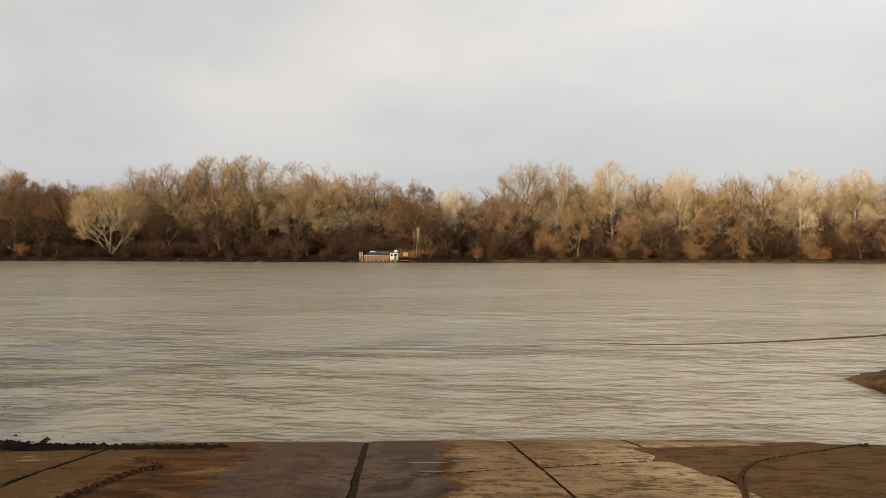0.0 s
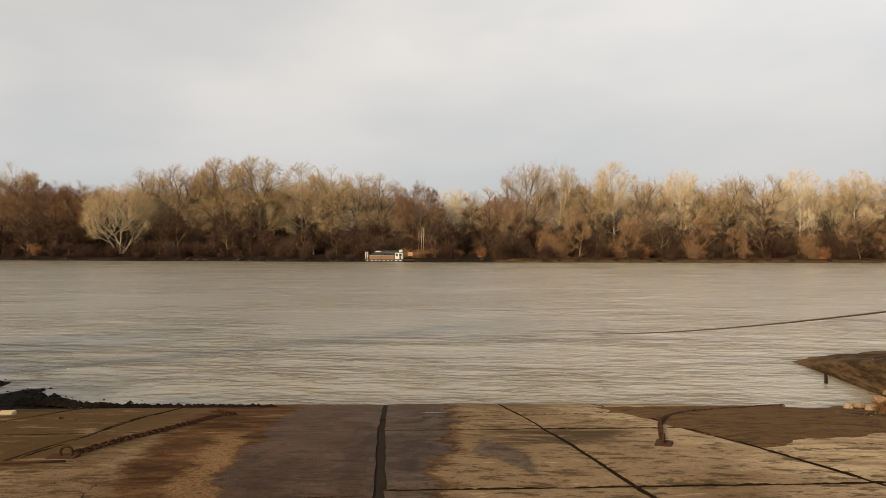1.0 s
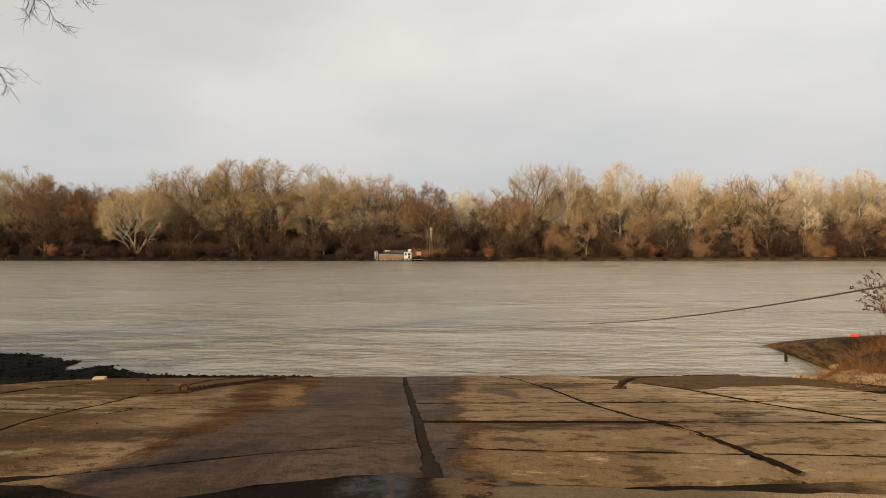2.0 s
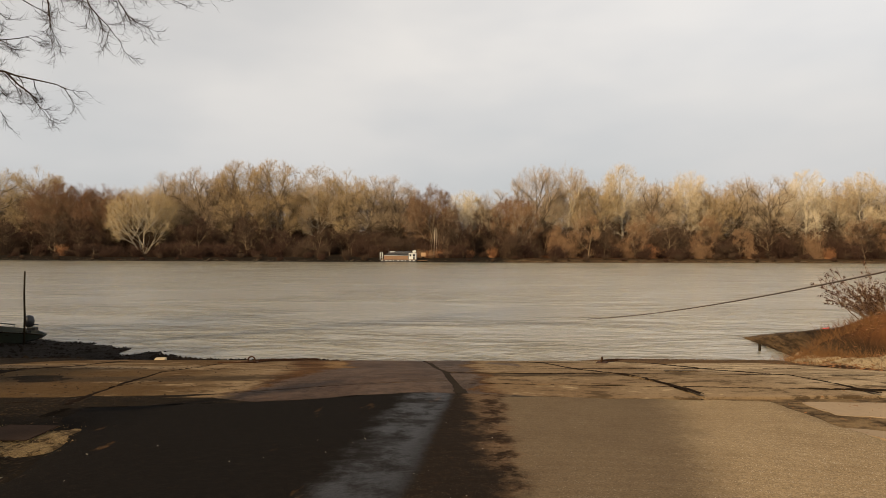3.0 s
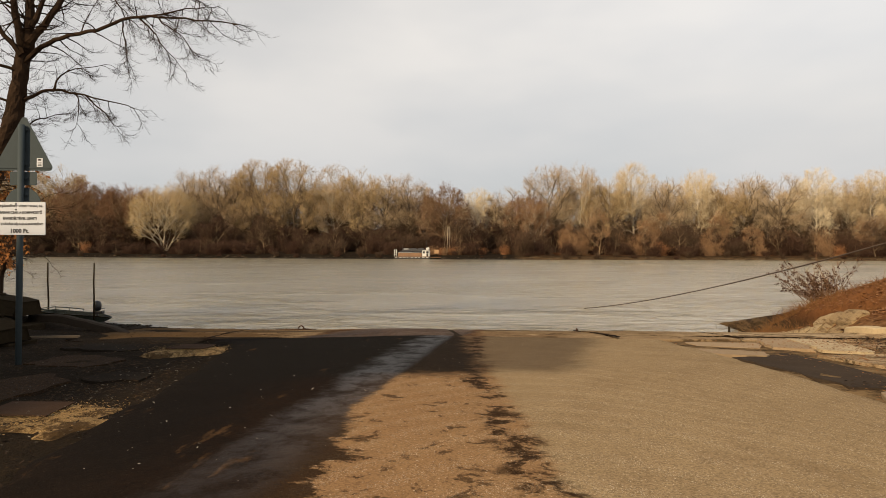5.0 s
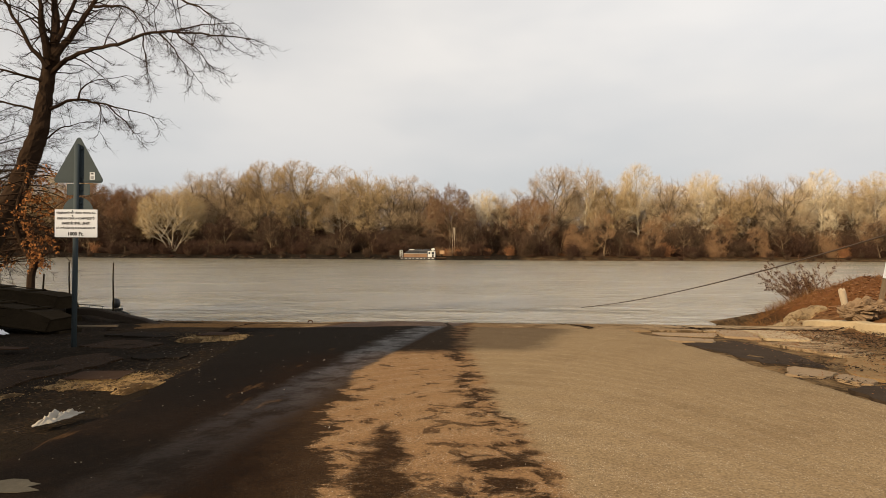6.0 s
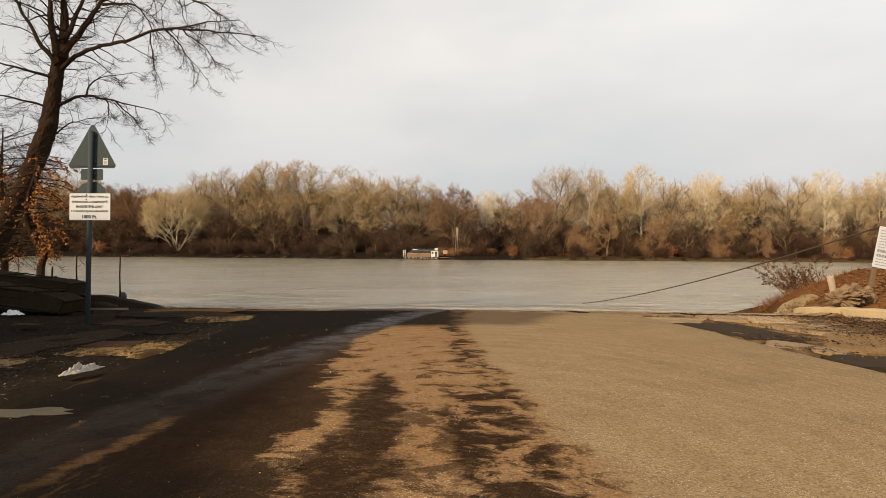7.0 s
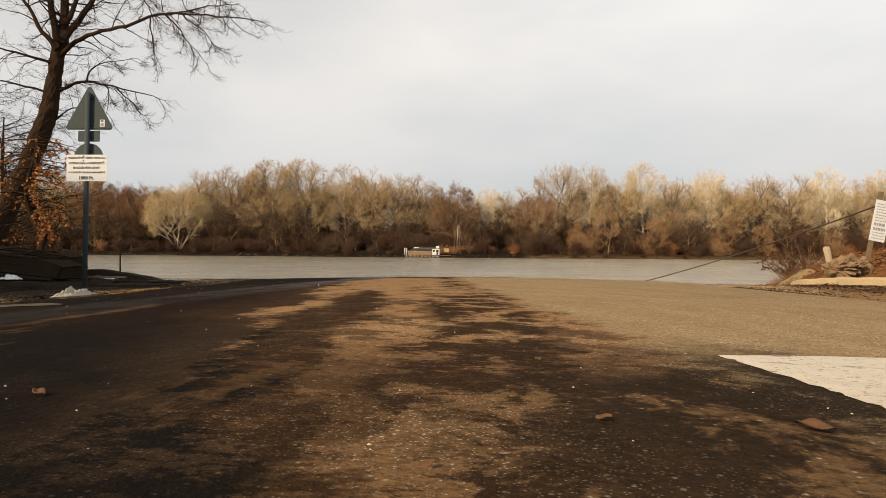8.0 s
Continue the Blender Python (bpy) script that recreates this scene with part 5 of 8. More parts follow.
def build_near_tree():
    rng = random.Random(31)
    root = thing("tree", Matrix(), "large leaning bare tree with dark bark on the near bank", "tree")
    trunk = smooth_line([(-24.5, 31, -0.9), (-22.85, 31, 1.9), (-21.5, 31, 4.5), (-20.75, 31, 6.35), (-20.38, 31, 8.0), (-20.08, 30.9, 9.3), (-19.85, 30.8, 10.0)], 14)
    n = len(trunk) - 1
    tv, tf = [], []
    tube(tv, tf, trunk, [0.54 - 0.27 * (i / n) ** 0.8 for i in range(n + 1)], 22)
    for i in range(len(tv)):
        p = Vector(tv[i])
        tv[i] = tuple(p + Vector((noise.noise(p * 2.2), noise.noise(p * 2.2 + Vector((9, 0, 0))), 0)) * 0.07 + Vector((noise.noise(Vector((p.x * 9, p.y * 9, p.z * 2.4))), noise.noise(Vector((p.x * 9 + 5, p.y * 9, p.z * 2.4))), 0)) * 0.05)
    raw("trunk", tv, tf, BARK, root)
    twig_v, twig_f = [], []

    def limb(r, reach, *pts):
        """One limb with all that grows on it."""
        line = smooth_line(pts, 5)
        for i in range(2, len(line) - 1):
            line[i] = line[i] + Vector((noise.noise(line[i] * 1.7), 0, noise.noise(line[i] * 1.7 + Vector((0, 4, 0))))) * 0.12
        lv, lf = [], []
        m = len(line) - 1
        tube(lv, lf, line, [r * (1 - 0.86 * (i / m) ** 0.9) for i in range(m + 1)], 8)
        length = sum((line[i + 1] - line[i]).length for i in range(m))
        clothe(line, r, rng, lv, lf, twig_v, twig_f, int(length * 2.2) + 3, reach, 7, 0.12)
        raw("limb", lv, lf, BARK, root, "", False)

    # the long bough over the water, with its hanging side boughs
    limb(0.13, 1.7, (-20.2, 30.9, 8.7), (-19.75, 30.75, 9.25), (-18.35, 30.3, 9.9), (-16.3, 30.0, 10.2), (-14.28, 29.6, 10.5), (-12.35, 29.3, 10.3), (-10.2, 29.0, 9.9))
    limb(0.05, 1.3, (-14.32, 29.7, 10.5), (-12.6, 29.2, 10.55), (-10.7, 28.6, 10.5))
    limb(0.045, 1.2, (-14.4, 29.7, 10.5), (-13.66, 29.5, 9.7), (-12.3, 29.2, 8.25))
    limb(0.04, 1.2, (-13.6, 29.5, 10.45), (-12.6, 29.2, 9.7), (-11.7, 28.8, 8.65))
    limb(0.035, 1.2, (-15.2, 29.9, 10.45), (-14.9, 29.6, 9.4), (-14.7, 29.4, 8.4))
    # the lower bough
    limb(0.09, 1.5, (-20.1, 31.0, 7.65), (-19.3, 31.4, 8.15), (-17.95, 31.8, 8.0), (-15.95, 32.2, 7.45))
    limb(0.05, 1.2, (-19.0, 31.3, 8.15), (-18.65, 31.6, 8.95), (-16.9, 32.0, 9.3))
    limb(0.04, 1.1, (-17.8, 31.6, 7.95), (-17.2, 31.9, 7.25), (-16.65, 32.0, 6.6))
    limb(0.035, 1.1, (-18.15, 31.5, 8.0), (-18.1, 31.6, 7.4), (-18.45, 31.9, 6.6))
    limb(0.05, 1.3, (-20.5, 31.0, 6.2), (-19.75, 31.5, 6.9), (-18.95, 31.8, 7.2))
    # the rising limbs of the crown
    limb(0.19, 2.2, (-19.95, 30.7, 9.5), (-20.1, 30.4, 11.3), (-20.15, 30.3, 12.4), (-20.5, 30.0, 16.0))
    limb(0.25, 2.2, (-19.8, 30.8, 9.7), (-19.67, 30.8, 11.5), (-19.83, 30.9, 12.6), (-19.7, 31.0, 17.0))
    limb(0.14, 2.0, (-19.6, 30.7, 10.6), (-19.1, 31.0, 12.1), (-18.1, 31.6, 15.9))
    limb(0.17, 2.0, (-19.7, 30.7, 9.9), (-18.7, 31.0, 11.4), (-18.0, 31.3, 12.7), (-15.2, 31.6, 15.0))
    limb(0.07, 1.6, (-18.0, 30.9, 12.1), (-16.4, 30.7, 11.9), (-15.25, 30.4, 10.9))
    limb(0.10, 1.8, (-17.8, 31.0, 12.6), (-14.5, 30.3, 12.4), (-11.9, 29.6, 11.0))
    limb(0.13, 2.0, (-19.95, 30.6, 9.4), (-20.65, 30.3, 10.4), (-21.6, 30.0, 12.3), (-22.5, 29.8, 13.8))
    limb(0.08, 1.9, (-20.1, 30.8, 8.8), (-21.5, 30.0, 9.15), (-22.8, 29.6, 9.3))
    limb(0.06, 1.8, (-20.4, 30.9, 7.5), (-22.2, 30.2, 7.9), (-23.2, 29.8, 7.75))
    # fine shoots on the trunk itself
    sv, sf = [], []
    clothe(trunk, 0.06, rng, sv, sf, twig_v, twig_f, 44, 1.5, 6, 0.30)
    raw("shoot", sv, sf, BARK, root)
    raw("crown", twig_v, twig_f, BARK, root, "fine hanging twigs with upturned tips")


def build_side_tree(x, y, height, seed, lean, reach):
    """Another bare tree on the near bank whose branches reach into view."""
    rng = random.Random(seed)
    base = on_ground(x, y, -0.3)
    root = thing("tree", Matrix(), "bare grey-brown tree with thin spreading branches on the near bank", "tree")
    trunk = bent(rng, base, Vector((lean, 0.0, 1)), height * 0.75, 8, 0.07)
    tv, tf, cv, cf = [], [], [], []
    tube(tv, tf, trunk, [0.26 * (1 - i / 9) for i in range(9)], 10)
    for i in range(15):
        s = 0.22 + 0.76 * i / 15
        p, d = along(trunk, s)
        a = rng.uniform(-0.9, 0.9) if i % 3 else rng.uniform(0, 6.28)
        limb = bent(rng, p, Vector((math.cos(a), math.sin(a), rng.uniform(0.15, 0.6))), reach * rng.uniform(0.6, 1.1) * (1.1 - 0.5 * s), 6, 0.13)
        tube(tv, tf, limb, [0.075 * (1 - s * 0.6) * (1 - q / 7) for q in range(7)], 5)
        clothe(limb, 0.05, rng, tv, tf, cv, cf, 10, 1.7, 5, 0.1)
    raw("trunk", tv, tf, BARK, root)
    raw("crown", cv, cf, BARK, root)


def leaf_cluster(verts, faces, p, rng, size):
    d = Vector((rng.uniform(-1, 1), rng.uniform(-1, 1), rng.uniform(-1.6, -0.1))).normalized()
    side = d.cross(Vector((rng.uniform(-1, 1), rng.uniform(-1, 1), 0.3))).normalized() * size * 0.32
    up = d.cross(side).normalized() * size * 0.12
    n = len(verts)
    q = p + d * size * 0.5
    verts += [tuple(p), tuple(q + side), tuple(p + d * size), tuple(q - side), tuple(q + up)]
    faces += [(n, n + 1, n + 4), (n + 1, n + 2, n + 4), (n + 2, n + 3, n + 4), (n + 3, n, n + 4)]


def build_oak():
    rng = random.Random(44)
    root = thing("oak_sapling", Matrix(), "young oak holding orange-brown dead leaves by the river", "tree")
    base = on_ground(-16.62, 25.0, -0.25)
    tv, tf, lv, lf = [], [], [], []
    main = smooth_line([tuple(base), (-16.58, 25, 0.5), (-16.45, 25, 0.95), (-16.85, 25, 1.5), (-17.05, 24.9, 2.2), (-16.95, 24.8, 3.0), (-16.7, 24.8, 3.8), (-16.5, 24.7, 4.6)], 3)
    m = len(main) - 1
    tube(tv, tf, main, [0.15 - 0.12 * i / m for i in range(m + 1)], 8)
    fork = smooth_line([(-16.45, 25, 0.9), (-16.25, 25, 1.15), (-16.0, 25.1, 1.35), (-15.9, 25.1, 1.75)], 3)
    tube(tv, tf, fork, [0.05 * (1 - i / (len(fork))) for i in range(len(fork))], 5)
    for i in range(64):
        p, d = along(main, 0.34 + 0.65 * i / 64)
        a = rng.uniform(-1.1, 1.1) if i % 4 else rng.uniform(2.2, 4.0)
        limb = bent(rng, p, Vector((math.cos(a), math.sin(a) * 0.8, rng.uniform(-0.15, 0.45))), rng.uniform(0.8, 2.6) * (0.62 if math.cos(a) > 0.2 else 1.0), 6, 0.17, -0.09)
        tube(tv, tf, limb, [0.030 * (1 - q / 6.6) for q in range(7)], 4)
        for _ in range(5):
            q, e = along(limb, rng.uniform(0.25, 0.98))
            twig = bent(rng, q, e + Vector((rng.uniform(-1, 1), rng.uniform(-1, 1), rng.uniform(-0.8, 0.3))), rng.uniform(0.35, 0.8), 3, 0.2, -0.1)
            tube(tv, tf, twig, [0.010, 0.008, 0.006, 0.003], 3)
            if rng.random() < 0.66:
                for _ in range(rng.randrange(4, 12)):
                    w, _d = along(twig, rng.uniform(0.1, 0.99))
                    leaf_cluster(lv, lf, w, rng, rng.uniform(0.06, 0.14))
    raw("trunk", tv, tf, BARK, root)
    raw("foliage", lv, lf, RUSSET_LEAF, root, "hanging orange-brown dead leaves")


# ---- boats and timber on the left bank ----
def build_hull(name, secs, material, parent, thick=0.035, label=""):
    verts, faces = [], []
    for x, w, low, top in secs:
        for yy, zz in ((-w, top), (-w * 0.72, low), (w * 0.72, low), (w, top), (w - thick, top), (w * 0.72 - thick, low + thick), (-w * 0.72 + thick, low + thick), (-w + thick, top)):
            verts.append((x, yy, zz))
    for i in range(len(secs) - 1):
        for k in range(8):
            a, b = i * 8 + k, i * 8 + (k + 1) % 8
            faces.append((a, a + 8, b + 8, b))
    faces.append((0, 1, 2, 3, 4, 5, 6, 7))
    e = (len(secs) - 1) * 8
    faces.append(tuple(e + k for k in range(7, -1, -1)))
    # end boards
    for sec, into in ((secs[0], thick), (secs[-1], -thick)):
        n = len(verts)
        x, w, low, top = sec
        for xx in (x, x + into):
            verts += [(xx, -w, top), (xx, -w * 0.72, low), (xx, w * 0.72, low), (xx, w, top)]
        faces += [(n, n + 1, n + 2, n + 3), (n + 7, n + 6, n + 5, n + 4), (n, n + 3, n + 7, n + 4)]
    return raw(name, verts, faces, material, parent, label)


def build_rowing_boat():
    m = Matrix.Translation((-22.85, 36.3, -2.32)) @ pose(0, 0, 0, 0, 0, -4)
    boat = thing("fishing_boat", m, "dark green flat-bottomed fishing boat pulled up on the mud", "boat")
    secs = []
    for i in range(15):
        s = i / 14
        w = 0.66 * (1 - 0.86 * max(0.0, (s - 0.5) / 0.5) ** 2.0)
        secs.append((s * 3.55, w, 0.34 * max(0.0, (s - 0.62) / 0.38) ** 1.8, 0.68 - 0.20 * s - 0.06 * max(0.0, (s - 0.8) / 0.2)))
    build_hull("hull", secs, BOAT_GREEN, boat)
    for side in (-1, 1):
        pts = [(x, side * (w + 0.012), top - 0.02) for x, w, _l, top in secs]
        rod("rubbing_strake", pts, [0.022] * len(pts), 6, WOOD_DARK, boat)
        rod("rail", [(0.02, side * 0.64, 0.80), (0.9, side * 0.66, 0.76), (1.65, side * 0.66, 0.70)], [0.022] * 3, 8, BOAT_GREEN, boat)
        for x, z in ((0.05, 0.79), (0.85, 0.76), (1.6, 0.70)):
            rod("stanchion", [(x, side * 0.65, 0.56), (x, side * 0.65, z)], [0.016] * 2, 6, BOAT_GREEN, boat)
    for x in (0.9, 2.1):
        bm = bmesh.new()
        box(bm, x, x + 0.24, -0.58, 0.58, 0.40, 0.43, 0.006)
        link("bench", bm, WOOD_DARK, boat)
    rod("stern_rail", [(0.02, -0.64, 0.80), (0.02, 0.64, 0.80)], [0.022] * 2, 8, BOAT_GREEN, boat)
    motor = thing("outboard_motor", m @ Matrix.Translation((2.80, 0.05, 0.50)), "black outboard motor tilted up on the boat", "boat motor")
    v, f = [], []
    tube(v, f, [Vector((0, 0, 0.20)), Vector((0, 0, 0.26)), Vector((0, 0, 0.45)), Vector((-0.01, 0, 0.62)), Vector((-0.02, 0, 0.70))], [0.10, 0.18, 0.20, 0.17, 0.06], 12)
    raw("cowling", v, f, BLACK, motor, "", True)
    rod("shaft", [(0, 0, -0.30), (0, 0, 0.24)], [0.06, 0.07], 8, BLACK, motor)
    bm = bmesh.new()
    box(bm, -0.05, 0.34, -0.10, 0.10, 0.06, 0.20, 0.02)
    link("bracket", bm, BLACK, motor)
    rod("tiller", [(0.05, 0, 0.3), (0.38, 0.05, 0.30)], [0.022, 0.018], 6, BLACK, motor)


def build_mooring_poles():
    for x, y, top, lean, r in ((-19.90, 35.6, 0.74, 0.03, 0.042), (-23.10, 36.9, 0.72, -0.03, 0.045), (-20.45, 31.0, 0.34, 0.09, 0.045)):
        g = on_ground(x, y)
        pole = thing("mooring_pole", Matrix.Translation(g), "thin upright wooden mooring pole driven into the mud", "pole", "mooring poles")
        h = top - g.z
        pts = [(0, 0, -0.4), (lean * 0.4 + 0.02, 0, h * 0.35), (lean * 0.7 - 0.015, 0, h * 0.7), (lean, 0, h)]
        rod("stake", pts, [r, r * 0.95, r * 0.85, r * 0.75], 8, WOOD_DARK, pole)


def build_overturned_boats():
    for i, (x, y, z, length, beam, turn, tilt, text) in enumerate((
        (-8.42, 14.72, 0.33, 4.6, 1.0, -15, 4.4, "old wooden punt lying keel up on the bank"),
        (-10.80, 18.40, 0.39, 5.0, 1.1, -12, 4.2, "dark wooden punt lying keel up on blocks"),
    )):
        secs = []
        for k in range(13):
            s = k / 12
            end = max(0.0, (s - 0.86) / 0.14)
            secs.append((s * length, beam / 2 * (0.80 + 0.20 * math.sin(math.pi * min(1.0, s * 1.1)) - 0.12 * end), 0.02 + (0.10 if i == 0 else 0.02) * end ** 2, 0.36))
        m = Matrix.Translation((x, y, z)) @ pose(0, 0, 0, 0, tilt, turn) @ pose(0, 0, 0, 180, 0, 0) @ Matrix.Translation((-length, 0, 0))
        boat = thing("overturned_boat", m, text, "boat", "overturned boats")
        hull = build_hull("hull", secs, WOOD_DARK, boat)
        for v in hull.data.vertices:
            # warped and sagging old planks
            v.co += Vector((0, noise.noise(v.co * 1.3), noise.noise(v.co * 1.3 + Vector((5, 0, 0))))) * 0.045
        for side in (-1, 1):
            rod("gunwale", [(q, side * (w + 0.012), 0.335) for q, w, _l, _t in secs], [0.028] * 13, 6, WOOD_DARK, boat)
            rod("chine", [(q, side * (w * 0.72 + 0.004), low + 0.006) for q, w, low, _t in secs], [0.016] * 13, 6, WOOD_DARK, boat, "worn timber edge")
            for z0 in (0.17,):
                rod("plank_seam", [(q, side * (w * (0.72 + 0.28 * z0 / 0.36) + 0.002), z0) for q, w, _l, _t in secs], [0.008] * 13, 4, WOOD_DARK, boat)
        for x0 in (0.5, 1.7, 2.9, 3.9):
            bm = bmesh.new()
            box(bm, x0, x0 + 0.07, -0.34, 0.34, -0.012, 0.022, 0.006)
            link("batten", bm, WOOD_DARK, boat)
    for x, y, w, h in ((-11.4, 15.5, 0.45, 0.24), (-12.6, 15.8, 0.45, 0.32), (-13.8, 19.0, 0.5, 0.30), (-15.2, 19.3, 0.5, 0.38), (-8.62, 15.0, 0.40, 0.05), (-10.75, 18.25, 0.45, 0.06)):
        gg = on_ground(x, y)
        bm = bmesh.new()
        box(bm, -w / 2, w / 2, -0.35, 0.35, -0.15, h, 0.02)
        ob = link("timber_block", bm, WOOD_DARK)
        ob.matrix_world = Matrix.Translation(gg)
        tagged(ob, "dark squared timber block under an overturned boat", "timber", "timber blocks")
    # the worn concrete edge where the bank drops to the mud
    line = smooth_line([(-11.1, 18.95, 0.0), (-10.4, 18.8, 0.0), (-9.95, 18.66, -0.02), (-9.6, 18.5, -0.07), (-9.2, 18.3, -0.09), (-8.6, 17.95, -0.13), (-8.2, 17.68, -0.17), (-7.95, 17.45, -0.21)], 3)
    verts, faces = [], []
    for i, p in enumerate(line):
        d = (line[min(i + 1, len(line) - 1)] - line[max(i - 1, 0)]).normalized()
        a = Vector((d.y, -d.x, 0)).normalized()
        wob = 0.03 * noise.noise(p * 2.3)
        for off, zz in ((-0.11, -0.16), (-0.10, -0.01), (-0.05, 0.015), (0.06, 0.012), (0.10, -0.03), (0.11, -0.16)):
            verts.append(tuple(p - a * (off + wob) + Vector((0, 0, zz + wob * 0.6))))
    for i in range(len(line) - 1):
        for k in range(5):
            q = i * 6 + k
            faces.append((q, q + 1, q + 7, q + 6))
    faces += [tuple(range(6)), tuple(range(len(verts) - 1, len(verts) - 7, -1))]
    ob = raw("bank_edge", verts, faces, plain("muddy_concrete", (0.034, 0.025, 0.017), 0.95, 0.5, 5.0, 0.0, 0.8, "", 0.1))
    bm = bmesh.new()
    bm.from_mesh(ob.data)
    bmesh.ops.recalc_face_normals(bm, faces=bm.faces)
    bm.to_mesh(ob.data)
    bm.free()
    tagged(ob, "worn concrete edge of the bank above the mud", "bank edge", kind="structure")
    # the end of a third hull nearer to the road
    gg = on_ground(-9.85, 14.2)
    log = thing("log", Matrix.Translation(gg) @ pose(0, 0, 0, 0, 0, 172), "short thick dark log on the bank", "log")
    rod("stem", [(0, 0, 0.15), (0.04, 0.02, 0.16), (0.9, 0, 0.19), (2.0, 0.05, 0.18)], [0.10, 0.15, 0.17, 0.16], 12, WOOD_DARK, log)
    crumple("plastic_sheet", (-9.22, 14.05), 0.42, 0.24, 0.10, SNOW, "white plastic sheet lying on dark earth", "litter", 3, 4)


def crumple(name, place, sx, sy, height, material, label, category, seed, turn):
    """A crumpled sheet on the ground."""
    rng = random.Random(seed)
    n = 30
    verts, faces = [], []
    g = on_ground(*place, 0.065)
    for j in range(n + 1):
        for i in range(n + 1):
            u, v = i / n - 0.5, j / n - 0.5
            d = max(0.0, 1 - (u * u + v * v) * 4.2)
            z = d * height * (0.55 + 1.3 * noise.noise(Vector((u * 6 + seed, v * 6, seed))) + 0.5 * noise.noise(Vector((u * 17 + seed, v * 10, seed))) + 0.2 * noise.noise(Vector((u * 34, v * 22 + seed, seed))))
            edge = 1 + 0.45 * noise.noise(Vector((math.atan2(v, u) * 2.3, seed, 0)))
            verts.append((u * sx * edge, v * sy * edge, max(0.004, z)))
    keep = [(i, j) for j in range(n) for i in range(n) if ((i + 0.5) / n - 0.5) ** 2 + ((j + 0.5) / n - 0.5) ** 2 < 0.24]
    for i, j in keep:
        a = j * (n + 1) + i
        faces.append((a, a + 1, a + n + 2, a + n + 1))
    ob = raw(name, verts, faces, material, None, "", True)
    ob.matrix_world = Matrix.Translation(g) @ pose(0, 0, 0, 0, 0, turn)
    ob.modifiers.new("thick", "SOLIDIFY").thickness = 0.006
    return tagged(ob, label, category)


# ---- plates, boards and litter ----
def worn_outline(ring, rng, jag=0.05, step=0.16):
    """The outline of a broken slab, chipped along its sides."""
    out = []
    for k in range(len(ring)):
        p, q = Vector(ring[k]), Vector(ring[(k + 1) % len(ring)])
        n = max(2, int((q - p).length / step))
        side = Vector((-(q - p).y, (q - p).x)).normalized()
        for e in range(n):
            out.append(tuple(p.lerp(q, e / n) + side * (rng.uniform(-jag, jag) if e else rng.uniform(0.0, jag))))
    return out


def flat_plate(name, corners, lift, thick, material, label, category, group=""):
    bm = bmesh.new()
    top = [bm.verts.new((x, y, ground(x, y, False) + lift)) for x, y in corners]
    low = [bm.verts.new((v.co.x, v.co.y, v.co.z - thick)) for v in top]
    bm.faces.new(top)
    bm.faces.new(low[::-1])
    n = len(top)
    for i in range(n):
        bm.faces.new((top[i], low[i], low[(i + 1) % n], top[(i + 1) % n]))
    bmesh.ops.recalc_face_normals(bm, faces=bm.faces)
    ob = link(name, bm, material)
    return tagged(ob, label, category, group)


def scatter(name, spots, material, label, category, seed, size, lift=0.0, lies=True):
    """Loose flakes on the ground: spots of (x, y, spread x, spread y, count)."""
    rng = random.Random(seed)
    verts, faces = [], []
    for cx, cy, sx, sy, count in spots:
        for _ in range(count):
            x, y = cx + rng.gauss(0, sx), cy + rng.gauss(0, sy)
            z = max(ground(x, y) - 0.06, ground(x, y, False) - 0.02) + lift + rng.uniform(0.0, 0.02)
            a, s = rng.uniform(0, 6.28), size * rng.uniform(0.5, 1.4)
            d, e = Vector((math.cos(a), math.sin(a), rng.uniform(-0.25, 0.35))) * s, Vector((-math.sin(a), math.cos(a), rng.uniform(-0.25, 0.35))) * s * rng.uniform(0.25, 0.6)
            p = Vector((x, y, z + 0.012))
            n = len(verts)
            verts += [tuple(p - d), tuple(p + e * 0.8), tuple(p + d), tuple(p - e)]
            faces += [(n, n + 1, n + 2), (n, n + 2, n + 3)]
    ob = raw(name, verts, faces, material)
    return tagged(ob, label, category, kind="stuff")


def curled_leaf(x, y, turn, size, label, seed):
    rng = random.Random(seed)
    n, verts, faces = 8, [], []
    for i in range(n + 1):
        s = i / n
        w = 0.34 * math.sin(math.pi * min(1, s * 0.94 + 0.04)) ** 0.8
        for k, side in enumerate((-1, -0.5, 0, 0.5, 1)):
            curl = 0.30 * (abs(side) ** 2) * w + 0.16 * s * s + 0.05 * math.sin(s * 7 + side * 2)
            verts.append(((s - 0.5) * size, side * w * size * (1 - 0.3 * abs(side) * s), curl * size + 0.004))
    for i in range(n):
        for k in range(4):
            a = i * 5 + k
            faces.append((a, a + 1, a + 6, a + 5))
    ob = raw("fallen_leaf", verts, faces, LEAF, None, "", True)
    ob.matrix_world = Matrix.Translation((x, y, ground(x, y, False) + 0.022)) @ pose(0, 0, 0, rng.uniform(-8, 8), rng.uniform(-6, 6), turn)
    ob.modifiers.new("thick", "SOLIDIFY").thickness = 0.0012
    return tagged(ob, label, "leaf", "fallen leaves on the road")


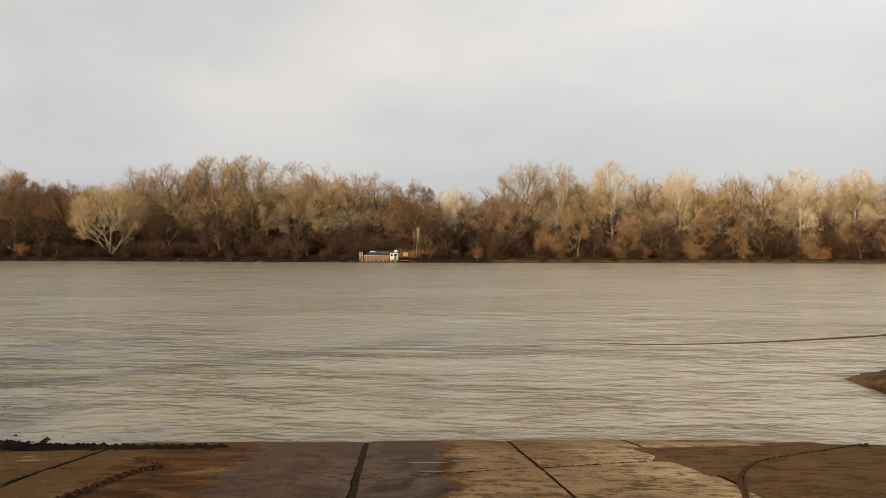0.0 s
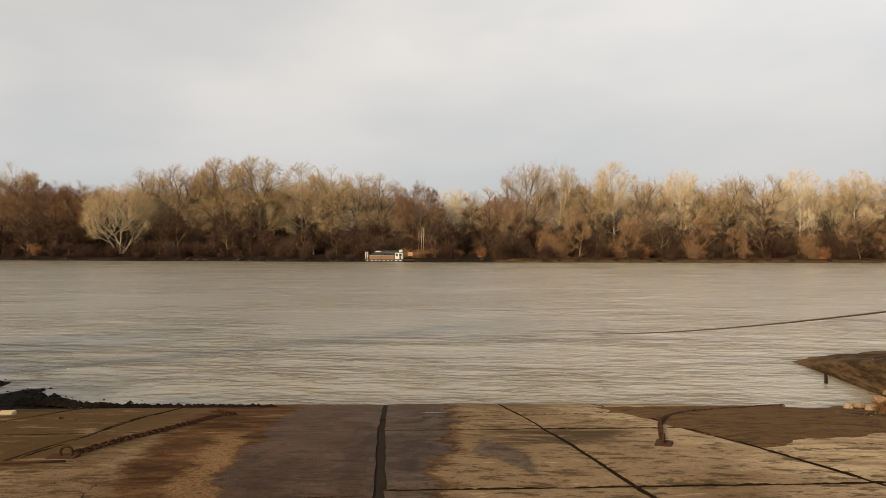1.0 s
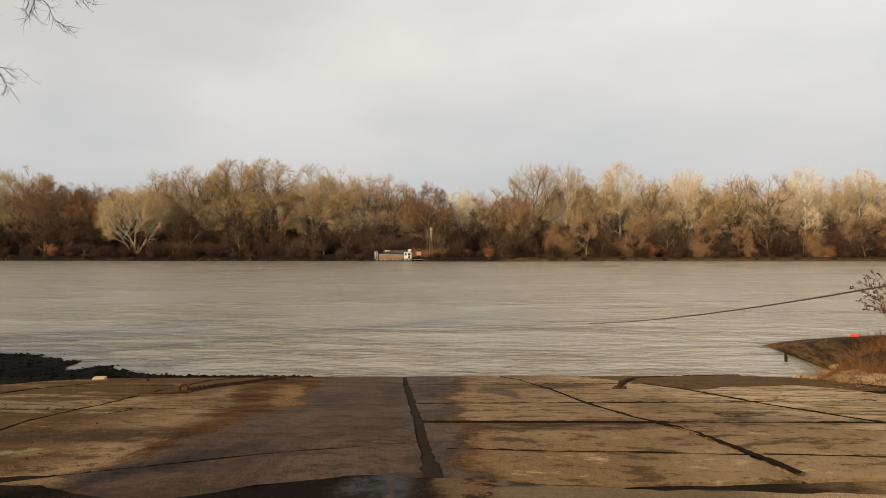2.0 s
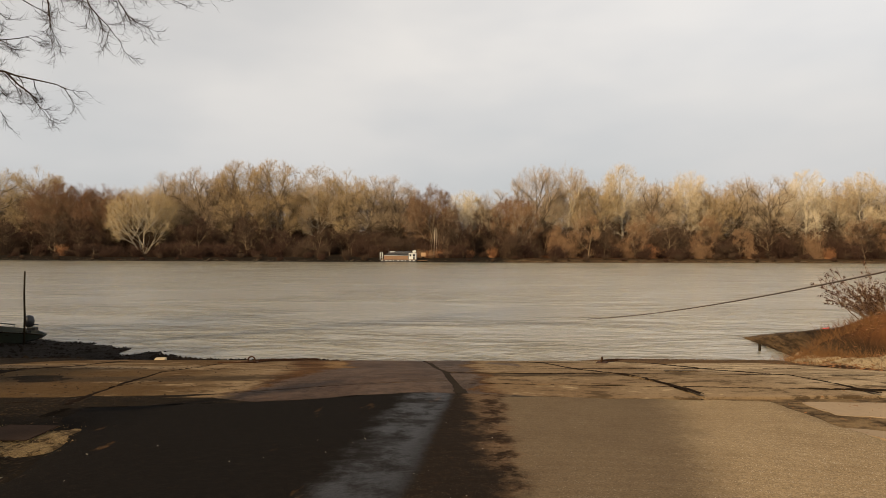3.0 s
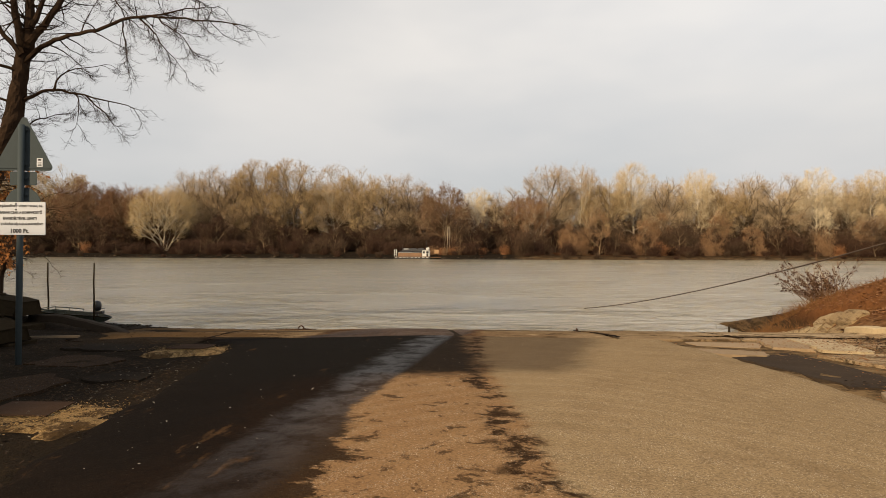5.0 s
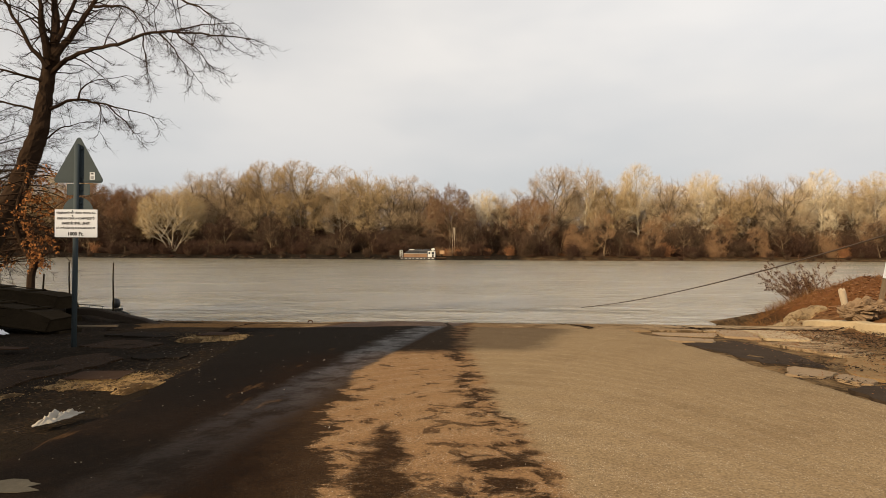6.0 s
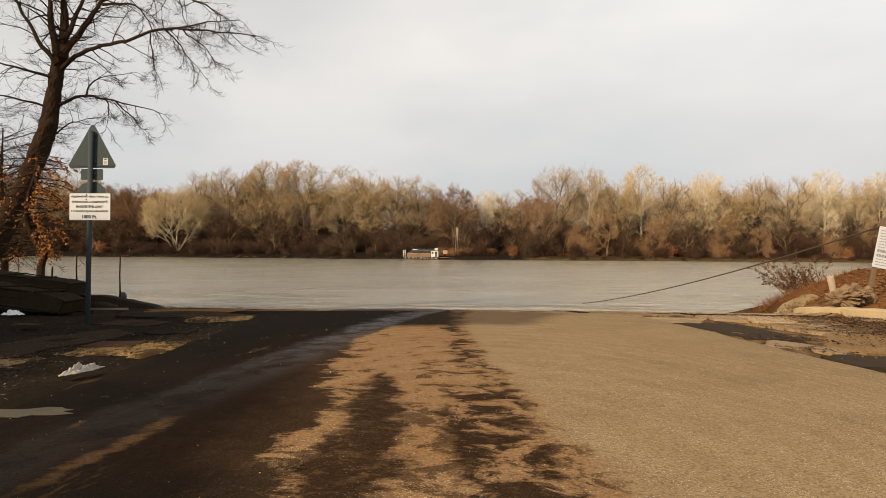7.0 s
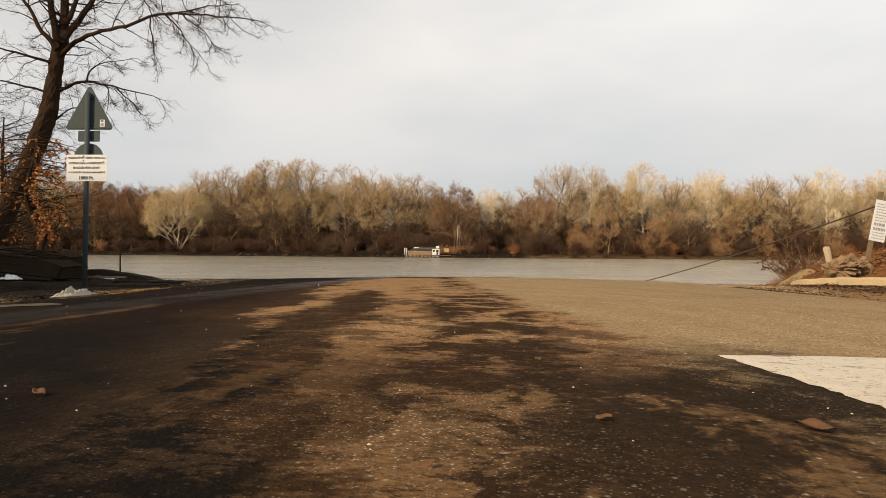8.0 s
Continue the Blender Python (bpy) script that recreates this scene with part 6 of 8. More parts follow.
def build_mud_clods():
    """Clods and small stones strewn over the mud down to the water."""
    rng = random.Random(66)
    verts, faces = [], []
    for _ in range(2600):
        x = rng.uniform(-23, -8.8)
        y = rng.uniform(27, 39)
        z = ground(x, y)
        if z < WATER_Z - 0.03 or (z > -1.9 and rng.random() < 0.5):
            continue
        s = 0.018 + 0.075 * rng.random() ** 3
        p = Vector((x, y, z - 0.06 + s * 0.2))
        a = rng.uniform(0, 6.28)
        n = len(verts)
        for k in range(5):
            e = a + k * 1.257
            verts.append(tuple(p + Vector((math.cos(e) * 1.3, math.sin(e), 0.0)) * s * rng.uniform(0.6, 1.3)))
        verts.append(tuple(p + Vector((rng.uniform(-0.4, 0.4), rng.uniform(-0.4, 0.4), rng.uniform(0.5, 1.0))) * s))
        faces += [(n + k, n + (k + 1) % 5, n + 5) for k in range(5)]
    tagged(raw("mud_clods", verts, faces, EARTH), "dark clods and small stones on river mud", "clods", kind="stuff")


def straw_mat(ring, height, seed, label):
    """A trodden layer of straw that thins out towards an uneven rim."""
    xs, ys = [p[0] for p in ring], [p[1] for p in ring]
    n, verts = 46, []
    for j in range(n + 1):
        for i in range(n + 1):
            x = min(xs) - 0.25 + (max(xs) - min(xs) + 0.5) * i / n
            y = min(ys) - 0.25 + (max(ys) - min(ys) + 0.5) * j / n
            inner = 9.0
            for (ax, ay), (bx, by) in zip(ring, ring[1:] + ring[:1]):
                inner = min(inner, ((bx - ax) * (y - ay) - (by - ay) * (x - ax)) / math.hypot(bx - ax, by - ay))
            q = Vector((x * 2.6, y * 2.6, seed))
            inner += 0.16 * noise.noise(q) + 0.09 * noise.noise(q * 2.7)
            low = max(ground(x, y) - 0.06, ground(x, y, False) - 0.020)
            verts.append((x, y, low - 0.012 + (height * math.tanh(inner * 5) if inner > 0 else max(-0.20, inner * 0.9)) + 0.012 * noise.noise(q * 5.0) + 0.006 * noise.noise(q * 13.0)))
    m = n + 1
    faces = [(j * m + i, j * m + i + 1, (j + 1) * m + i + 1, (j + 1) * m + i) for j in range(n) for i in range(n)]
    tagged(raw("straw_mat", verts, faces, STRAW_MAT, None, "", True), label, "straw", kind="stuff")


def straw_material():
    k = Nodes("trodden_straw")
    fibre = k.noise(60.0, 6, 0.8, k.scaled(k.pos, (0.5, 1.6, 1.0)), 1.5)
    tone = k.mix(k.step(fibre, 0.36, 0.66), (0.130, 0.076, 0.030), (0.54, 0.37, 0.170))
    tone = k.mix(k.step(k.noise(4.0, 6, 0.7), 0.46, 0.56, (0.0, 0.9)), tone, (0.060, 0.035, 0.016))
    return k.done(tone, 0.95, k.bump(fibre, 1.0, 0.02), spec=0.06)


STRAW_MAT = straw_material()


def build_left_ground():
    straw_mat([(-5.26, 9.72), (-4.68, 9.46), (-3.90, 9.26), (-3.78, 9.55), (-3.93, 10.10), (-4.56, 10.45), (-5.25, 10.45)], 0.026, 1, "golden straw trodden round a steel cover plate")
    straw_mat([(-5.70, 14.00), (-5.30, 13.96), (-4.58, 14.02), (-4.72, 14.80), (-5.65, 14.75)], 0.026, 2, "golden straw trodden round a steel cover plate")
    straw_mat([(-6.3, 8.35), (-5.18, 8.66), (-5.16, 9.15), (-6.2, 8.95)], 0.014, 3, "thin strip of straw along the verge")
    scatter("straw_litter", ((-4.5, 9.8, 0.36, 0.26, 2600), (-5.15, 14.25, 0.36, 0.25, 1800), (-5.7, 8.8, 0.4, 0.2, 700)), STRAW, "loose straw and dead grass over the mats", "straw", 5, 0.010, 0.006)
    flat_plate("cover_plate", [(-5.13, 9.90), (-4.34, 9.70), (-4.47, 10.32), (-5.22, 10.46)], 0.020, 0.014, STEEL_PLATE, "rusty steel cover plate lying in straw", "cover plate", "cover plates")
    flat_plate("cover_plate", [(-5.52, 14.20), (-4.92, 14.24), (-4.98, 14.80), (-5.48, 14.80)], 0.020, 0.014, STEEL_PLATE, "rusty steel cover plate lying in straw", "cover plate", "cover plates")
    flat_plate("board", [(-7.75, 12.05), (-7.28, 12.02), (-7.26, 12.22), (-7.72, 12.26)], 0.035, 0.02, STEEL_PLATE, "reddish brown board lying on dark earth", "board")
    flat_plate("plank", [(-8.6, 15.38), (-7.85, 15.63), (-7.88, 15.73), (-8.62, 15.48)], 0.04, 0.035, WOOD_GREY, "weathered plank lying on the bank", "plank")
    leafy = Nodes("leaf_strewn_slab")
    grain = leafy.noise(30.0, 6, 0.8)
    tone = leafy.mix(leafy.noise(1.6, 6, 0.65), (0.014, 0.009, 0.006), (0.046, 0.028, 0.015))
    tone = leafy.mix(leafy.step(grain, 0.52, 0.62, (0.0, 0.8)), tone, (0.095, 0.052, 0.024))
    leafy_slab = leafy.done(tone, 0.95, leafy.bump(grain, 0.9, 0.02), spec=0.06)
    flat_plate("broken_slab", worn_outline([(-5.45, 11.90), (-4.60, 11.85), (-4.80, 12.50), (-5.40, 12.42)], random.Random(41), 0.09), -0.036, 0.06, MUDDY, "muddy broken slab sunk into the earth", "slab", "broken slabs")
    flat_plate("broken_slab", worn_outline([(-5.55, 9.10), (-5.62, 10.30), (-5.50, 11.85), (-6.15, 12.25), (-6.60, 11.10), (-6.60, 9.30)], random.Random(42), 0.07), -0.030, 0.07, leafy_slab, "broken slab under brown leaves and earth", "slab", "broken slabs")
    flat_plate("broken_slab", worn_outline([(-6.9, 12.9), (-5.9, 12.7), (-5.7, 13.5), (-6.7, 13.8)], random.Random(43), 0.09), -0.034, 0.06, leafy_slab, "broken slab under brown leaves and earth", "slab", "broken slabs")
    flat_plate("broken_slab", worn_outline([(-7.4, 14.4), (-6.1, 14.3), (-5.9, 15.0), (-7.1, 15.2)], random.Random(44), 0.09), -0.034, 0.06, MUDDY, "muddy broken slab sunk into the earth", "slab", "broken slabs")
    scatter("leaf_litter", ((-6.5, 11.5, 2.0, 2.6, 2600), (-4.8, 8.0, 0.7, 1.8, 450), (-10.5, 20, 2.5, 3.0, 700), (-8.2, 17.6, 1.6, 0.9, 500), (-4.1, 9.0, 0.3, 2.0, 120)), DARK_LITTER, "dark leaves scattered over the earth", "leaves", 6, 0.026)
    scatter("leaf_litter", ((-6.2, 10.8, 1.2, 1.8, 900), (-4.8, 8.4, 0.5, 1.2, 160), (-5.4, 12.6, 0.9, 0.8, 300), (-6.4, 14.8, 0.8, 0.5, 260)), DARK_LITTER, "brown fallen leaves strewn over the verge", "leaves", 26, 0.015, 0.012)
    scatter("leaf_litter", ((-5.8, 10.8, 1.4, 2.0, 120), (-4.2, 8.6, 0.45, 1.6, 150), (-4.5, 11.4, 0.35, 1.1, 110)), plain("pale_chips", (0.160, 0.138, 0.105), 0.9, 0.4, 9.0, 0.0, 0.3, "island"), "small pale chips of bark and paper on dark ground", "litter", 16, 0.017, 0.02)
    crumple("rag", (-3.63, 7.62), 0.46, 0.12, 0.070, CLOTH, "dirty white crumpled plastic rag at the road's edge", "rag", 8, 78)
    # a thin worn remnant of paint at the road's edge
    rng = random.Random(3)
    ring = []
    for i in range(18):
        a = 2 * math.pi * i / 18
        r = 1 + 0.35 * rng.uniform(-1, 1)
        ring.append((-2.88 + 0.30 * r * math.cos(a), 5.93 + 0.13 * r * math.sin(a)))
    flat_plate("paint_remnant", ring, 0.026, 0.004, plain("grimy_paint", (0.085, 0.076, 0.058), 0.95, 0.6, 14.0, 0.0, 0.5, "", 0.04), "worn patch of pale paint on wet asphalt", "road marking")


def build_road_marking():
    """A broad white bar, chipped along its edges, that follows the road."""
    rng = random.Random(12)
    n = 44
    a, b, c, d = (Vector(p) for p in ((0.90, 3.98), (2.9, 4.30), (3.1, 2.8), (1.15, 2.66)))
    verts, faces = [], []
    for j in range(n + 1):
        for i in range(n + 1):
            p = a.lerp(b, i / n).lerp(d.lerp(c, i / n), j / n)
            if i in (0, n) or j in (0, n):
                p += Vector((rng.uniform(-0.008, 0.008), rng.uniform(-0.010, 0.010)))
            verts.append((p.x, p.y, ground(p.x, p.y, False) + 0.0255 - (0.004 if i in (0, n) or j in (0, n) else 0.0)))
    m = n + 1
    for j in range(n):
        for i in range(n):
            q = j * m + i
            faces.append((q, q + m, q + m + 1, q + 1))
    ob = raw("road_marking", verts, faces, ROAD_PAINT)
    tagged(ob, "worn white painted bar across the asphalt", "road marking", kind="structure")


def build_road_litter():
    curled_leaf(0.80, 3.08, 160, 0.062, "curled brown dry leaf on the asphalt", 1)
    curled_leaf(0.44, 3.09, 20, 0.032, "small brown dry leaf on the asphalt", 2)
    curled_leaf(-0.70, 3.17, 150, 0.040, "small brown dry leaf on the asphalt", 3)
    curled_leaf(0.164, 2.785, 60, 0.018, "small brown dry leaf on the asphalt", 4)
    curled_leaf(0.35, 3.75, 100, 0.03, "small brown dry leaf on the asphalt", 5)
    rng = random.Random(9)
    verts, faces = [], []
    for _ in range(420):
        x, y = rng.uniform(-3.2, 3.2), 2.2 + 13 * rng.random() ** 2.2
        x = max(left_edge(y) + 0.2, x)
        s = 0.0022 * rng.uniform(0.5, 1.6) * (1 + y * 0.05)
        p = Vector((x, y, ground(x, y, False) + 0.022 + s * 0.5))
        n = len(verts)
        for d in ((1, 0, 0), (0, 1, 0), (-1, 0, 0), (0, -1, 0), (0, 0, 0.8)):
            verts.append(tuple(p + Vector(d) * s * rng.uniform(0.7, 1.3)))
        faces += [(n, n + 1, n + 4), (n + 1, n + 2, n + 4), (n + 2, n + 3, n + 4), (n + 3, n, n + 4)]
    tagged(raw("grit", verts, faces, WOOD_PALE), "small pale stones and chips on the asphalt", "grit", kind="stuff")
    scatter("wood_chips", ((-2.6, 9.0, 0.6, 1.6, 16), (0.0, 9.5, 1.0, 1.6, 5), (-3.0, 13.0, 0.7, 1.3, 8)), WOOD_PALE, "pale wood chips and leaves on wet asphalt", "litter", 21, 0.016, 0.072)


# ---- chains and the landing ----
def build_chain(points, label):
    line = smooth_line(points, 12)
    chain = thing("chain", Matrix(), label, "chain", "mooring chains")
    v, f = [], []
    ring = []
    for i in range(14):
        a = 2 * math.pi * i / 14
        ring.append(Vector((math.cos(a) * 0.030 + (0.048 if math.cos(a) > 0 else -0.048), math.sin(a) * 0.040, 0)))
    for i, p in enumerate(ring):
        d = (ring[(i + 1) % 14] - ring[i - 1]).normalized()
        a = d.cross(Vector((0, 0, 1)))
        for k in range(5):
            w = 2 * math.pi * k / 5
            v.append(tuple(p + a * 0.014 * math.cos(w) + Vector((0, 0, 0.014 * math.sin(w)))))
    for i in range(14):
        for k in range(5):
            p, q = i * 5 + k, i * 5 + (k + 1) % 5
            p2, q2 = ((i + 1) % 14) * 5 + k, ((i + 1) % 14) * 5 + (k + 1) % 5
            f.append((p, q, q2, p2))
    me = bpy.data.meshes.new("link")
    me.from_pydata(v, [], f)
    me.materials.append(RUST)
    total, run, i, turn = 0.0, 0.0, 0, 0
    rng = random.Random(len(points))
    while i < len(line) - 1:
        seg = line[i + 1] - line[i]
        if run > seg.length:
            run -= seg.length
            i += 1
            continue
        p = line[i] + seg.normalized() * run
        x, y = p.x, p.y
        z = ground(x, y, False) + 0.060
        dz = ground(x + seg.x * 0.1, y + seg.y * 0.1, False) - ground(x, y, False)
        d = Vector((seg.x, seg.y, dz / 0.1)).normalized()
        m = d.to_track_quat("X", "Z").to_matrix().to_4x4()
        ob = new("link", me)
        ob.parent = chain
        ob.matrix_basis = Matrix.Translation((x, y, z)) @ m @ pose(0, 0, 0, (35 if turn % 2 else -55) + rng.uniform(-15, 15), 0, rng.uniform(-8, 8))
        turn += 1
        run += 0.118


def build_landing_details():
    build_chain([(-6.15, 23.9, 0), (-6.2, 25.6, 0), (-6.24, 27.6, 0), (-6.3, 29.4, 0), (-6.15, 30.0, 0), (-6.5, 30.5, 0), (-6.9, 31.0, 0)], "heavy rusty chain lying on the concrete ramp")
    build_chain([(2.05, 25.5, 0), (2.15, 25.9, 0), (2.4, 26.9, 0), (2.75, 28.2, 0), (3.1, 29.2, 0), (3.84, 30.5, 0), (4.6, 31.25, 0), (6.2, 32.5, 0), (7.3, 33.3, 0)], "heavy rusty chain curving over the concrete ramp")
    for x, y, turn in ((-6.17, 23.75, 10), (2.05, 25.42, 70)):
        g = Vector((x, y, ground(x, y, False) + 0.03))
        ring = thing("mooring_ring", Matrix.Translation(g) @ pose(0, 0, 0, 0, 0, turn), "rusty iron mooring ring set in the ramp", "mooring ring", "mooring rings")
        pts = [(0.075 * math.cos(a), 0.0, 0.07 + 0.075 * math.sin(a)) for a in [2 * math.pi * i / 16 for i in range(17)]]
        rod("ring", pts, [0.018] * 17, 6, RUST, ring)
        bm = bmesh.new()
        box(bm, -0.22, 0.14, -0.12, 0.12, -0.03, 0.025, 0.01)
        link("anchor_plate", bm, RUST, ring)
    bar = thing("iron_bar", Matrix.Translation((-6.35, 23.25, ground(-6.35, 23.25, False) + 0.05)) @ pose(0, 0, 0, 0, 0, 5), "rusty bar lying on the ramp beside a ring", "iron bar")
    rod("bar", [(-0.4, 0, 0), (0.45, 0, 0.01)], [0.017, 0.017], 8, RUST, bar)
    # a hollow worn into a slab, with water in it
    verts, faces = [], []
    cx, cy = 2.62, 20.62
    n, rings = 24, 5
    rng = random.Random(2)
    wob = [1 + 0.25 * rng.uniform(-1, 1) for _ in range(n)]
    for r in range(rings + 1):
        for i in range(n):
            a = 2 * math.pi * i / n
            q = (r / rings) * (1 + (wob[i] - 1) * (r / rings))
            x, y = cx + 0.30 * q * math.cos(a), cy + 0.26 * q * math.sin(a)
            verts.append((x, y, ground(x, y, False) + 0.036 + (0.012 if 0.5 < r / rings < 0.9 else 0.0) - (0.01 if r in (0, rings) else 0)))
    for r in range(rings):
        for i in range(n):
            a, b = r * n + i, r * n + (i + 1) % n
            faces.append((a, b, b + n, a + n))
    hole = raw("silted_drain", verts, faces, EARTH, None, "", True)
    tagged(hole, "round silted drain hollow in the concrete ramp", "drain")
    x, y = cx + 0.05, cy - 0.05
    ring = [(x + 0.11 * math.cos(a) * (1 + 0.2 * math.sin(3 * a)), y + 0.07 * math.sin(a)) for a in [2 * math.pi * i / 20 for i in range(20)]]
    flat_plate("puddle", ring, 0.034, 0.006, PUDDLE, "small puddle in a silted drain", "puddle")
    verts, faces = [], []
    for _ in range(150):
        a, d = rng.uniform(0.2, 2.9), 0.30 * math.sqrt(rng.random())
        p = Vector((cx + d * math.cos(a), cy + 0.9 * d * math.sin(a), 0.0))
        p.z = ground(p.x, p.y, False) + 0.040
        q = 0.008 + 0.014 * rng.random()
        n = len(verts)
        for k in range(5):
            verts.append(tuple(p + Vector((math.cos(k * 1.257), math.sin(k * 1.257), 0.1)) * q * rng.uniform(0.8, 1.3)))
        verts.append(tuple(p + Vector((0, 0, q))))
        faces += [(n + k, n + (k + 1) % 5, n + 5) for k in range(5)]
    tagged(raw("pebbles", verts, faces, plain("grey_pebbles", (0.085, 0.068, 0.050), 0.9, 0.4, 20.0, 0.0, 0.3, "island")), "grey pebbles washed into a drain hollow", "pebbles", kind="stuff")
    # wet puddles along the lane
    for px, py, sx, sy, seed in ((-1.72, 30.72, 0.36, 0.10, 1), (-1.55, 29.75, 0.20, 0.07, 2), (-1.05, 31.0, 0.22, 0.05, 3)):
        r2 = random.Random(seed)
        ring = [(px + sx * math.cos(a) * r2.uniform(0.75, 1.2), py + sy * math.sin(a) * r2.uniform(0.7, 1.2)) for a in [2 * math.pi * i / 16 for i in range(16)]]
        flat_plate("puddle", ring, 0.034, 0.008, PUDDLE, "thin puddle on the wet concrete ramp", "puddle", "puddles on the ramp")
    bm = bmesh.new()
    box(bm, -0.17, 0.17, -0.12, 0.12, -0.06, 0.09, 0.03)
    ob = link("concrete_block", bm, KERB)
    ob.matrix_world = Matrix.Translation(on_ground(-11.3, 29.9, 0.08)) @ pose(0, 0, 0, 4, 0, 12)
    tagged(ob, "pale broken concrete block at the mud's edge", "concrete block")
    rng = random.Random(14)
    for i, (x, y, s) in enumerate(((9.35, 34.0, 0.20), (9.8, 34.25, 0.26), (10.3, 34.5, 0.22), (10.8, 34.9, 0.30), (9.7, 33.6, 0.17), (11.2, 35.2, 0.28), (-12.0, 33.6, 0.16), (-11.2, 33.4, 0.13), (-9.6, 33.2, 0.12), (-10.4, 33.35, 0.10), (-13.0, 34.4, 0.2))):
        stone(x, y, s, SLAB_PALE if i < 6 else EARTH, "pale broken rock at the water's edge" if i < 6 else "dark wet stone at the water's edge", 50 + i)
    g = Vector((10.69, 37.85, WATER_Z))
    post = thing("stake", Matrix.Translation(g), "short dark wooden stake standing in shallow water", "stake")
    rod("stem", [(0, 0, -0.6), (0.01, 0, 0.1), (0, 0, 0.30)], [0.055, 0.055, 0.045], 9, WOOD_DARK, post)
    can = thing("plastic_canister", Matrix.Translation(on_ground(15.6, 42.3, 0.0)) @ pose(0, 0, 0, 0, 84, 20), "red plastic canister washed up on the mud", "canister")
    v, f = [], []
    tube(v, f, [Vector((0, 0, z)) for z in (-0.2, -0.18, 0.08, 0.14, 0.16, 0.2)], [0.12, 0.14, 0.14, 0.07, 0.04, 0.04], 10)
    raw("body", v, f, RED, can, "", True)


def stone(x, y, s, material, label, seed):
    rng = random.Random(seed)
    bm = bmesh.new()
    s *= 0.7
    bmesh.ops.create_icosphere(bm, subdivisions=1, radius=s)
    for v in bm.verts:
        k = 1 + 0.6 * noise.noise(v.co * (1.6 / s) + Vector((seed, 0, 0)))
        v.co = Vector((v.co.x * k * 1.2, v.co.y * k, v.co.z * k * 0.62))
    ob = link("rock", bm, material)
    ob.matrix_world = Matrix.Translation(on_ground(x, y, s * 0.15)) @ pose(0, 0, 0, rng.uniform(-15, 15), 0, rng.uniform(0, 360))
    tagged(ob, label, "rock", "rocks at the water's edge")


# ---- the right bank ----
def build_revetment():
    """Old plates laid in two courses up the foot of the bank, chipped, tilted and silted over."""
    k = Nodes("revetment_concrete")
    seam = k.noise(2.2, 8, 0.72, k.scaled(k.pos, (0.6, 0.6, 5.0)))
    fine = k.noise(16.0, 6, 0.74)
    tone = k.mix(k.math("MULTIPLY", k.random(), 0.8), (0.42, 0.315, 0.175), (0.30, 0.205, 0.105))
    tone = k.mix(k.step(seam, 0.50, 0.60, (0.0, 0.75)), tone, (0.135, 0.082, 0.038))
    tone = k.mix(k.step(fine, 0.50, 0.66, (0.0, 0.55)), tone, (0.150, 0.095, 0.048))
    stone_mat = k.done(tone, 0.93, k.bump(k.math("ADD", fine, seam), 0.9, 0.04), spec=0.06)
    wall = thing("revetment", Matrix(), "sloping chipped concrete plates along the landing", "revetment", kind="structure")
    rng = random.Random(18)
    for low, high in ((-0.16, 0.30), (0.33, 0.80)):
        y = 20.6 + rng.uniform(0.0, 0.5)
        while y < 33.5:
            step = rng.uniform(0.75, 1.7)
            if rng.random() < 0.16:
                y += step * 0.5
                continue
            verts, faces = [], []
            n = 5
            lift, tilt, skew = rng.uniform(0.0, 0.09), rng.uniform(-0.10, 0.10), rng.uniform(-0.08, 0.08)
            for j in range(n + 1):
                for i in range(n + 1):
                    rim = i in (0, n) or j in (0, n)
                    corner = i in (0, n) and j in (0, n)
                    s, t = i / n, j / n
                    chip = rng.uniform(0.0, 0.09) if corner else rng.uniform(0.0, 0.03) if rim else 0.0
                    w = low + (high - low) * (0.5 + (s - 0.5) * (1 - chip * 2)) + skew * (t - 0.5)
                    yy = y + (step - rng.uniform(0.06, 0.10)) * (0.5 + (t - 0.5) * (1 - chip))
                    x = wall_x(yy) + w
                    z = ground(x, yy, False) + lift + tilt * (t - 0.5) - (0.035 if rim else 0) + 0.012 * noise.noise(Vector((x * 5, yy * 5, 2)))
                    verts.append((x, yy, z))
            m = n + 1
            for j in range(n):
                for i in range(n):
                    a = j * m + i
                    faces.append((a, a + 1, a + m + 1, a + m))
            ring = list(range(m)) + [j * m + n for j in range(1, m)] + [n * m + i for i in range(n - 1, -1, -1)] + [j * m for j in range(n - 1, 0, -1)]
            base = len(verts)
            verts += [(verts[r][0], verts[r][1], verts[r][2] - 0.22) for r in ring]
            for i in range(len(ring)):
                faces.append((ring[i], base + i, base + (i + 1) % len(ring), ring[(i + 1) % len(ring)]))
            raw("plate", verts, faces, stone_mat, wall)
            y += step


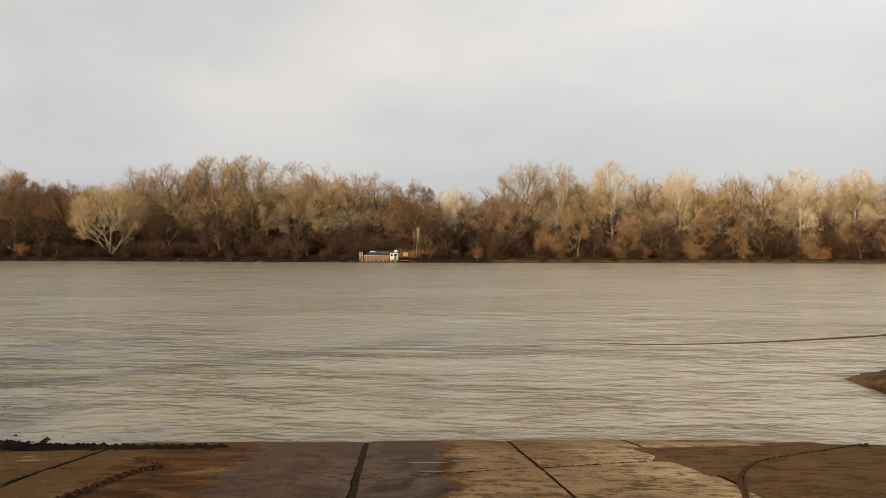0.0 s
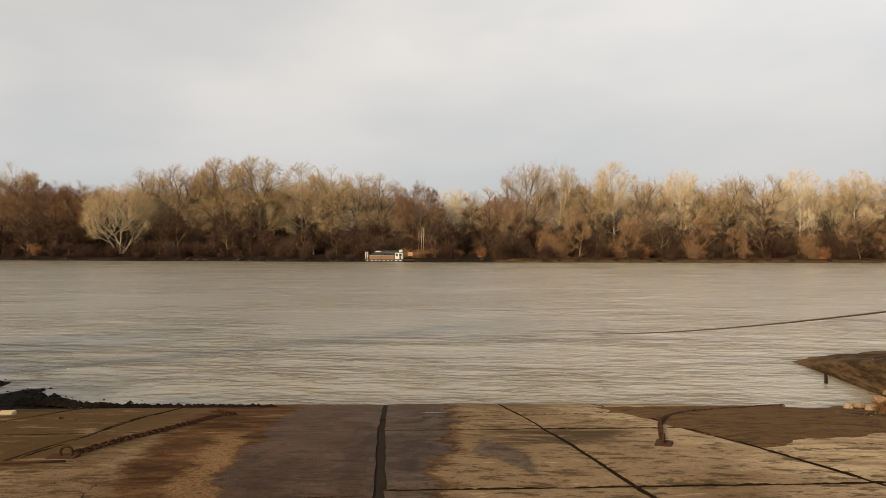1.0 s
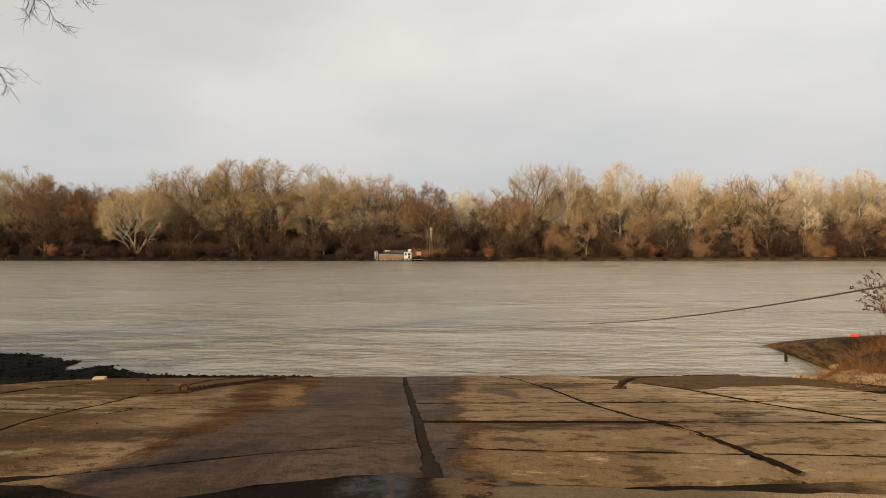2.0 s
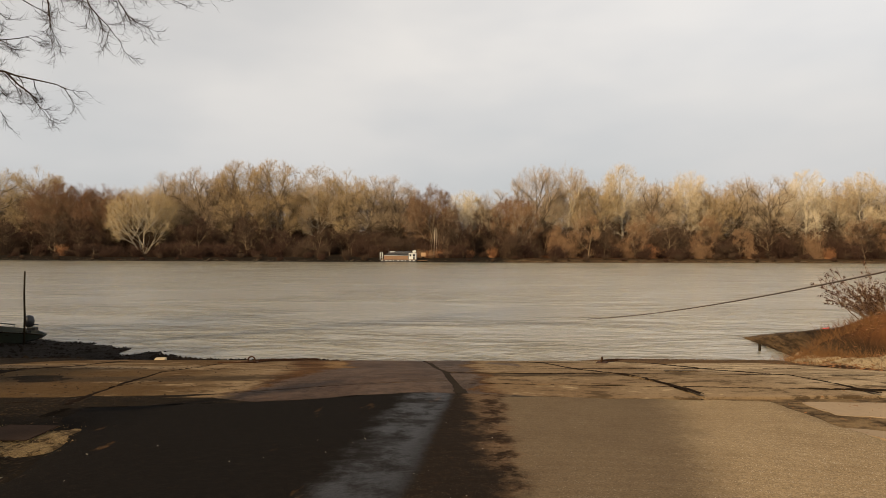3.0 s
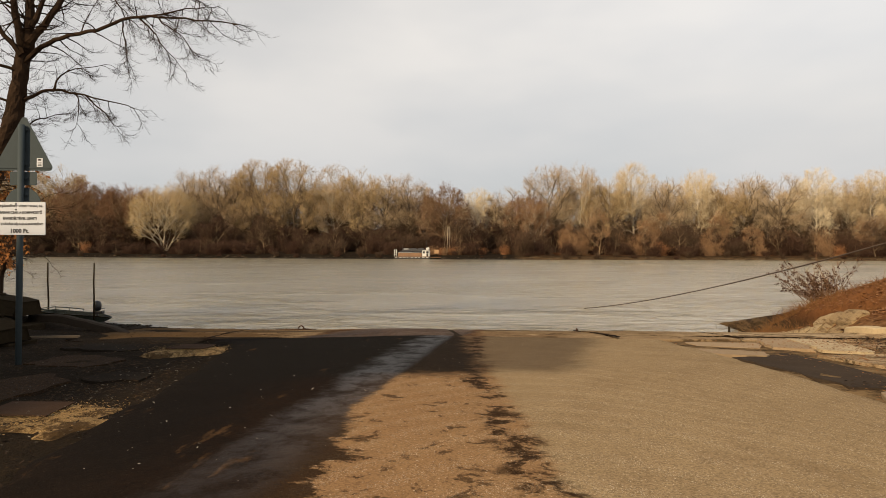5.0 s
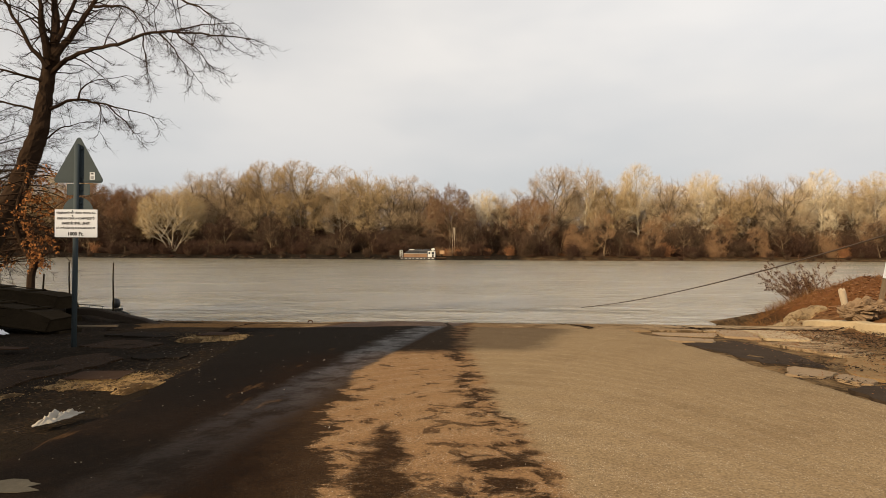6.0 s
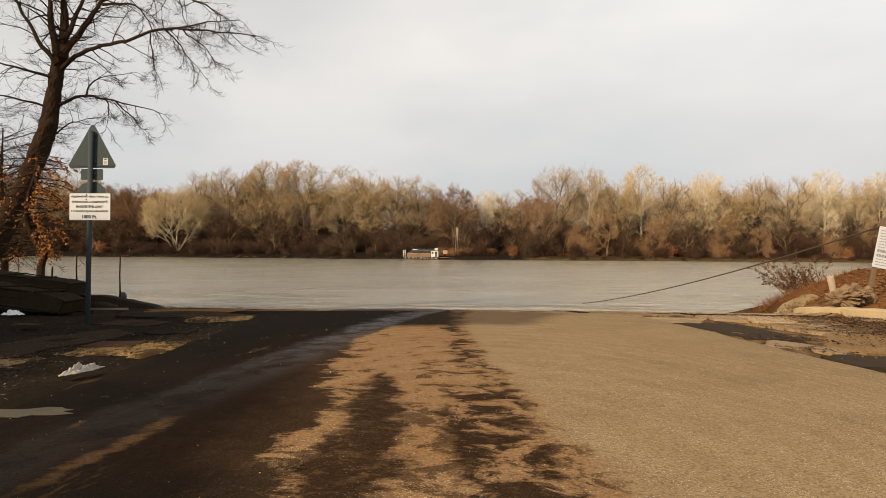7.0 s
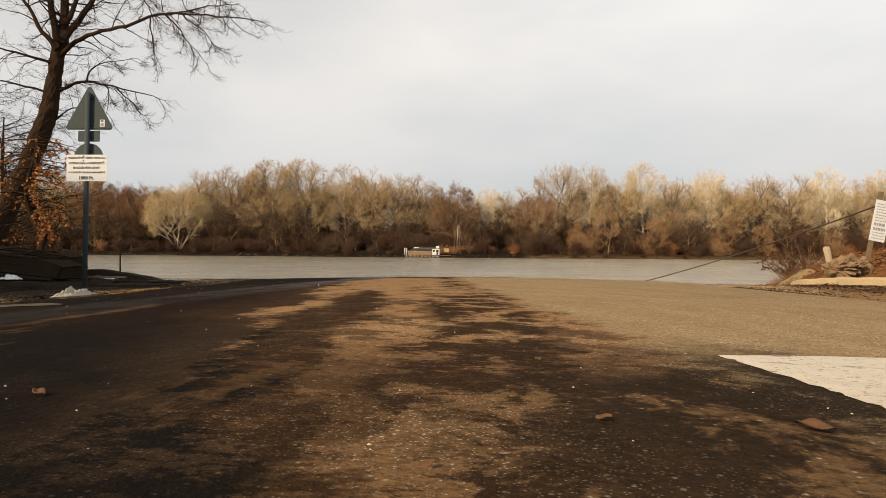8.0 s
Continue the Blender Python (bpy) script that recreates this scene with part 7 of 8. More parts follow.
def build_kerb():
    line = smooth_line([(7.85, 20.5, -0.30), (7.55, 20.0, -0.13), (7.52, 19.4, -0.03), (7.68, 18.3, 0.05), (8.05, 17.0, 0.10), (8.9, 15.0, 0.14), (9.9, 12.5, 0.16)], 4)
    verts, faces = [], []
    for i, p in enumerate(line):
        d = (line[min(i + 1, len(line) - 1)] - line[max(i - 1, 0)]).normalized()
        a = Vector((d.y, -d.x, 0)).normalized()
        wob = 0.035 * noise.noise(p * 2.6) + 0.02 * noise.noise(p * 8.0)
        prof = ((-0.17, -0.45), (-0.16, -0.08), (-0.12, -0.05), (0.10, -0.04), (0.15, -0.08), (0.17, -0.45))
        for off, z in prof:
            verts.append(tuple(p - a * (off + wob) + Vector((0, 0, z + wob))))
    m = 6
    for i in range(len(line) - 1):
        for k in range(m - 1):
            a = i * m + k
            faces.append((a, a + 1, a + m + 1, a + m))
    faces += [tuple(range(m)), tuple(range(len(verts) - 1, len(verts) - m - 1, -1))]
    ob = raw("kerb", verts, faces, KERB)
    bm = bmesh.new()
    bm.from_mesh(ob.data)
    bmesh.ops.recalc_face_normals(bm, faces=bm.faces)
    bm.to_mesh(ob.data)
    bm.free()
    tagged(ob, "pale worn concrete kerb at the foot of the bank", "kerb", kind="structure")


def build_right_paving():
    pave = thing("side_paving", Matrix(), "broken pale slabs set in wet earth beside the road", "paving", kind="structure")
    worn_dark = plain("dark_patched_asphalt", (0.050, 0.036, 0.025), 0.95, 0.6, 9.0, 0.0, 0.8, "", 0.03)
    ochre = plain("ochre_grit", (0.245, 0.160, 0.075), 0.95, 0.5, 10.0, 0.0, 0.9, "", 0.06)
    pieces = (
        (((2.71, 15.35), (2.92, 14.38), (3.60, 14.41), (3.78, 15.10)), SLAB_PALE, -0.012),
        (((2.98, 14.15), (3.50, 11.90), (4.36, 11.85), (4.42, 13.4), (4.15, 15.15)), worn_dark, -0.030),
        (((3.42, 10.95), (3.92, 10.98), (4.28, 11.50), (3.80, 11.78)), SLAB_PALE, -0.022),
        (((3.98, 10.92), (4.30, 10.66), (4.56, 11.16), (4.34, 11.48)), SLAB_PALE, -0.026),
        (((4.22, 15.87), (4.84, 15.66), (5.28, 18.3), (4.6, 17.7)), SLAB_PALE, -0.012),
        (((4.92, 15.60), (5.65, 15.43), (6.06, 18.16), (5.36, 18.25)), KERB, -0.010),
        (((4.50, 14.90), (5.18, 13.28), (5.86, 13.66), (5.70, 15.30)), CONCRETE, -0.014),
        (((3.74, 10.15), (3.77, 9.25), (4.7, 9.7), (4.95, 10.75), (4.32, 10.58)), worn_dark, -0.020),
        (((4.44, 11.58), (4.72, 11.0), (6.2, 12.0), (5.9, 13.5), (5.12, 13.1)), ochre, -0.026),
        (((3.1, 16.3), (4.1, 16.05), (4.5, 17.3), (3.1, 17.2)), SLAB_PALE, -0.050),
        (((5.95, 15.2), (6.6, 15.5), (6.9, 17.4), (6.2, 17.6)), CONCRETE, -0.046),
        (((6.3, 17.9), (7.0, 17.6), (7.2, 18.9), (6.4, 19.2)), CONCRETE, -0.052),
        (((6.6, 13.2), (7.9, 13.0), (8.2, 14.4), (6.8, 14.7)), CONCRETE, -0.050),
        (((5.1, 10.4), (6.3, 10.2), (6.9, 11.3), (5.9, 11.6)), CONCRETE, -0.050),
        (((3.9, 8.6), (5.0, 8.2), (5.6, 9.4), (4.8, 9.6)), worn_dark, -0.056),
    )
    rng = random.Random(31)
    for ring, material, lift in pieces:
        ob = flat_plate("slab", worn_outline(ring, rng, 0.045), lift, 0.05, material, "", "")
        ob.parent = pave
    scatter("leaf_litter", ((7.2, 16.8, 0.7, 0.9, 1500), (6.6, 15.0, 0.5, 0.9, 1000), (5.9, 13.2, 0.45, 0.6, 500), (4.4, 11.9, 0.5, 0.12, 200), (3.9, 10.6, 0.35, 0.15, 100)), DARK_LITTER, "dark dead leaves drifted over the paving", "leaves", 27, 0.030, 0.008)
    scatter("leaf_litter", ((6.6, 16.2, 1.1, 1.3, 5200), (5.6, 12.4, 0.7, 1.3, 2400), (7.6, 13.2, 0.9, 1.8, 1600), (5.0, 14.6, 0.9, 0.5, 420), (4.6, 16.2, 1.4, 0.5, 260), (5.2, 10.9, 0.8, 0.5, 700)), LITTER, "brown fallen leaves over the paving and kerb", "leaves", 7, 0.019)
    scatter("leaf_litter", ((12.0, 24.0, 2.6, 3.6, 3800), (9.9, 20.5, 1.4, 1.6, 1900), (14.5, 31.0, 2.2, 2.0, 900)), LITTER, "russet fallen leaves covering the bank", "leaves", 17, 0.07)


def gnarl(name, points, radii, parent, seed, sides=30):
    """A twisted length of old root: a tube with ridges along it and knots on it."""
    line = smooth_line(points, 12)
    m = len(line) - 1
    verts, faces = [], []
    ks = np.linspace(0, len(radii) - 1, m + 1)
    tube(verts, faces, line, [float(np.interp(q, range(len(radii)), radii)) for q in ks], sides)
    for i in range(len(verts)):
        p = Vector(verts[i])
        c = line[min(m, i // sides)]
        d = p - c
        u = d.normalized() if d.length > 1e-6 else d
        crease = abs(noise.noise(Vector((u.y * 2.6 + seed, u.z * 2.6 + u.x, p.x * 2.5)))) + 0.6 * abs(noise.noise(Vector((u.y * 6.0, u.z * 6.0 + seed, p.x * 5.0))))
        lump = noise.noise(p * 6.0 + Vector((seed, 0, 0))) + 0.5 * noise.noise(p * 21.0)
        verts[i] = tuple(c + d * max(0.45, 0.62 + 1.15 * crease + 0.22 * lump))
    return raw(name, verts, faces, DRIFTWOOD, parent, "", True)


def build_driftwood():
    rng = random.Random(23)
    root = thing("driftwood_stump", Matrix.Translation((7.90, 18.3, 0.04)) @ Matrix.Diagonal((0.76, 0.9, 0.90, 1)), "gnarled brown driftwood stump lying on the kerb", "driftwood")
    bm = bmesh.new()
    bmesh.ops.create_icosphere(bm, subdivisions=5, radius=1.0)
    for v in bm.verts:
        u = v.co.copy()
        # long folds that twist round the stump, with deep creases between them
        q = Vector((u.x * 1.3 + 0.5 * u.z, u.y * 3.0 - 0.8 * u.x, u.z * 3.0 + 0.9 * u.x))
        fold = abs(noise.noise(q)) + 0.55 * abs(noise.noise(q * 2.3 + Vector((7, 1, 3)))) + 0.28 * abs(noise.noise(q * 5.0))
        knob = noise.noise(u * 1.7 + Vector((3.1, 0.4, 8.0)))
        k = 0.62 + 0.85 * fold + 0.42 * knob
        taper = 1.0 - 0.50 * max(0.0, -u.x) ** 1.2
        v.co = Vector((u.x * 0.62 * (0.8 + 0.25 * k), u.y * 0.30 * k * taper, 0.24 + u.z * 0.27 * k * taper + 0.05 * u.x))
    part("stem", bm, DRIFTWOOD, root)
    roots = (
        ([(0.10, 0.0, 0.34), (0.16, -0.03, 0.44), (0.22, -0.02, 0.52), (0.30, 0.0, 0.55)], [0.09, 0.06, 0.04, 0.012]),
        ([(0.40, -0.04, 0.34), (0.50, -0.08, 0.44), (0.60, -0.08, 0.42), (0.67, -0.06, 0.33)], [0.08, 0.06, 0.05, 0.02]),
        ([(0.48, -0.10, 0.24), (0.60, -0.16, 0.27), (0.69, -0.14, 0.18), (0.66, -0.12, 0.08)], [0.09, 0.06, 0.045, 0.015]),
        ([(-0.42, -0.03, 0.22), (-0.56, -0.06, 0.25), (-0.70, -0.06, 0.30)], [0.08, 0.045, 0.010]),
        ([(-0.25, -0.12, 0.14), (-0.42, -0.18, 0.10), (-0.58, -0.20, 0.12)], [0.05, 0.035, 0.010]),
    )
    for i, (pts, rr) in enumerate(roots):
        gnarl("root", pts, rr, root, 5 + i, 24)
    stake = thing("bleached_stake", Matrix.Translation((7.70, 18.52, 0.20)) @ pose(0, 0, 0, 0, -11, 0), "bleached split stake leaning by the driftwood", "stake")
    v, f = [], []
    tube(v, f, [Vector((0, 0, 0.0)), Vector((0.008, 0, 0.2)), Vector((-0.008, 0, 0.40)), Vector((0.0, 0, 0.50)), Vector((0.0, 0, 0.51))], [0.080, 0.074, 0.080, 0.074, 0.01], 9)
    for i in range(len(v)):
        q = Vector(v[i])
        split = 0.10 * noise.noise(Vector((q.x * 26, q.y * 26, 2.0))) if q.z > 0.45 else 0.0
        v[i] = (q.x * (1 + 0.3 * noise.noise(q * 11)), q.y * 0.7 * (1 + 0.3 * noise.noise(q * 13)), q.z + split)
    raw("board", v, f, plain("sun_bleached_wood", (0.40, 0.325, 0.23), 0.9, 0.4, 9.0, 0.0, 0.8), stake)


def build_notice_right():
    g = on_ground(9.3, 20.0, -0.15)
    lean = math.degrees(math.atan2(0.20, 1.05))
    sign = thing("leaning_notice", Matrix.Translation((9.22, 20.0, 0.55)) @ pose(0, 0, 0, 0, lean, 4), "leaning wooden post with a white printed notice", "sign")
    bm = bmesh.new()
    box(bm, 0.02, 0.12, 0.01, 0.09, g.z - 0.55, 1.62, 0.008)
    link("post", bm, WOOD_GREY, sign)
    bm = bmesh.new()
    box(bm, -0.03, 0.36, -0.012, 0.006, 0.36, 1.40, 0.004)
    board = link("board", bm, WHITE_PAINT, sign, "white printed notice board")
    rng = random.Random(6)
    z = 1.31
    while z > 0.42:
        h = 0.07 if 0.70 < z < 0.85 else 0.022
        bm = bmesh.new()
        x = 0.02
        while x < 0.30:
            w = rng.uniform(0.02, 0.07)
            box(bm, x, min(x + w, 0.32), -0.0155, -0.013, z - h, z)
            x += w + 0.015
        link("text_line", bm, PALE_INK, board)
        z -= h + 0.048


def build_bush():
    rng = random.Random(71)
    g = on_ground(13.6, 33.8)
    bush = thing("bush", Matrix.Translation(g), "bare reddish bush with dark dry seed heads on the bank", "bush")
    sv, sf, hv, hf = [], [], [], []
    for i in range(62):
        a = rng.uniform(0, 6.28)
        out = rng.uniform(0.1, 1.0)
        d = Vector((math.cos(a) * out * 1.25 - 0.55, math.sin(a) * out * 0.7, rng.uniform(0.35, 0.95)))
        p = Vector((rng.gauss(0, 0.45), rng.gauss(0, 0.35), -0.1))
        pts = bent(rng, p, d, rng.uniform(1.1, 2.35), 6, 0.10, -0.02)
        tube(sv, sf, pts, [0.017 * (1 - q / 7) for q in range(7)], 4)
        for _ in range(9):
            q, e = along(pts, rng.uniform(0.35, 0.99))
            tw = bent(rng, q, e + Vector((rng.uniform(-1, 1), rng.uniform(-1, 1), rng.uniform(-0.2, 0.8))), rng.uniform(0.15, 0.45), 3, 0.15)
            tube(sv, sf, tw, [0.007, 0.006, 0.005, 0.002], 3)
            if rng.random() < 0.55:
                for _ in range(6):
                    w, _d = along(tw, rng.uniform(0.5, 0.99))
                    leaf_cluster(hv, hf, w + Vector((rng.gauss(0, 0.02), rng.gauss(0, 0.02), rng.gauss(0, 0.03))), rng, rng.uniform(0.05, 0.10))
    raw("twig_mass", sv, sf, plain("red_brown_stems", (0.165, 0.100, 0.056), 0.9, 0.3, 6.0), bush)
    raw("seed_head_mass", hv, hf, SEED, bush)
    verts, faces = [], []
    for cx, cy, sx, sy, count, h in ((10.9, 32.4, 0.5, 0.9, 260, 0.55), (11.8, 31.0, 0.7, 1.5, 340, 0.45), (10.6, 33.2, 0.4, 0.5, 140, 0.4), (12.6, 28.0, 1.2, 2.4, 420, 0.35), (10.2, 21.5, 1.0, 1.6, 260, 0.18), (9.9, 30.5, 0.5, 1.2, 420, 0.40), (9.6, 27.5, 0.5, 1.8, 700, 0.30), (9.0, 23.5, 0.5, 1.6, 420, 0.22), (10.3, 31.5, 0.6, 1.0, 700, 0.42), (11.4, 34.2, 0.7, 0.5, 260, 0.5)):
        for _ in range(count):
            x, y = cx + rng.gauss(0, sx), cy + rng.gauss(0, sy)
            strand(verts, faces, on_ground(x, y), Vector((rng.uniform(-1.4, 0.9), rng.uniform(-1.0, 1.0), 1)).normalized(), h * rng.uniform(0.5, 1.4), 0.0062, rng)
    tagged(raw("dead_grass", verts, faces, DEAD_GRASS), "dry brown grass and thin stalks along the bank", "grass", kind="stuff")


def build_cable():
    a, b = Vector((5.32, 50.6, WATER_Z - 0.02)), Vector((15.08, 11.93, 5.41))
    pts = []
    for i in range(61):
        s = i / 60
        p = a.lerp(b, s)
        p.z -= 0.81 * 4 * s * (1 - s)
        pts.append(tuple(p))
    cable = thing("ferry_cable", Matrix(), "taut steel ferry cable rising out of the river", "cable")
    rod("rope", pts, [0.026] * 61, 6, CABLE, cable)
    rod("tail", [tuple(a), (5.9, 49.3, WATER_Z - 0.04), (6.4, 48.0, WATER_Z - 0.3)], [0.02] * 3, 5, CABLE, cable)
    g = on_ground(15.1, 11.85)
    mast = thing("cable_mast", Matrix.Translation(g), "tall steel mast that holds the ferry cable", "mast")
    rod("pole", [(0, 0, -0.4), (0, 0, 5.75)], [0.13, 0.10], 10, GALVANISED, mast)


# ---- the far landing ----
def build_ferry():
    m = Matrix.Translation((-35.1, 229.0, WATER_Z))
    ferry = thing("car_ferry", m, "small dark-hulled cable ferry with a white cabin", "ferry")
    bm = bmesh.new()
    box(bm, 0.3, 12.2, 0.0, 7.5, -0.3, 0.85, 0.12)
    link("hull", bm, FERRY_DARK, ferry)
    for i in range(9):
        bm = bmesh.new()
        x = 0.7 + i * 1.28
        box(bm, x, x + (0.75 if i % 3 else 0.4), -0.10, 0.02, 0.40, 0.58, 0.04)
        link("fender", bm, FERRY_WHITE, ferry, "worn white fender")
    bm = bmesh.new()
    box(bm, 0.5, 12.0, 0.1, 7.4, 0.84, 0.92)
    link("deck", bm, FERRY_DECK, ferry)
    bm = bmesh.new()
    for k in range(11):
        box(bm, 1.5 + k * 0.72, 2.18 + k * 0.72, 0.25, 0.33, 0.95, 2.05 - 0.03 * (k % 3), 0.02)
    link("bulwark", bm, FERRY_DECK, ferry, "brown planked side")
    rod("rail", [(1.4, 0.3, 2.12), (9.5, 0.3, 2.12)], [0.05, 0.05], 6, FERRY_WHITE, ferry)
    # the lattice post that carries the landing flap
    for x, y in ((0.25, 0.2), (0.95, 0.2), (0.25, 0.9), (0.95, 0.9)):
        rod("post", [(x, y, 0.85), (x, y, 3.2)], [0.09, 0.08], 6, FERRY_WHITE, ferry)
    for z in (1.2, 1.9, 2.6):
        rod("brace", [(0.25, 0.2, z), (0.95, 0.2, z + 0.6)], [0.06, 0.06], 6, FERRY_WHITE, ferry)
    bm = bmesh.new()
    box(bm, 0.15, 1.05, 0.1, 1.0, 3.15, 3.3, 0.04)
    link("cap", bm, FERRY_DARK, ferry)
    bm = bmesh.new()
    box(bm, 9.6, 12.0, 0.3, 2.6, 0.86, 2.95, 0.06)
    cabin = link("cabin", bm, FERRY_WHITE, ferry, "white steel cabin")
    for x0, w in ((9.85, 0.6), (10.9, 0.8)):
        bm = bmesh.new()
        box(bm, x0, x0 + w, 0.26, 0.31, 1.9, 2.6)
        link("window", bm, GLASS_DARK, cabin)
    bm = bmesh.new()
    box(bm, 11.0, 11.6, 0.27, 0.31, 0.9, 1.8)
    link("hatch", bm, FERRY_DARK, cabin)
    bm = bmesh.new()
    box(bm, 9.5, 12.15, 0.15, 2.75, 2.95, 3.05, 0.03)
    link("roof", bm, FERRY_DARK, cabin)
    bm = bmesh.new()
    box(bm, -0.55, 0.55, -0.4, 0.4, 0.0, 0.75, 0.08, Matrix.Translation((11.4, 1.3, 3.1)) @ pose(0, 0, 0, 0, -14, 0))
    link("locker", bm, FERRY_WHITE, ferry, "white box on the cabin roof")
    rod("mast", [(10.9, 1.3, 3.0), (10.9, 1.3, 6.2)], [0.07, 0.04], 6, FERRY_DARK, ferry)
    rod("mast", [(2.3, 5.5, 0.9), (2.3, 5.5, 4.6)], [0.06, 0.04], 6, FERRY_DARK, ferry)
    bm = bmesh.new()
    box(bm, 12.2, 15.6, 0.6, 3.6, 0.55, 0.72, 0.03, pose(0, 0, 0.0, 0, 0, 0))
    link("landing_flap", bm, FERRY_DECK, ferry)
    # cars lifted on an added block so the camera sees them above the side
    for i, (x, y, z) in enumerate(((1.9, 3.6, 0.92), (4.2, 4.4, 0.92), (6.9, 3.4, 0.92))):
        build_car(m @ Matrix.Translation((x - 0.4, y, z + 0.9)), i)
    bm = bmesh.new()
    box(bm, 1.3, 11.4, 2.9, 6.8, 0.93, 1.82, 0.05)
    link("car_riser", bm, FERRY_DARK, ferry, "added dark block that lifts the cars to fit the camera's view")


def build_car(m, i):
    car = thing("car", m, "dark car parked on the deck of the ferry", "car", "cars on the ferry")
    v, f = [], []
    prof = ((0.0, 0.45), (0.05, 0.85), (0.9, 1.0), (1.35, 1.75), (3.1, 1.8), (3.9, 1.1), (4.2, 1.0), (4.25, 0.45))
    n = len(prof)
    for y in (0, 1.75):
        for x, z in prof:
            inset = 0.18 if z > 1.3 else 0.0
            v.append((x, y + inset * (1 if y == 0 else -1), z))
    for k in range(n):
        f.append((k, (k + 1) % n, (k + 1) % n + n, k + n))
    f += [tuple(range(n))[::-1], tuple(range(n, 2 * n))]
    raw("body", v, f, CAR_PAINT, car)
    bm = bmesh.new()
    box(bm, 1.45, 3.1, 0.09, 0.13, 1.15, 1.62, 0.01)
    link("window", bm, GLASS_DARK if i else FERRY_WHITE, car)
    for x in (0.85, 3.4):
        for y in (0.05, 1.70):
            bm = bmesh.new()
            bmesh.ops.create_cone(bm, cap_ends=True, segments=14, radius1=0.33, radius2=0.33, depth=0.2, matrix=Matrix.Translation((x, y, 0.34)) @ Matrix.Rotation(math.pi / 2, 4, "X"))
            link("wheel", bm, BLACK, car)


DRY_PILE = plain("dry_grey_pile", (0.34, 0.28, 0.20), 0.9, 0.3, 4.0, 0.0, 0.5)


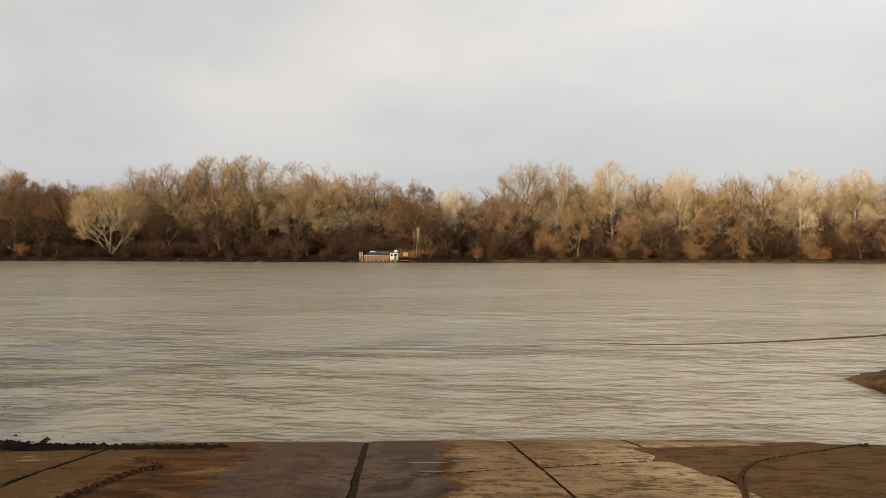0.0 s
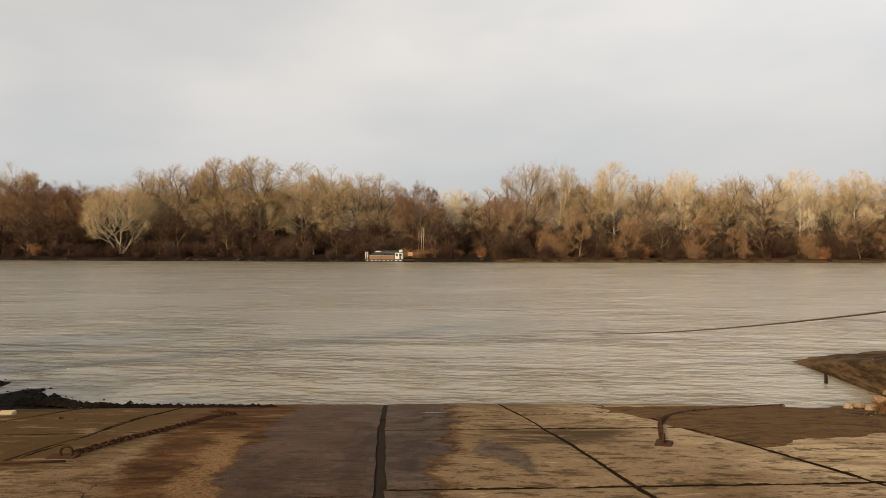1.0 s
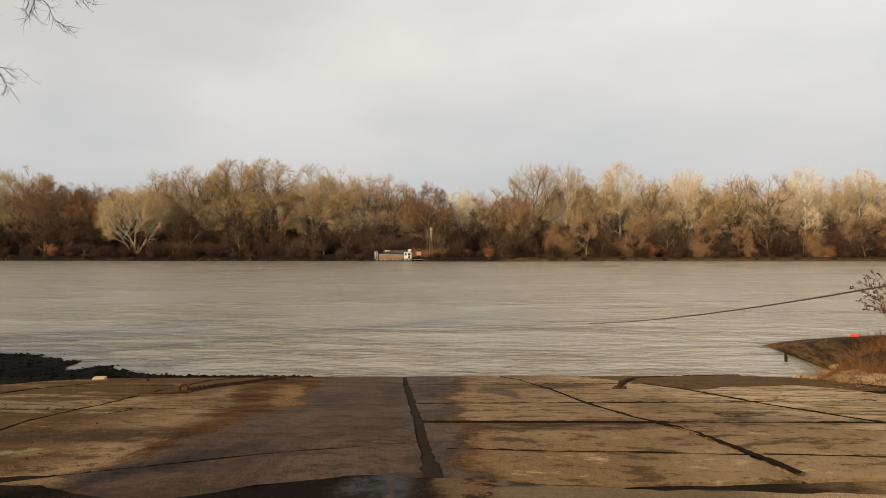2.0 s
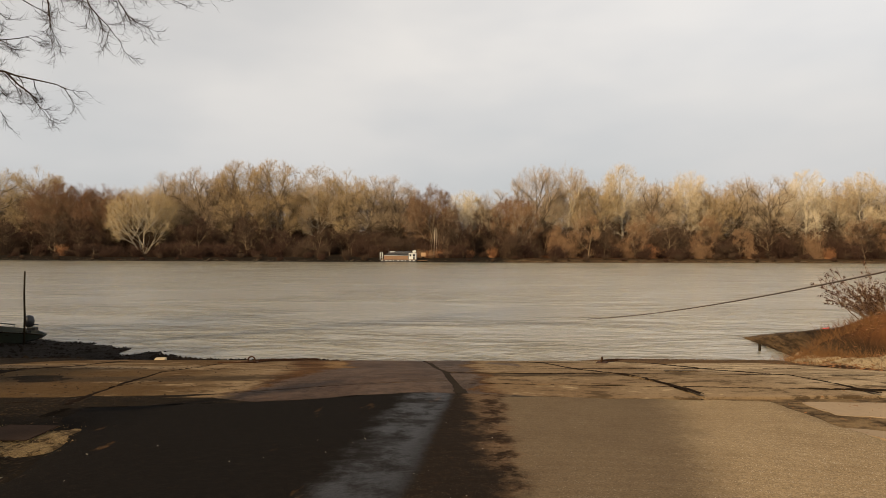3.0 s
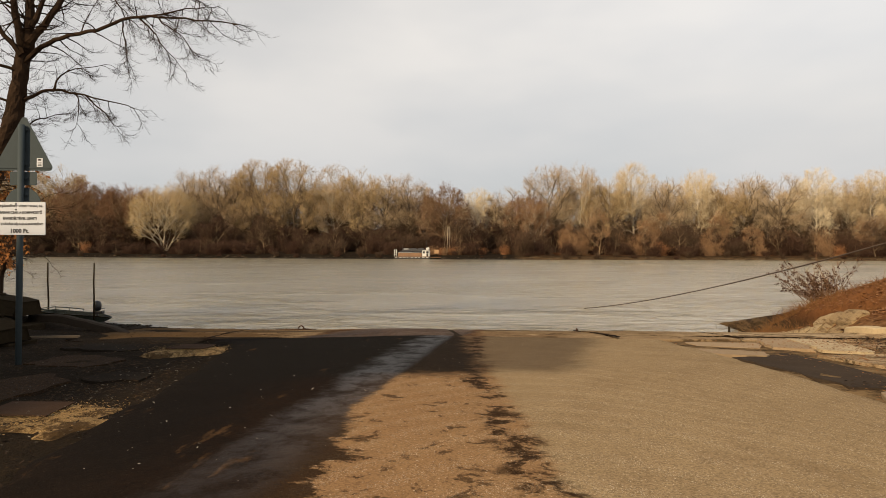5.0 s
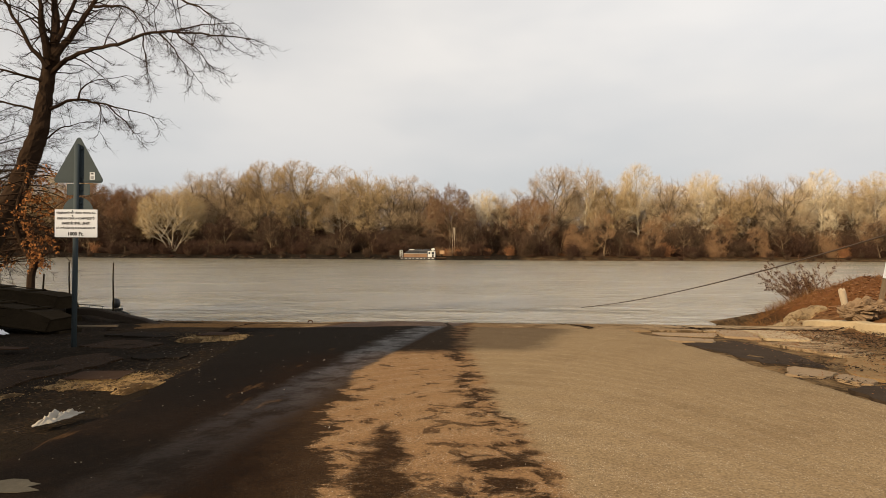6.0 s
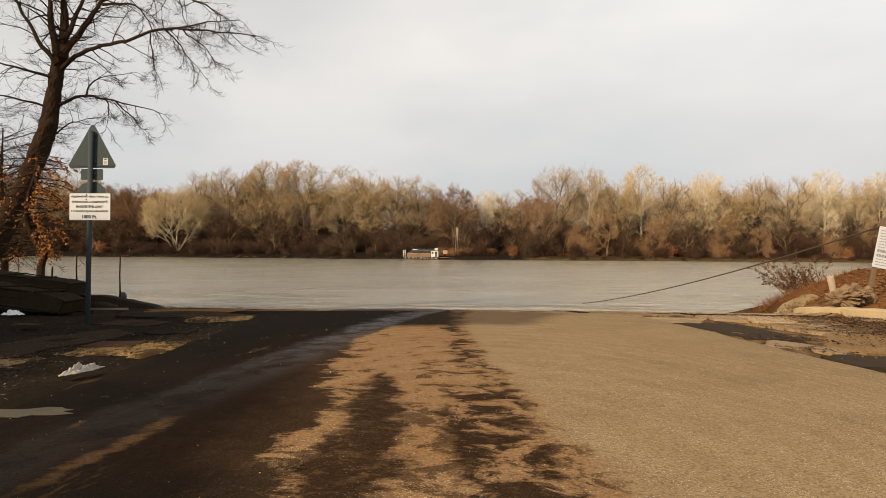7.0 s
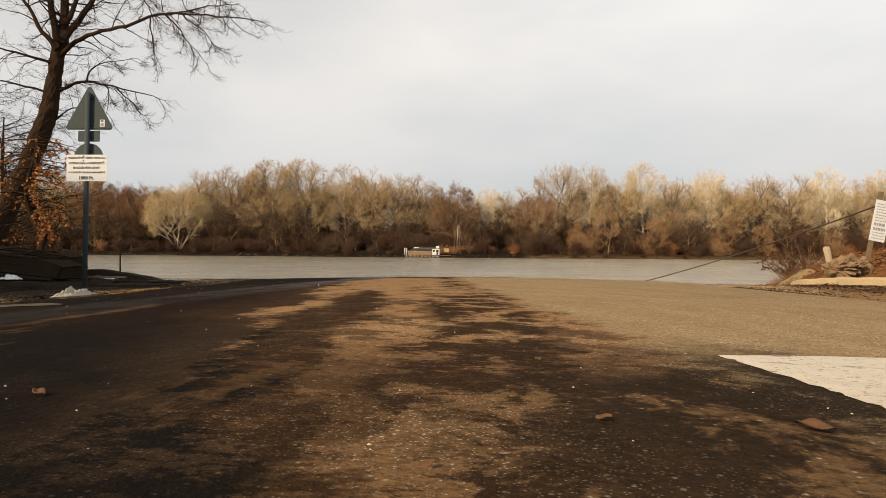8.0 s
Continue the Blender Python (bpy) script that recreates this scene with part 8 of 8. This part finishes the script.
def build_far_landing():
    g = ground(-17.6, 240)
    tower = thing("mooring_tower", Matrix.Translation((-17.6, 240, g)), "tall wooden pile frame at the far landing", "mooring tower")
    h = 8.75 - g
    for x0, x1 in ((-1.9, -0.35), (-0.55, -0.15), (0.40, 0.20), (1.8, 0.38)):
        rod("pile", [(x0, 0, -0.3), (x1, 0, h)], [0.11 if abs(x0) < 1 else 0.09] * 2, 6, WOOD_GREY if abs(x0) > 1 else DRY_PILE, tower)
    bm = bmesh.new()
    box(bm, -0.6, 0.6, -0.2, 0.2, h - 0.25, h + 0.1, 0.03)
    link("cap", bm, WOOD_GREY, tower)
    hut = thing("sign_board", Matrix.Translation((-21.2, 235, ground(-21.2, 235))), "orange-brown board standing at the far landing", "sign")
    bm = bmesh.new()
    box(bm, -0.8, 0.8, -0.05, 0.05, 0.6, 1.9, 0.03)
    link("panel", bm, plain("tan_panel", (0.42, 0.26, 0.14), 0.8, 0.2, 3.0), hut)
    for x in (-0.55, 0.55):
        rod("leg", [(x, 0.05, -0.3), (x, 0.05, 1.4)], [0.06, 0.06], 6, WOOD_GREY, hut)
    rng = random.Random(51)
    for x, y, s, k in ((-23.0, 237.5, 0.45, 3), (-20.0, 238, 0.50, 2), (-18.6, 236, 0.40, 3), (-16.4, 238, 0.60, 2), (-13.6, 237, 0.45, 3), (-15.0, 236, 0.35, 0), (-24.0, 244, 0.8, 0), (-32.0, 246, 1.0, 1), (-37.5, 240, 0.9, 0), (-28.0, 246, 0.95, 1), (-33.0, 243, 0.7, 0), (-20.0, 243, 0.9, 0)):
        plant(SHRUBS[k], x, y, s, rng.uniform(0, 6.28))
    # driftwood along the far waterline
    for i in range(22):
        x = rng.uniform(-190, 165)
        y = 228 + 0.12 * max(0.0, min(x, 120.0)) + rng.uniform(0.8, 2.4)
        p = Vector((x, y, ground(x, y)))
        d = Vector((rng.uniform(-1, 1), rng.uniform(-0.3, 0.3), rng.uniform(0.0, 0.22)))
        log = thing("drift_log", Matrix.Translation(p), "bleached log stranded on the far shore", "log", "logs on the far shore")
        length = rng.uniform(0.6, 2.2)
        pts = bent(rng, Vector((0, 0, 0.08)), d, length, 3, 0.12)
        rod("stem", [tuple(q) for q in pts], [0.11, 0.10, 0.08, 0.04], 6, WOOD_GREY, log)
    # the narrow stony strand
    verts, faces = [], []
    for _ in range(800):
        x = rng.uniform(-200, 175)
        y = 228 + 0.12 * max(0.0, min(x, 120.0)) + rng.uniform(0.8, 3.5)
        s = rng.uniform(0.08, 0.24)
        p = Vector((x, y, ground(x, y)))
        n = len(verts)
        for d in ((1.4, 0, 0), (0, 1, 0), (-1.4, 0, 0), (0, -1, 0), (0, 0, 0.9)):
            verts.append(tuple(p + Vector(d) * s * rng.uniform(0.7, 1.3)))
        faces += [(n, n + 1, n + 4), (n + 1, n + 2, n + 4), (n + 2, n + 3, n + 4), (n + 3, n, n + 4)]
    tagged(raw("shore_stones", verts, faces, plain("damp_shore_stones", (0.115, 0.092, 0.064), 0.95, 0.5, 2.0, 0.0, 0.4, "island")), "pale stones and branches along the far waterline", "stones", kind="stuff")


def build_shade_blocks():
    """Unseen blocks added behind the walk, sized to shade the left verge and bank."""
    for x0, x1, y0, y1, h in ((-14.2, -10.2, -16.0, 4.7, 3.6), (-19.95, -14.3, -16.0, 3.0, 7.9), (-31.0, -20.0, -12.0, 4.9, 10.1)):
        bm = bmesh.new()
        box(bm, x0, x1, y0, y1, -0.3, h)
        tagged(link("shade_wall", bm, SHADE_BLOCK), "unseen block added to shade the left verge", "building", kind="structure")
        bm = bmesh.new()
        box(bm, x0 - 0.05, x1 + 0.04, y0 - 0.3, y1 + 0.3, h, h + 0.3, 0.03)
        tagged(link("shade_roof", bm, GALVANISED), "flat top of an unseen shading block", "roof", kind="structure")


def build_shade_trees():
    """Unseen trees added upstream, outside the walk's view, to shade the left bank."""
    rng = random.Random(77)
    for row, y in enumerate((20.0, 24.5)):
        x = -46.0 + row * 2
        while x < -25:
            pool = KINDS[rng.choice(("olive", "red"))]
            plant(pool[rng.randrange(len(pool))], x, y + rng.uniform(-1, 1), rng.uniform(0.27, 0.32), rng.uniform(0, 6.28))
            x += rng.uniform(2.2, 3.0)


build_far_landing()
build_shade_trees()
build_ferry()
build_near_tree()
build_side_tree(-29.5, 36.0, 13.0, 61, 0.22, 6.5)
build_side_tree(-31.0, 27.0, 12.0, 62, 0.15, 6.0)
build_side_tree(-28.5, 38.3, 14.0, 63, 0.10, 5.5)
build_side_tree(-27.6, 34.0, 12.5, 64, 0.12, 5.0)
build_oak()
build_sign_post()
build_rowing_boat()
build_mooring_poles()
build_overturned_boats()
build_revetment()
build_kerb()
build_driftwood()
build_notice_right()
build_bush()
build_cable()
build_left_ground()
build_mud_clods()
build_road_marking()
build_road_litter()
build_landing_details()
build_shade_blocks()
build_right_paving()
build_ramp()
